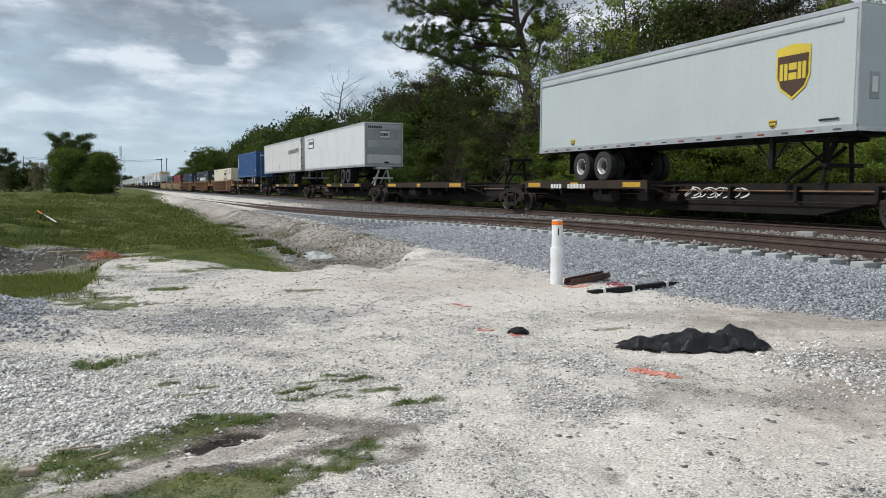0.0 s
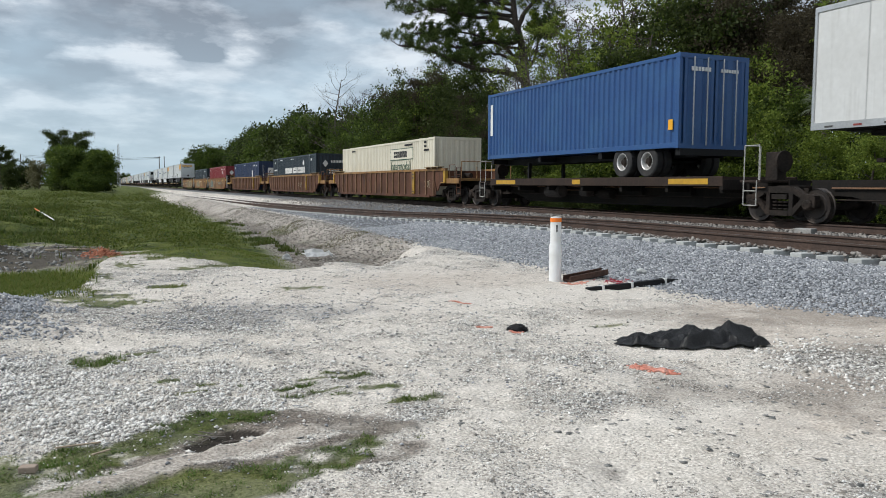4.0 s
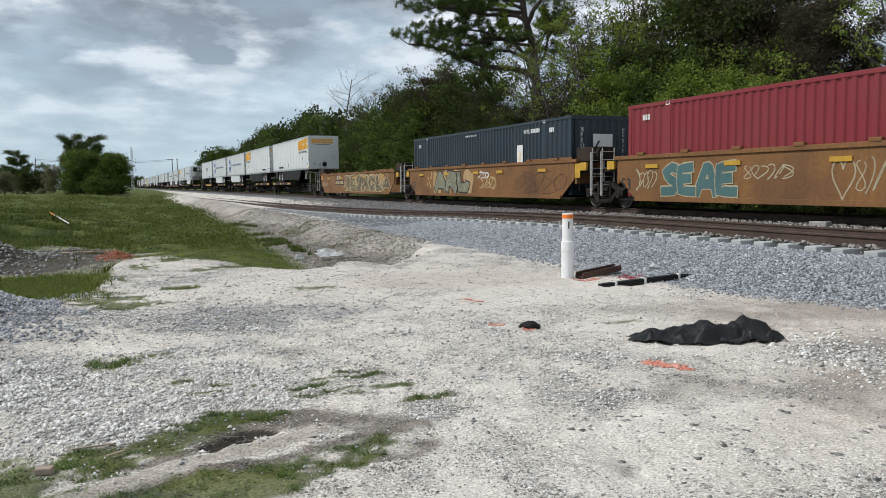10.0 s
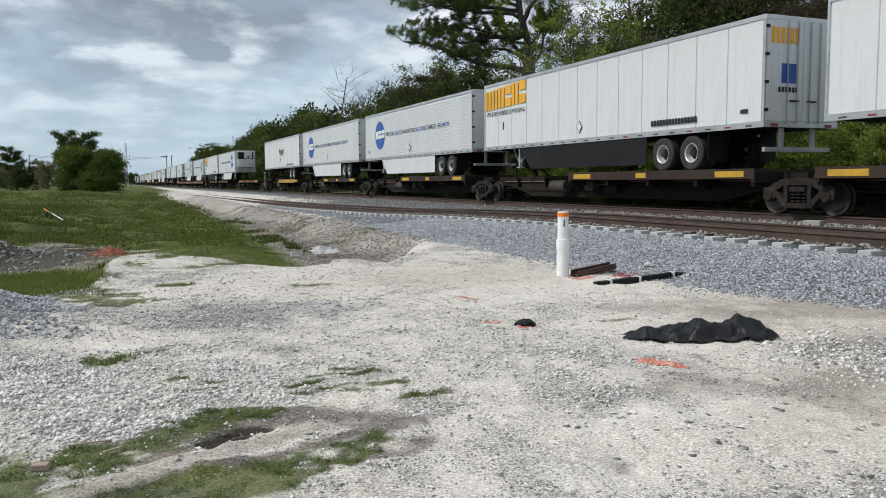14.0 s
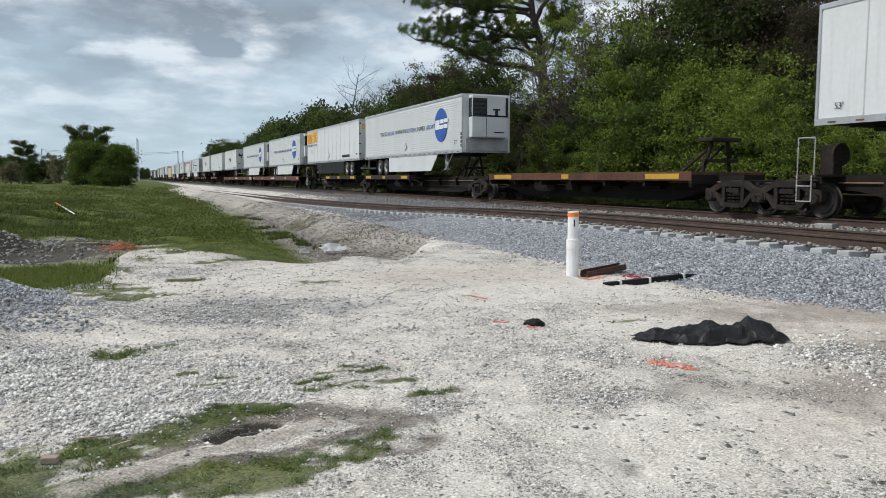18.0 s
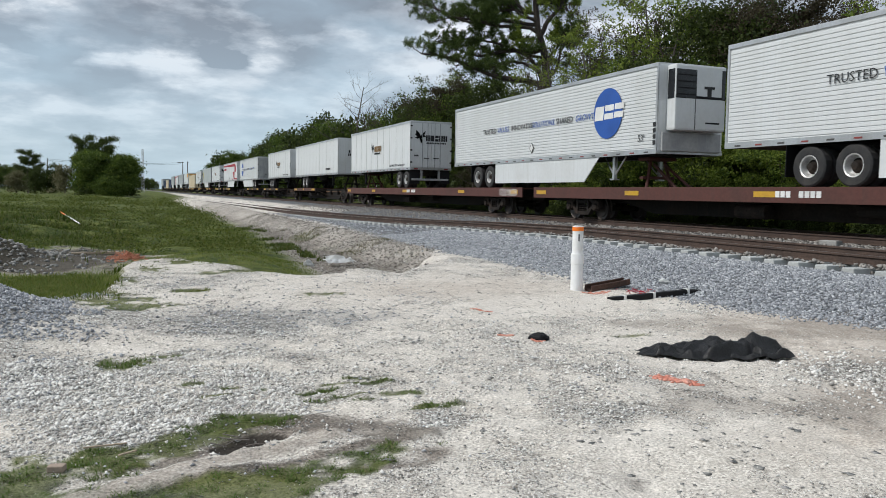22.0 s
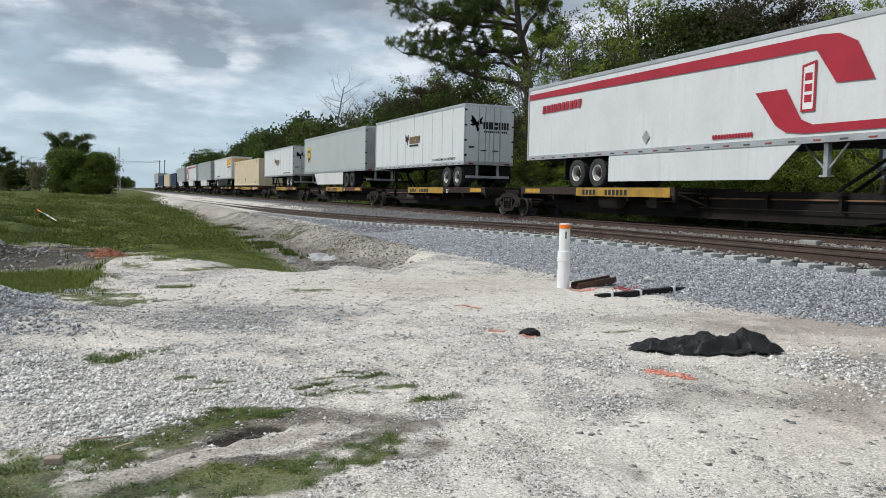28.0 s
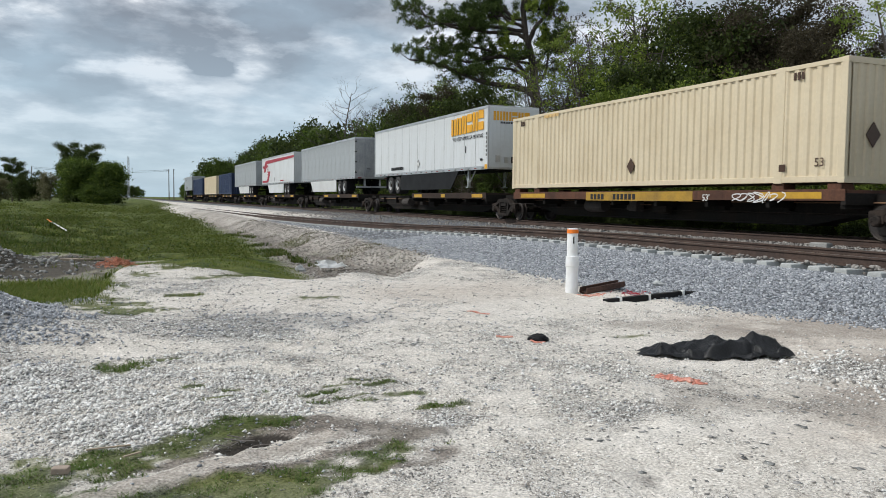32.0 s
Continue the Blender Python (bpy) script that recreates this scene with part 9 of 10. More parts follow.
# ---- along the line, far off ----
def build_far():
    t = tagged(new("radio_mast"), "slender grey lattice radio mast by the line", "mast")
    bm = bmesh.new()
    for dx, dy in ((-0.5, -0.4), (0.5, -0.4), (0, 0.5)):
        rod(bm, (dx, dy, 0), (dx * 0.5, dy * 0.5, 17.0), 0.07, 6)
    part("leg_frame", bm, M["galv"], t)
    for k in range(14):
        bm = bmesh.new()
        z0, z1 = 0.4 + k * 1.15, 1.5 + k * 1.15
        rod(bm, (-0.5, -0.4, z0), (0.45, -0.38, z1), 0.05, 5)
        rod(bm, (0.5, -0.4, z0), (-0.02, 0.45, z1), 0.05, 5)
        part("brace", bm, M["galv"], t)
    t.location = (7.4, 330, 0.0)
    for x, hh, lamp in ((22.3, 12.2, False), (24.3, 12.4, True)):
        p = tagged(new("utility_pole"), "dark utility pole with cross-arm beside the line", "utility pole", "poles")
        part("pole", rod(bmesh.new(), (0, 0, -0.3), (0, 0, hh), 0.20, 8, 0.13), M["timber"], p)
        part("cross_arm", one_box(-2.0 if not lamp else -0.2, 0.4, -0.1, 0.1, hh - 0.5, hh - 0.25), M["timber"], p)
        p.location = (x, 330 + x - 22, 0.2)
    w = tagged(new("overhead_wire"), "thin overhead wires crossing to the poles", "wire")
    for dz in (0.0, 0.5):
        bm = bmesh.new()
        pts = [Vector((-26 + 48.3 * k / 12, 330, 12.1 - dz - 1.0 * math.sin(math.pi * k / 12))) for k in range(13)]
        for a, b in zip(pts, pts[1:]):
            rod(bm, a, b, 0.035, 4)
        part("strand", bm, M["black_part"], w)
    p = tagged(new("utility_pole"), "dark utility pole among the far trees", "utility pole", "poles")
    part("pole", rod(bmesh.new(), (0, 0, -0.3), (0, 0, 12.4), 0.2, 8, 0.13), M["timber"], p)
    p.location = (-26, 330, 0.0)


build_far()


# ---- trees ----
def branchy(rng, base, tall, r0, limbs, spread, lean=(0, 0), first=0.35, droop=0.0, fine=0):
    """Trunk and limbs as tapered bars; returns the bmesh and the limb tips."""
    bm = bmesh.new()
    tips = []
    p = Vector(base)
    n = 7
    trunk = [p.copy()]
    d = Vector((lean[0], lean[1], 1.0)).normalized()
    for k in range(n):
        d = (d + Vector((rng.uniform(-.12, .12), rng.uniform(-.12, .12), 0.05))).normalized()
        p = p + d * tall / n
        trunk.append(p.copy())
    for k in range(n):
        rod(bm, trunk[k], trunk[k + 1], r0 * (1 - k / n * 0.8), 8, r0 * (1 - (k + 1) / n * 0.8))
    for k in range(limbs):
        f = first + (1 - first) * (k + 0.5) / limbs
        i = min(n - 1, int(f * n))
        q = trunk[i].lerp(trunk[i + 1], f * n - i)
        a = k * 2.4 + rng.uniform(-.5, .5)
        ln = spread * (1.15 - 0.6 * f) * rng.uniform(0.7, 1.15)
        v = Vector((math.cos(a), math.sin(a), rng.uniform(0.15, 0.7) - droop))
        r = r0 * (1 - f * 0.75) * 0.5
        for s in range(4):
            v = (v + Vector((rng.uniform(-.35, .35), rng.uniform(-.35, .35), rng.uniform(-.15, .3)))).normalized()
            q2 = q + v * ln / 4
            rod(bm, q, q2, r, 6, r * 0.72)
            r *= 0.72
            q = q2
            if s >= 1:
                tips.append(q.copy())
                for _ in range(2):
                    w = (v + Vector((rng.uniform(-.9, .9), rng.uniform(-.9, .9), rng.uniform(-.3, .6)))).normalized()
                    e = q + w * ln * 0.22
                    rod(bm, q, e, r * 0.55, 5, r * 0.25)
                    tips.append(e)
                    for _ in range(fine):
                        g = e + (w + Vector((rng.uniform(-1, 1), rng.uniform(-1, 1), rng.uniform(-.5, .8)))).normalized() * ln * rng.uniform(0.10, 0.2)
                        rod(bm, q.lerp(e, rng.uniform(0.3, 1.0)), g, r * 0.22, 3, r * 0.08)
                        tips.append(g)
    tips.append(trunk[-1])
    return bm, tips


def leaves(rs, centres, radius, per, size, flat_=0.75, thin=0.55):
    """Quads scattered round the given centres."""
    c = np.repeat(np.asarray([tuple(v) for v in centres]), per, axis=0)
    n = len(c)
    off = rs.normal(size=(n, 3)) * np.array((radius, radius, radius * flat_)) * 0.55
    c = c + off
    a = rs.normal(size=(n, 3)); a /= np.linalg.norm(a, axis=1)[:, None]
    b = np.cross(a, rs.normal(size=(n, 3))); b /= np.linalg.norm(b, axis=1)[:, None]
    s = size * rs.uniform(0.6, 1.3, size=(n, 1))
    v = np.stack([c - a * s, c - b * s * thin, c + a * s, c + b * s * thin], 1).reshape(-1, 3)
    return v, np.arange(n * 4).reshape(-1, 4)


LEAF = dict(
    mid=leafy("green_leaves", ((0.044, 0.074, 0.014), (0.074, 0.114, 0.020), (0.108, 0.154, 0.028))),
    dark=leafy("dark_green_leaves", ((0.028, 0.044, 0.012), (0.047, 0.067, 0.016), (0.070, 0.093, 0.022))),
    light=leafy("fresh_green_leaves", ((0.10, 0.150, 0.022), (0.165, 0.225, 0.036), (0.235, 0.29, 0.050))),
    olive=leafy("olive_leaves", ((0.038, 0.042, 0.018), (0.060, 0.061, 0.026), (0.080, 0.078, 0.036))),
    pine=leafy("pine_needles", ((0.044, 0.074, 0.020), (0.074, 0.112, 0.028), (0.112, 0.150, 0.040))),
    pale=leafy("dry_yellow_leaves", ((0.10, 0.10, 0.05), (0.15, 0.145, 0.075), (0.20, 0.19, 0.11))),
    palm=leafy("palm_leaves", ((0.10, 0.125, 0.075), (0.15, 0.18, 0.115), (0.21, 0.235, 0.165))),
    gold=leafy("yellow_green_leaves", ((0.085, 0.090, 0.018), (0.13, 0.135, 0.026), (0.18, 0.175, 0.040))),
    brown=leafy("dry_twigs", ((0.034, 0.028, 0.017), (0.056, 0.047, 0.027), (0.088, 0.075, 0.046))),
)
KINDS = {}


def puffs(rng, count, wide, low, high, lean=(0, 0), shell=0.55):
    """Centres of leaf clusters through a lumpy, egg-shaped crown."""
    lumps = [Vector((rng.gauss(0, 0.5), rng.gauss(0, 0.5), rng.uniform(-0.7, 0.75))) for _ in range(7)]
    out = []
    while len(out) < count:
        c = rng.choice(lumps)
        v = Vector((rng.gauss(0, 1), rng.gauss(0, 1), rng.gauss(0, 1))).normalized() * rng.uniform(shell, 1.0) * 0.52
        p = c + v
        if math.hypot(p.x, p.y) > 1.15 or abs(p.z) > 1.05:
            continue
        k = 1.0 - 0.35 * max(0.0, p.z)
        out.append(Vector((p.x * wide * k + lean[0], p.y * wide * k + lean[1], low + (high - low) * (p.z + 1) / 2)))
    return out


def tree_kind(key, name, label, seed, tall, r0, limbs, spread, leaf, per, size, radius, first=0.3, lean=(0, 0), wood="bark", droop=0.0, skirt=0, flat_=0.6, second=None, fine=0):
    rng, rs = random.Random(seed), np.random.RandomState(seed)
    t = tagged(new(name), label, "tree" if tall > 4 else "shrub", "trees by the line")
    bm, tips = branchy(rng, (0, 0, -0.2), tall * (0.80 if skirt else 0.92), r0, limbs, spread * (0.8 if skirt else 1.0), lean, first, droop, fine)
    part("trunk", bm, M[wood], t)
    if leaf:
        tips = tips + puffs(rng, skirt, spread, -0.06 * tall, tall) if skirt else tips
        v, f = leaves(rs, tips, radius, per, size, flat_)
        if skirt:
            # unless brown or pale, a dark leaf core paints shade inside the crown
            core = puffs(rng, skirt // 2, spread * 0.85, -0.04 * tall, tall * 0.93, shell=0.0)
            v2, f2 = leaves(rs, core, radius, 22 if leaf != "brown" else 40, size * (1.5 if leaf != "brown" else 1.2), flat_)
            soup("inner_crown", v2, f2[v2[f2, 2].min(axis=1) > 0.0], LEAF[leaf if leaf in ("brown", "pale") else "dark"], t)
        f = f[v[f, 2].min(axis=1) > 0.0]
        soup("crown", v, f, LEAF[leaf], t)
    if second:
        v, f = leaves(rs, rng.sample(tips, len(tips) // 3), radius * 0.8, per // 2, size, flat_)
        f = f[v[f, 2].min(axis=1) > 0.0]
        soup("crown", v, f, LEAF[second], t)
    KINDS[key] = [t, False, tall]


def plant(key, x, y, turn=0.0, size=1.0, tall=None):
    t, used, high = KINDS[key]
    if tall:
        size = tall / (high + 0.2)
    m = pose(x, y, float(height(x, y)), 0, 0, turn)
    if used:
        t = copy_thing(t, m)
    t.matrix_basis = m
    t.scale = (size, size, size)
    KINDS[key][1] = True
    return t


def crown_line(y):
    """How high the thicket stands along the line."""
    return float(np.interp(y, (5, 17, 20, 23, 26, 31, 35.5, 38, 44, 58, 64, 70, 80, 92, 112, 150, 190), (3.4, 3.8, 4.6, 6.2, 9.6, 10.6, 10.2, 8.0, 7.6, 8.0, 9.8, 10.2, 9.6, 11.0, 10.6, 9.8, 8.6)))


def needles(rs, centres, per, long, wide):
    """Brush-like tufts: thin needles that stand out from each centre."""
    c = np.repeat(np.asarray([tuple(v) for v in centres]), per, axis=0)
    n = len(c)
    d = rs.normal(size=(n, 3)) + np.array((0, 0, 0.35))
    d /= np.linalg.norm(d, axis=1)[:, None]
    w = np.cross(d, rs.normal(size=(n, 3)))
    w = w / np.linalg.norm(w, axis=1)[:, None] * wide * rs.uniform(0.6, 1.3, size=(n, 1))
    ln = long * rs.uniform(0.55, 1.2, size=(n, 1))
    v = np.stack([c + d * ln * 0.12 - w * 0.6, c + d * ln * 0.12 + w * 0.6, c + d * ln + w, c + d * ln - w], 1).reshape(-1, 3)
    return v, np.arange(n * 4).reshape(-1, 4)


# limbs of the pine, shaped to fit the camera's view: height on the trunk, reach across the view (minus: to its left),
# height of the tip, bow, thickness
PINE_LIMBS = ((8.1, -8.6, 10.4, 0.2, 0.22), (8.4, -2.6, 13.4, -0.5, 0.15), (8.6, 1.5, 12.6, -0.3, 0.10), (9.2, -6.2, 9.6, 0.6, 0.10),
              (11.0, -7.0, 11.4, -0.5, 0.16), (11.8, 2.6, 15.6, 0.3, 0.17), (12.0, -7.6, 12.9, 0.4, 0.13), (12.6, -8.3, 14.0, -0.4, 0.14),
              (13.4, -6.4, 15.8, 0.4, 0.12), (13.8, 2.2, 13.6, 0.5, 0.09), (14.6, 3.8, 17.2, 0.2, 0.12), (15.0, -4.6, 18.0, 0.2, 0.11),
              (10.4, -7.8, 11.9, 0.3, 0.09), (13.0, -5.4, 13.2, 0.5, 0.08), (15.8, 2.4, 18.8, 0.1, 0.09), (16.6, -3.0, 19.4, 0.1, 0.08), (10.2, 2.4, 11.2, 0.8, 0.07), (12.8, -4.2, 14.6, 0.3, 0.10))


def build_pine():
    """The tall pine: a crooked trunk, long bare limbs and round brushes of needles at their ends."""
    rng, rs = random.Random(31), np.random.RandomState(31)
    t = tagged(new("pine_tree"), "tall pine with crooked limbs and separate needle brushes", "tree", "trees by the line")
    across, away = Vector((0.87, -0.49, 0)), Vector((0.49, 0.87, 0))
    at = lambda u, w, z: across * u + away * w + Vector((0, 0, z))
    trunk = [at(*p) for p in ((0.3, 0, -0.3), (0.3, 0.1, 3.0), (0.15, 0, 6.0), (0.02, 0, 8.2), (-0.1, 0.1, 9.6), (-0.3, 0.1, 10.9), (-0.75, 0, 12.4), (-0.95, 0.1, 14.2), (-0.7, 0, 16.4), (-1.0, 0, 18.6))]
    bm = bmesh.new()
    r = 0.46
    for a, b in zip(trunk, trunk[1:]):
        rod(bm, a, b, r, 10, r * 0.88)
        r *= 0.88
    brushes, sprigs = [], []
    for z0, reach, z1, bow, r0 in PINE_LIMBS:
        i = next(k for k in range(9) if trunk[k + 1].z > z0)
        q0 = trunk[i].lerp(trunk[i + 1], (z0 - trunk[i].z) / (trunk[i + 1].z - trunk[i].z))
        deep = rng.uniform(-2.2, 2.2)
        n = 11
        q = q0.copy()
        lean_, wob = rng.uniform(0, 6), rng.uniform(0.18, 0.30)
        for k in range(1, n + 1):
            f = k / n
            e = q0 + across * (reach * f) + away * (deep * f * f) + Vector((0, 0, (z1 - z0) * f + bow * math.sin(math.pi * f)))
            e += Vector((0, 0, wob * math.sin(f * 9 + lean_))) + away * wob * math.cos(f * 7 + lean_) + across * 0.12 * math.sin(f * 13 + lean_)
            rr = r0 * (1 - 0.82 * f) + 0.014
            rod(bm, q, e, r0 * (1 - 0.82 * (k - 1) / n) + 0.014, 7, rr)
            q = e
            if f < 0.34:
                if rng.random() < 0.5:
                    rod(bm, q, q + Vector((rng.uniform(-.8, .8), rng.uniform(-.8, .8), rng.uniform(0.2, 0.9))), 0.022, 4, 0.008)
                continue
            for _ in range(4):
                w = q + across * rng.uniform(-.9, .9) + away * rng.uniform(-1.2, 1.2) + Vector((0, 0, rng.uniform(-.25, 0.85)))
                m_ = q.lerp(w, 0.5) + Vector((0, 0, -0.10))
                rod(bm, q, m_, 0.034, 5, 0.022)
                rod(bm, m_, w, 0.022, 5, 0.010)
                if rng.random() < 0.72:
                    bunch = brushes if reach < -4 or rng.random() < 0.4 else sprigs
                    for _ in range(4):
                        bunch.append(w + Vector((rng.gauss(0, .24), rng.gauss(0, .24), rng.gauss(0.06, .15))))
    # bare stems and dead twigs round the foot of the crown
    for _ in range(18):
        q = trunk[3].lerp(trunk[4], rng.uniform(-0.4, 1.0))
        d = across * rng.uniform(-1, 0.7) + away * rng.uniform(-.6, .6) + Vector((0, 0, rng.uniform(0.5, 1.3)))
        for k in range(5):
            e = q + d * 0.55 + Vector((rng.uniform(-.2, .2), rng.uniform(-.2, .2), rng.uniform(-.1, .25)))
            rod(bm, q, e, 0.034 * (1 - k / 6), 4, 0.034 * (1 - (k + 1) / 6))
            q = e
    part("trunk", bm, M["pine_bark"], t)
    v, f = needles(rs, brushes, 54, 0.31, 0.016)
    soup("crown", v, f, LEAF["pine"], t)
    v, f = needles(rs, sprigs, 44, 0.28, 0.022)
    soup("crown", v, f, LEAF["light"], t)
    t.location = (27.2, 48.0, float(height(27.2, 48.0)))


def build_palm():
    """A low cabbage palm: fans of stiff grey-green leaflets on arching stalks."""
    rng = random.Random(77)
    t = tagged(new("palm"), "grey-green fan palm among the lineside shrubs", "palm", "trees by the line")
    part("trunk", rod(bmesh.new(), (0, 0, -0.2), (0.1, 0, 4.35), 0.15, 10, 0.12), M["bark"], t)
    for k in range(17):
        a, up = k * 2.4, 1.25 - 0.11 * k
        d = Vector((math.cos(a) * math.cos(up), math.sin(a) * math.cos(up), math.sin(up)))
        side = d.cross(Vector((0, 0, 1))).normalized()
        q = Vector((0.1, 0, 4.3))
        e = q + d * 0.42
        fr = part("frond", rod(bmesh.new(), q, e, 0.018, 5, 0.012), LEAF["palm"], t)
        bm = bmesh.new()
        for j in range(-7, 8):
            w = (d * math.cos(j * 0.17) + side * math.sin(j * 0.17)).normalized()
            ln = 0.58 * (1 - 0.02 * j * j * 0.25) * rng.uniform(0.9, 1.1)
            n_ = w.cross(side.cross(d)).normalized() * 0.030
            tip = e + w * ln + Vector((0, 0, -0.18 * ln - 0.10 * abs(j) * 0.1))
            mid = e + w * ln * 0.6
            vs = [bm.verts.new(p) for p in (e, mid + n_, tip, mid - n_)]
            bm.faces.new(vs)
        part("leaflets", bm, LEAF["palm"], fr)
    t.location = (24.1, 20.7, float(height(24.1, 20.7)))


def build_trees():
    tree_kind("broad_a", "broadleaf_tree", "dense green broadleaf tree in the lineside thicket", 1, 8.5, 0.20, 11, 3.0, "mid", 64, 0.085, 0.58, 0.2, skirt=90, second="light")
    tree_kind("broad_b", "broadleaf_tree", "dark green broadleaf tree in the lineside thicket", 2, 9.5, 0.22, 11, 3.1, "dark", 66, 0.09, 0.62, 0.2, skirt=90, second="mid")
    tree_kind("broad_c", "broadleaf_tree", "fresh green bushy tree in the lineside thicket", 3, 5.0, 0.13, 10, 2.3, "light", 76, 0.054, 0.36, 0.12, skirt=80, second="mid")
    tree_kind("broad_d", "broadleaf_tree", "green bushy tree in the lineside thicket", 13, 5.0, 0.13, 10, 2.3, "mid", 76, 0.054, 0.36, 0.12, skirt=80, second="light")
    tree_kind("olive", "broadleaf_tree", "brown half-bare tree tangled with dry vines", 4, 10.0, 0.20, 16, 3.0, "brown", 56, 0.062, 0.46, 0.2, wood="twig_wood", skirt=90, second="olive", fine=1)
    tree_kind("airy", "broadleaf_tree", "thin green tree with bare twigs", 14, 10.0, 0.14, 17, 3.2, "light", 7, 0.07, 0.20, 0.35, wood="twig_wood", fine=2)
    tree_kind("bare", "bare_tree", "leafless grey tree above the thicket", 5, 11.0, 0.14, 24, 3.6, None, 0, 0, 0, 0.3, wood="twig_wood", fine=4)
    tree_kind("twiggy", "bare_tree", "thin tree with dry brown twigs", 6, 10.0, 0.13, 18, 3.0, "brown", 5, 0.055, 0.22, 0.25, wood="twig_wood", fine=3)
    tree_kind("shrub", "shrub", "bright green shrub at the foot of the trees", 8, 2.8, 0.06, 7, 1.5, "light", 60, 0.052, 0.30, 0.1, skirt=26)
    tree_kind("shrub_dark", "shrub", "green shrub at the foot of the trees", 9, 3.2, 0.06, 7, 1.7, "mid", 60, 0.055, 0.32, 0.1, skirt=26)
    tree_kind("shade_shrub", "shrub", "low dark shrub added to darken the view under the wagons", 39, 1.6, 0.04, 6, 1.0, "dark", 46, 0.05, 0.26, 0.05, skirt=34)
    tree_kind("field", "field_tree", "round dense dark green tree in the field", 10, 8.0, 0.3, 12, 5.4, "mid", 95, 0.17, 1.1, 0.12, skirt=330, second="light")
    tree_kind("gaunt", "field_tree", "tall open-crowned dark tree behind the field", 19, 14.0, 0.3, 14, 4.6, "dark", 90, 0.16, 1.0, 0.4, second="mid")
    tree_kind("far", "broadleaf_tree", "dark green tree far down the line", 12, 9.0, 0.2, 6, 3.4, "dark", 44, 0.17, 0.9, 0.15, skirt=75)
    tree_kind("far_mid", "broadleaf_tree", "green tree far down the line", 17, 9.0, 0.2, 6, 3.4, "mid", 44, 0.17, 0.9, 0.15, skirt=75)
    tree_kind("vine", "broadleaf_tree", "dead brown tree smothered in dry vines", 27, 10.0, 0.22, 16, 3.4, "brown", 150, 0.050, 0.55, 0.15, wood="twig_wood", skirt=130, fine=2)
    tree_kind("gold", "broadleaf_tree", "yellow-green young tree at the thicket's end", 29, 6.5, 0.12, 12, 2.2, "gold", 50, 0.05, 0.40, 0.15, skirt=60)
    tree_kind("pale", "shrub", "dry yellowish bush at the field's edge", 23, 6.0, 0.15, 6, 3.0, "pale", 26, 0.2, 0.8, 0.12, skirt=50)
    rng = random.Random(21)
    build_pine()
    build_palm()
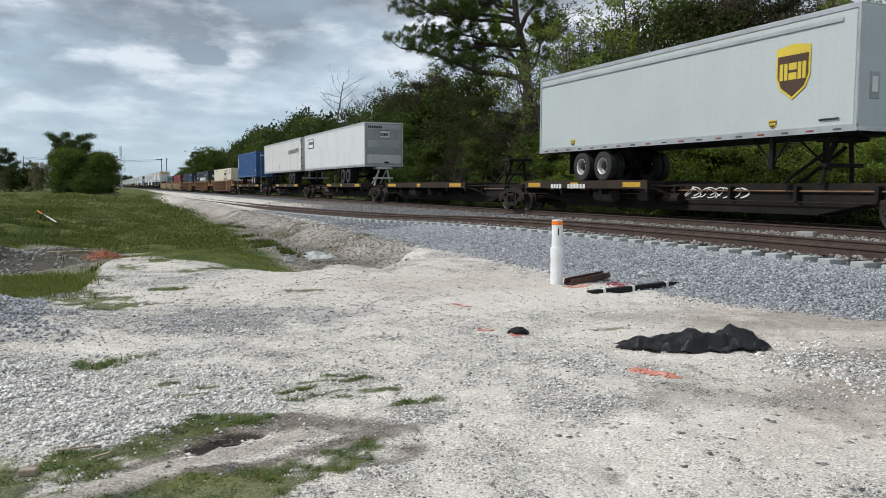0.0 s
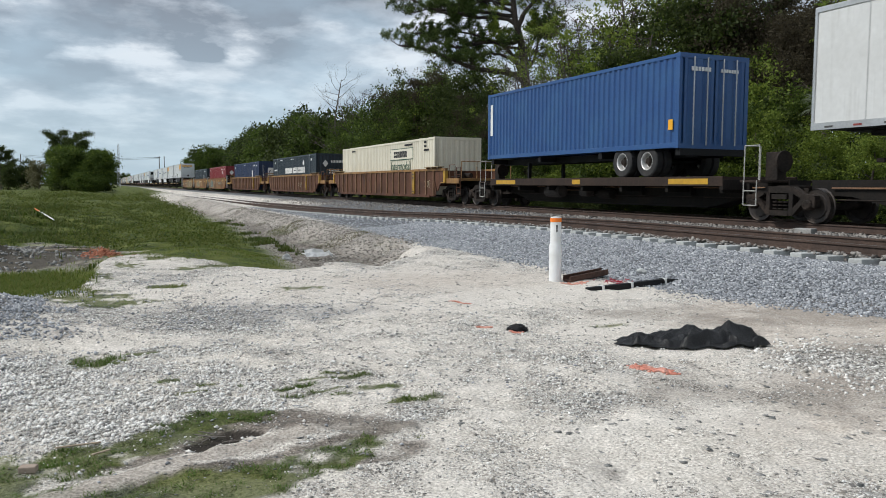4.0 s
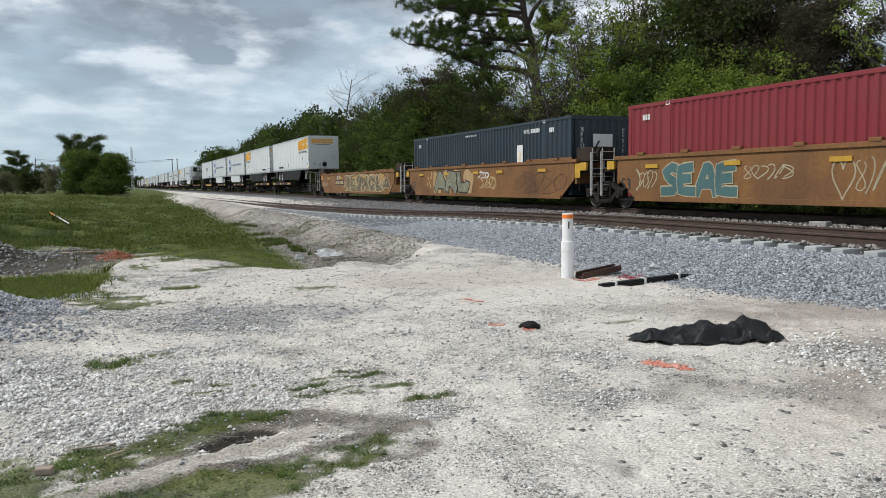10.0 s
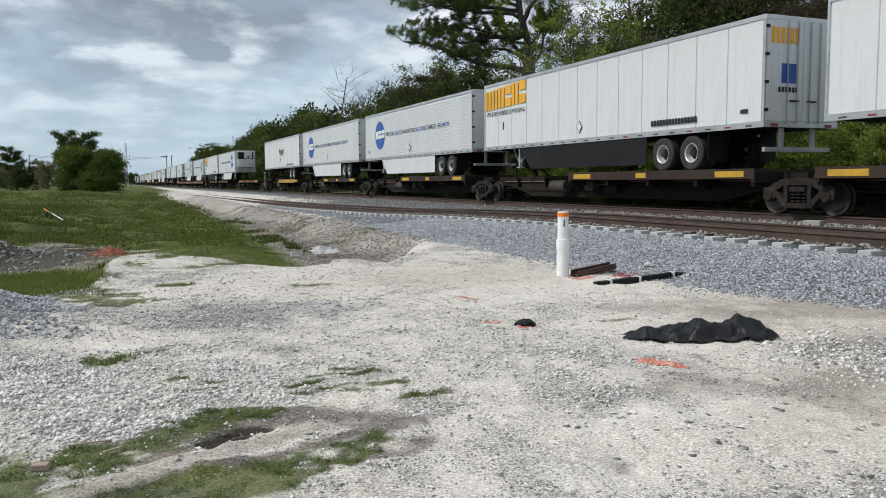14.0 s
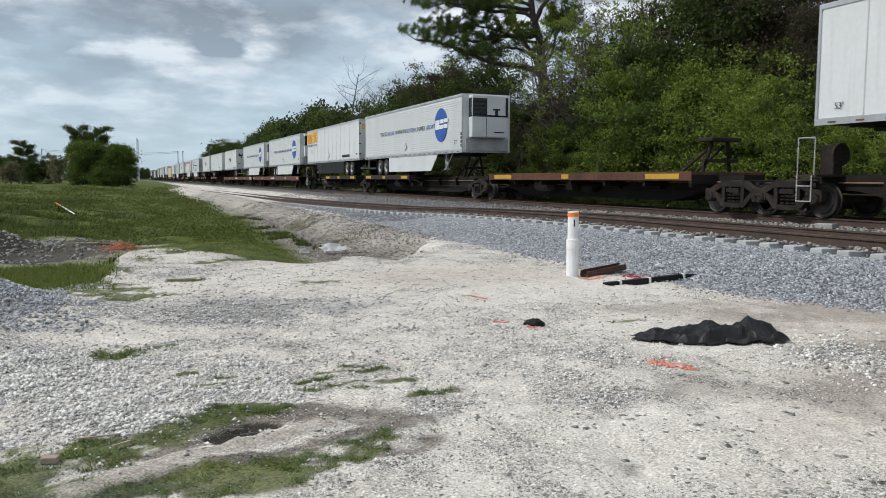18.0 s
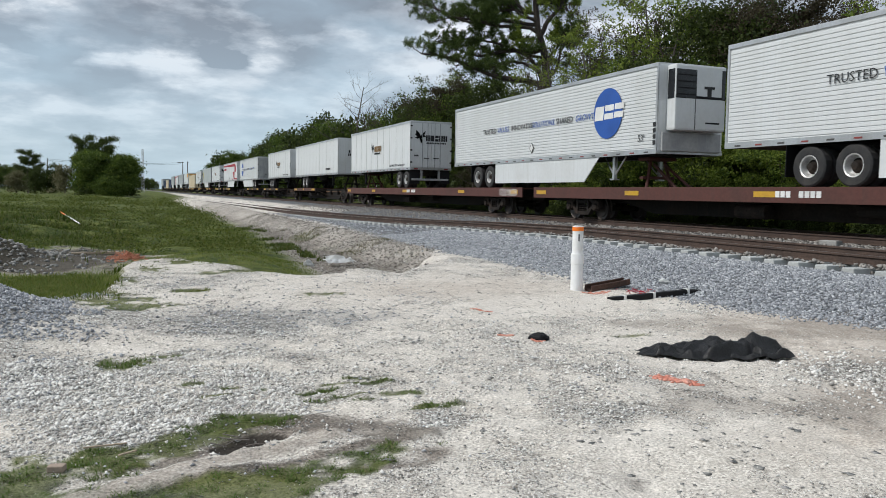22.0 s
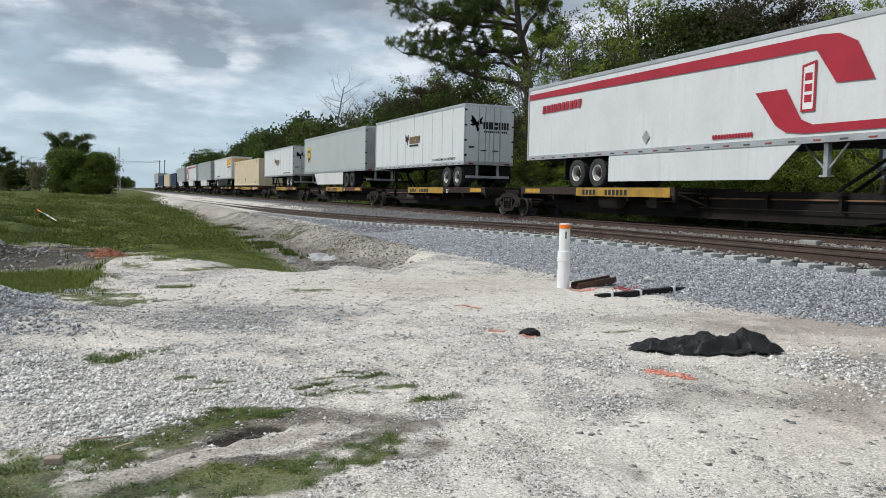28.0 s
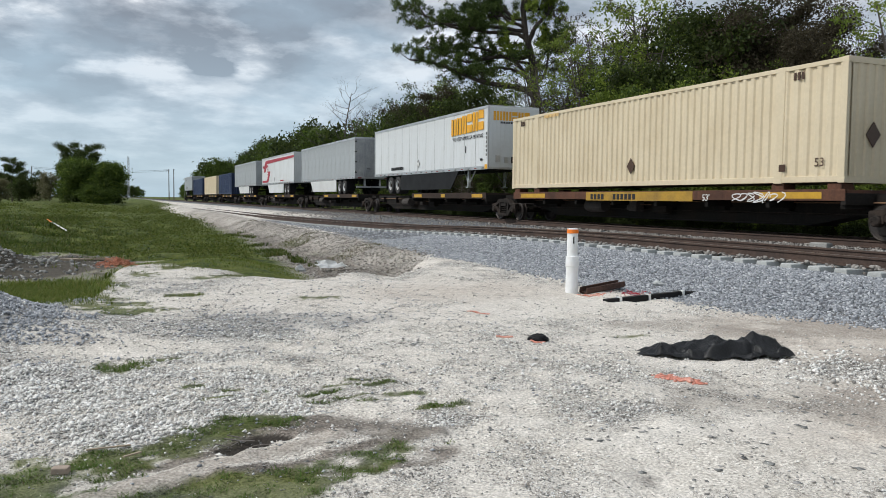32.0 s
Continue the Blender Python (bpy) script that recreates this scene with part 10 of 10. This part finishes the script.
    # behind and beside the pine: open, twiggy growth with sky between
    for key, x, y, tall in (("bare", 26.0, 44.5, 9.5), ("bare", 27.5, 41.5, 11.5), ("twiggy", 26.5, 46.0, 8.0), ("airy", 25.0, 42.0, 11.0), ("airy", 25.8, 39.0, 11.0),
                            ("bare", 25.4, 39.5, 10.0), ("airy", 27.0, 36.5, 12.0), ("bare", 26.0, 36.8, 10.5), ("airy", 25.4, 34.2, 11.5), ("twiggy", 26.5, 37.6, 9.0),
                            ("twiggy", 25.2, 43.6, 10.5), ("bare", 24.6, 40.6, 10.0), ("twiggy", 27.5, 38.4, 11.5), ("airy", 26.4, 45.2, 10.5), ("bare", 28.4, 44.0, 12.0), ("twiggy", 28.6, 40.4, 12.0),
                            ("bare", 24.9, 36.4, 10.5), ("twiggy", 25.3, 37.9, 10.4), ("bare", 24.8, 88.0, 15.6), ("bare", 25.2, 84.5, 12.0), ("twiggy", 25.5, 79.0, 11.5),
                            ("vine", 28.2, 24.2, 9.4), ("vine", 28.0, 26.6, 11.0), ("vine", 28.6, 29.0, 11.6), ("broad_b", 28.4, 31.8, 12.0), ("olive", 28.6, 33.8, 12.0), ("twiggy", 28.2, 36.0, 12.5), ("airy", 28.6, 39.0, 13.0), ("twiggy", 29.0, 42.0, 13.0), ("airy", 28.4, 44.8, 12.5), ("twiggy", 27.8, 34.8, 12.0), ("vine", 26.6, 38.4, 6.6), ("vine", 26.4, 35.8, 6.6), ("broad_b", 26.4, 57.0, 10.4), ("broad_a", 26.8, 60.5, 11.0), ("broad_b", 26.2, 64.5, 11.2), ("broad_b", 25.8, 68.5, 11.4), ("broad_a", 26.4, 73.0, 11.6), ("broad_b", 26.0, 54.0, 9.2), ("broad_b", 27.6, 57.0, 12.2), ("olive", 27.2, 61.0, 12.2), ("broad_a", 28.2, 65.0, 12.4), ("gold", 24.0, 16.8, 4.3), ("gold", 24.6, 14.6, 4.4), ("vine", 25.4, 48.4, 7.2), ("vine", 25.8, 44.6, 7.2), ("vine", 26.0, 52.6, 7.6), ("vine", 25.6, 41.2, 7.0),
                            ("broad_c", 22.7, 17.6, 3.6), ("broad_c", 22.8, 19.6, 4.1), ("broad_c", 22.7, 22.0, 4.8), ("broad_c", 22.9, 24.4, 5.3), ("broad_c", 22.7, 26.8, 5.2), ("broad_d", 22.9, 29.4, 5.2), ("broad_c", 22.8, 32.0, 4.8),
                            ("broad_c", 23.7, 25.2, 6.6), ("broad_c", 23.9, 28.2, 7.4), ("broad_d", 24.0, 30.8, 8.2), ("broad_c", 24.2, 33.0, 8.0), ("broad_d", 23.6, 22.8, 5.6), ("gold", 25.2, 18.2, 6.4), ("gold", 26.0, 17.0, 6.8),
                            ("bare", 27.4, 20.8, 8.8), ("airy", 26.6, 19.6, 9.4), ("airy", 27.5, 17.6, 9.0), ("bare", 27.0, 16.5, 9.0)):
        plant(key, x, y, rng.uniform(0, 360), tall=tall)
    y = 4.0
    while y < 190:
        h = crown_line(y)
        far = y > 66
        if far:
            key = rng.choice(("far", "far_mid", "far", "far_mid", "twiggy")) if y > 84 else rng.choice(("broad_b", "broad_a", "olive"))
        elif 23 < y < 29.5:
            key = rng.choice(("broad_a", "broad_a", "broad_b"))
        else:
            key = rng.choice(("broad_a", "broad_b", "broad_a", "olive"))
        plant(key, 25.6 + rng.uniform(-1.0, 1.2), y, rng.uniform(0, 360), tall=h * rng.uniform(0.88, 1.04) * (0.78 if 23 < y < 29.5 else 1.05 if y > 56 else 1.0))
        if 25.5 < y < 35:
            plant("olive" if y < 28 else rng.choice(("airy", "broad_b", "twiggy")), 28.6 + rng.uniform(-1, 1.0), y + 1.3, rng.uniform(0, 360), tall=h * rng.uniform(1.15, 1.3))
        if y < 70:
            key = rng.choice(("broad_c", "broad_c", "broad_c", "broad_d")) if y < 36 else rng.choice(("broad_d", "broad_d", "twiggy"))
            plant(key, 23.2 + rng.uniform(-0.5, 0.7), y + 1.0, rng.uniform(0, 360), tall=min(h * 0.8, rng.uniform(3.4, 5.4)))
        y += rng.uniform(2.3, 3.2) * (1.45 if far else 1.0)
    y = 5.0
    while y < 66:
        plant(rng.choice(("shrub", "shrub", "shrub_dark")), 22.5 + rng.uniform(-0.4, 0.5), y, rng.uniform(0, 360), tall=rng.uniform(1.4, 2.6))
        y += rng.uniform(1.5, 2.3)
    # added row of dark shrubs, stands in for shade seen under the wagons
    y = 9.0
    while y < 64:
        plant("shade_shrub", 21.5 + rng.uniform(-0.15, 0.25), y, rng.uniform(0, 360), tall=rng.uniform(1.0, 1.5))
        y += rng.uniform(1.1, 1.6)
    # field side
    plant("field", -3.6, 165, 0, 1.0)
    plant("field", -1.2, 163, 140, 0.92)
    plant("gaunt", -6.6, 186, 90, tall=12.6)
    plant("gaunt", -3.6, 190, 10, tall=12.8)
    plant("gaunt", -19.6, 198, 200, tall=9.8)
    plant("far", -17.6, 192, 130, tall=6.4)
    plant("far", -14.4, 194, 30, tall=6.8)
    plant("pale", -11.6, 188, 0, tall=6.0)
    plant("pale", -20.5, 185, 80, tall=4.6)
    plant("far_mid", 20.6, 172, 0, tall=10.4)
    plant("far", 23.2, 176, 90, tall=8.8)
    plant("far_mid", 18.6, 176, 200, tall=7.6)
    for k in range(16):
        plant(rng.choice(("far", "far_mid", "far_mid", "far")), -54 + k * 2.2 + rng.uniform(-1, 1), 290 + rng.uniform(-15, 25), rng.uniform(0, 360), tall=rng.uniform(7.5, 10.0) * (1.0 if k < 12 else 0.75))
    for k in range(18):
        plant(rng.choice(("far", "far_mid")), 25 + k * 1.6 + rng.uniform(-1, 1), 205 + k * 24, rng.uniform(0, 360), tall=rng.uniform(8, 11))
    for k in range(12):
        plant(rng.choice(("far", "far_mid")), -4 + k * 3.0, 760 + rng.uniform(-30, 40), rng.uniform(0, 360), tall=rng.uniform(9, 14))


build_trees()


def motions():
    for thing, y in MOVING:
        walk(thing, [(2.0 * k, pose(MAIN_X, y - s, MAIN_Z)) for k, s in enumerate(RUN)])


motions()
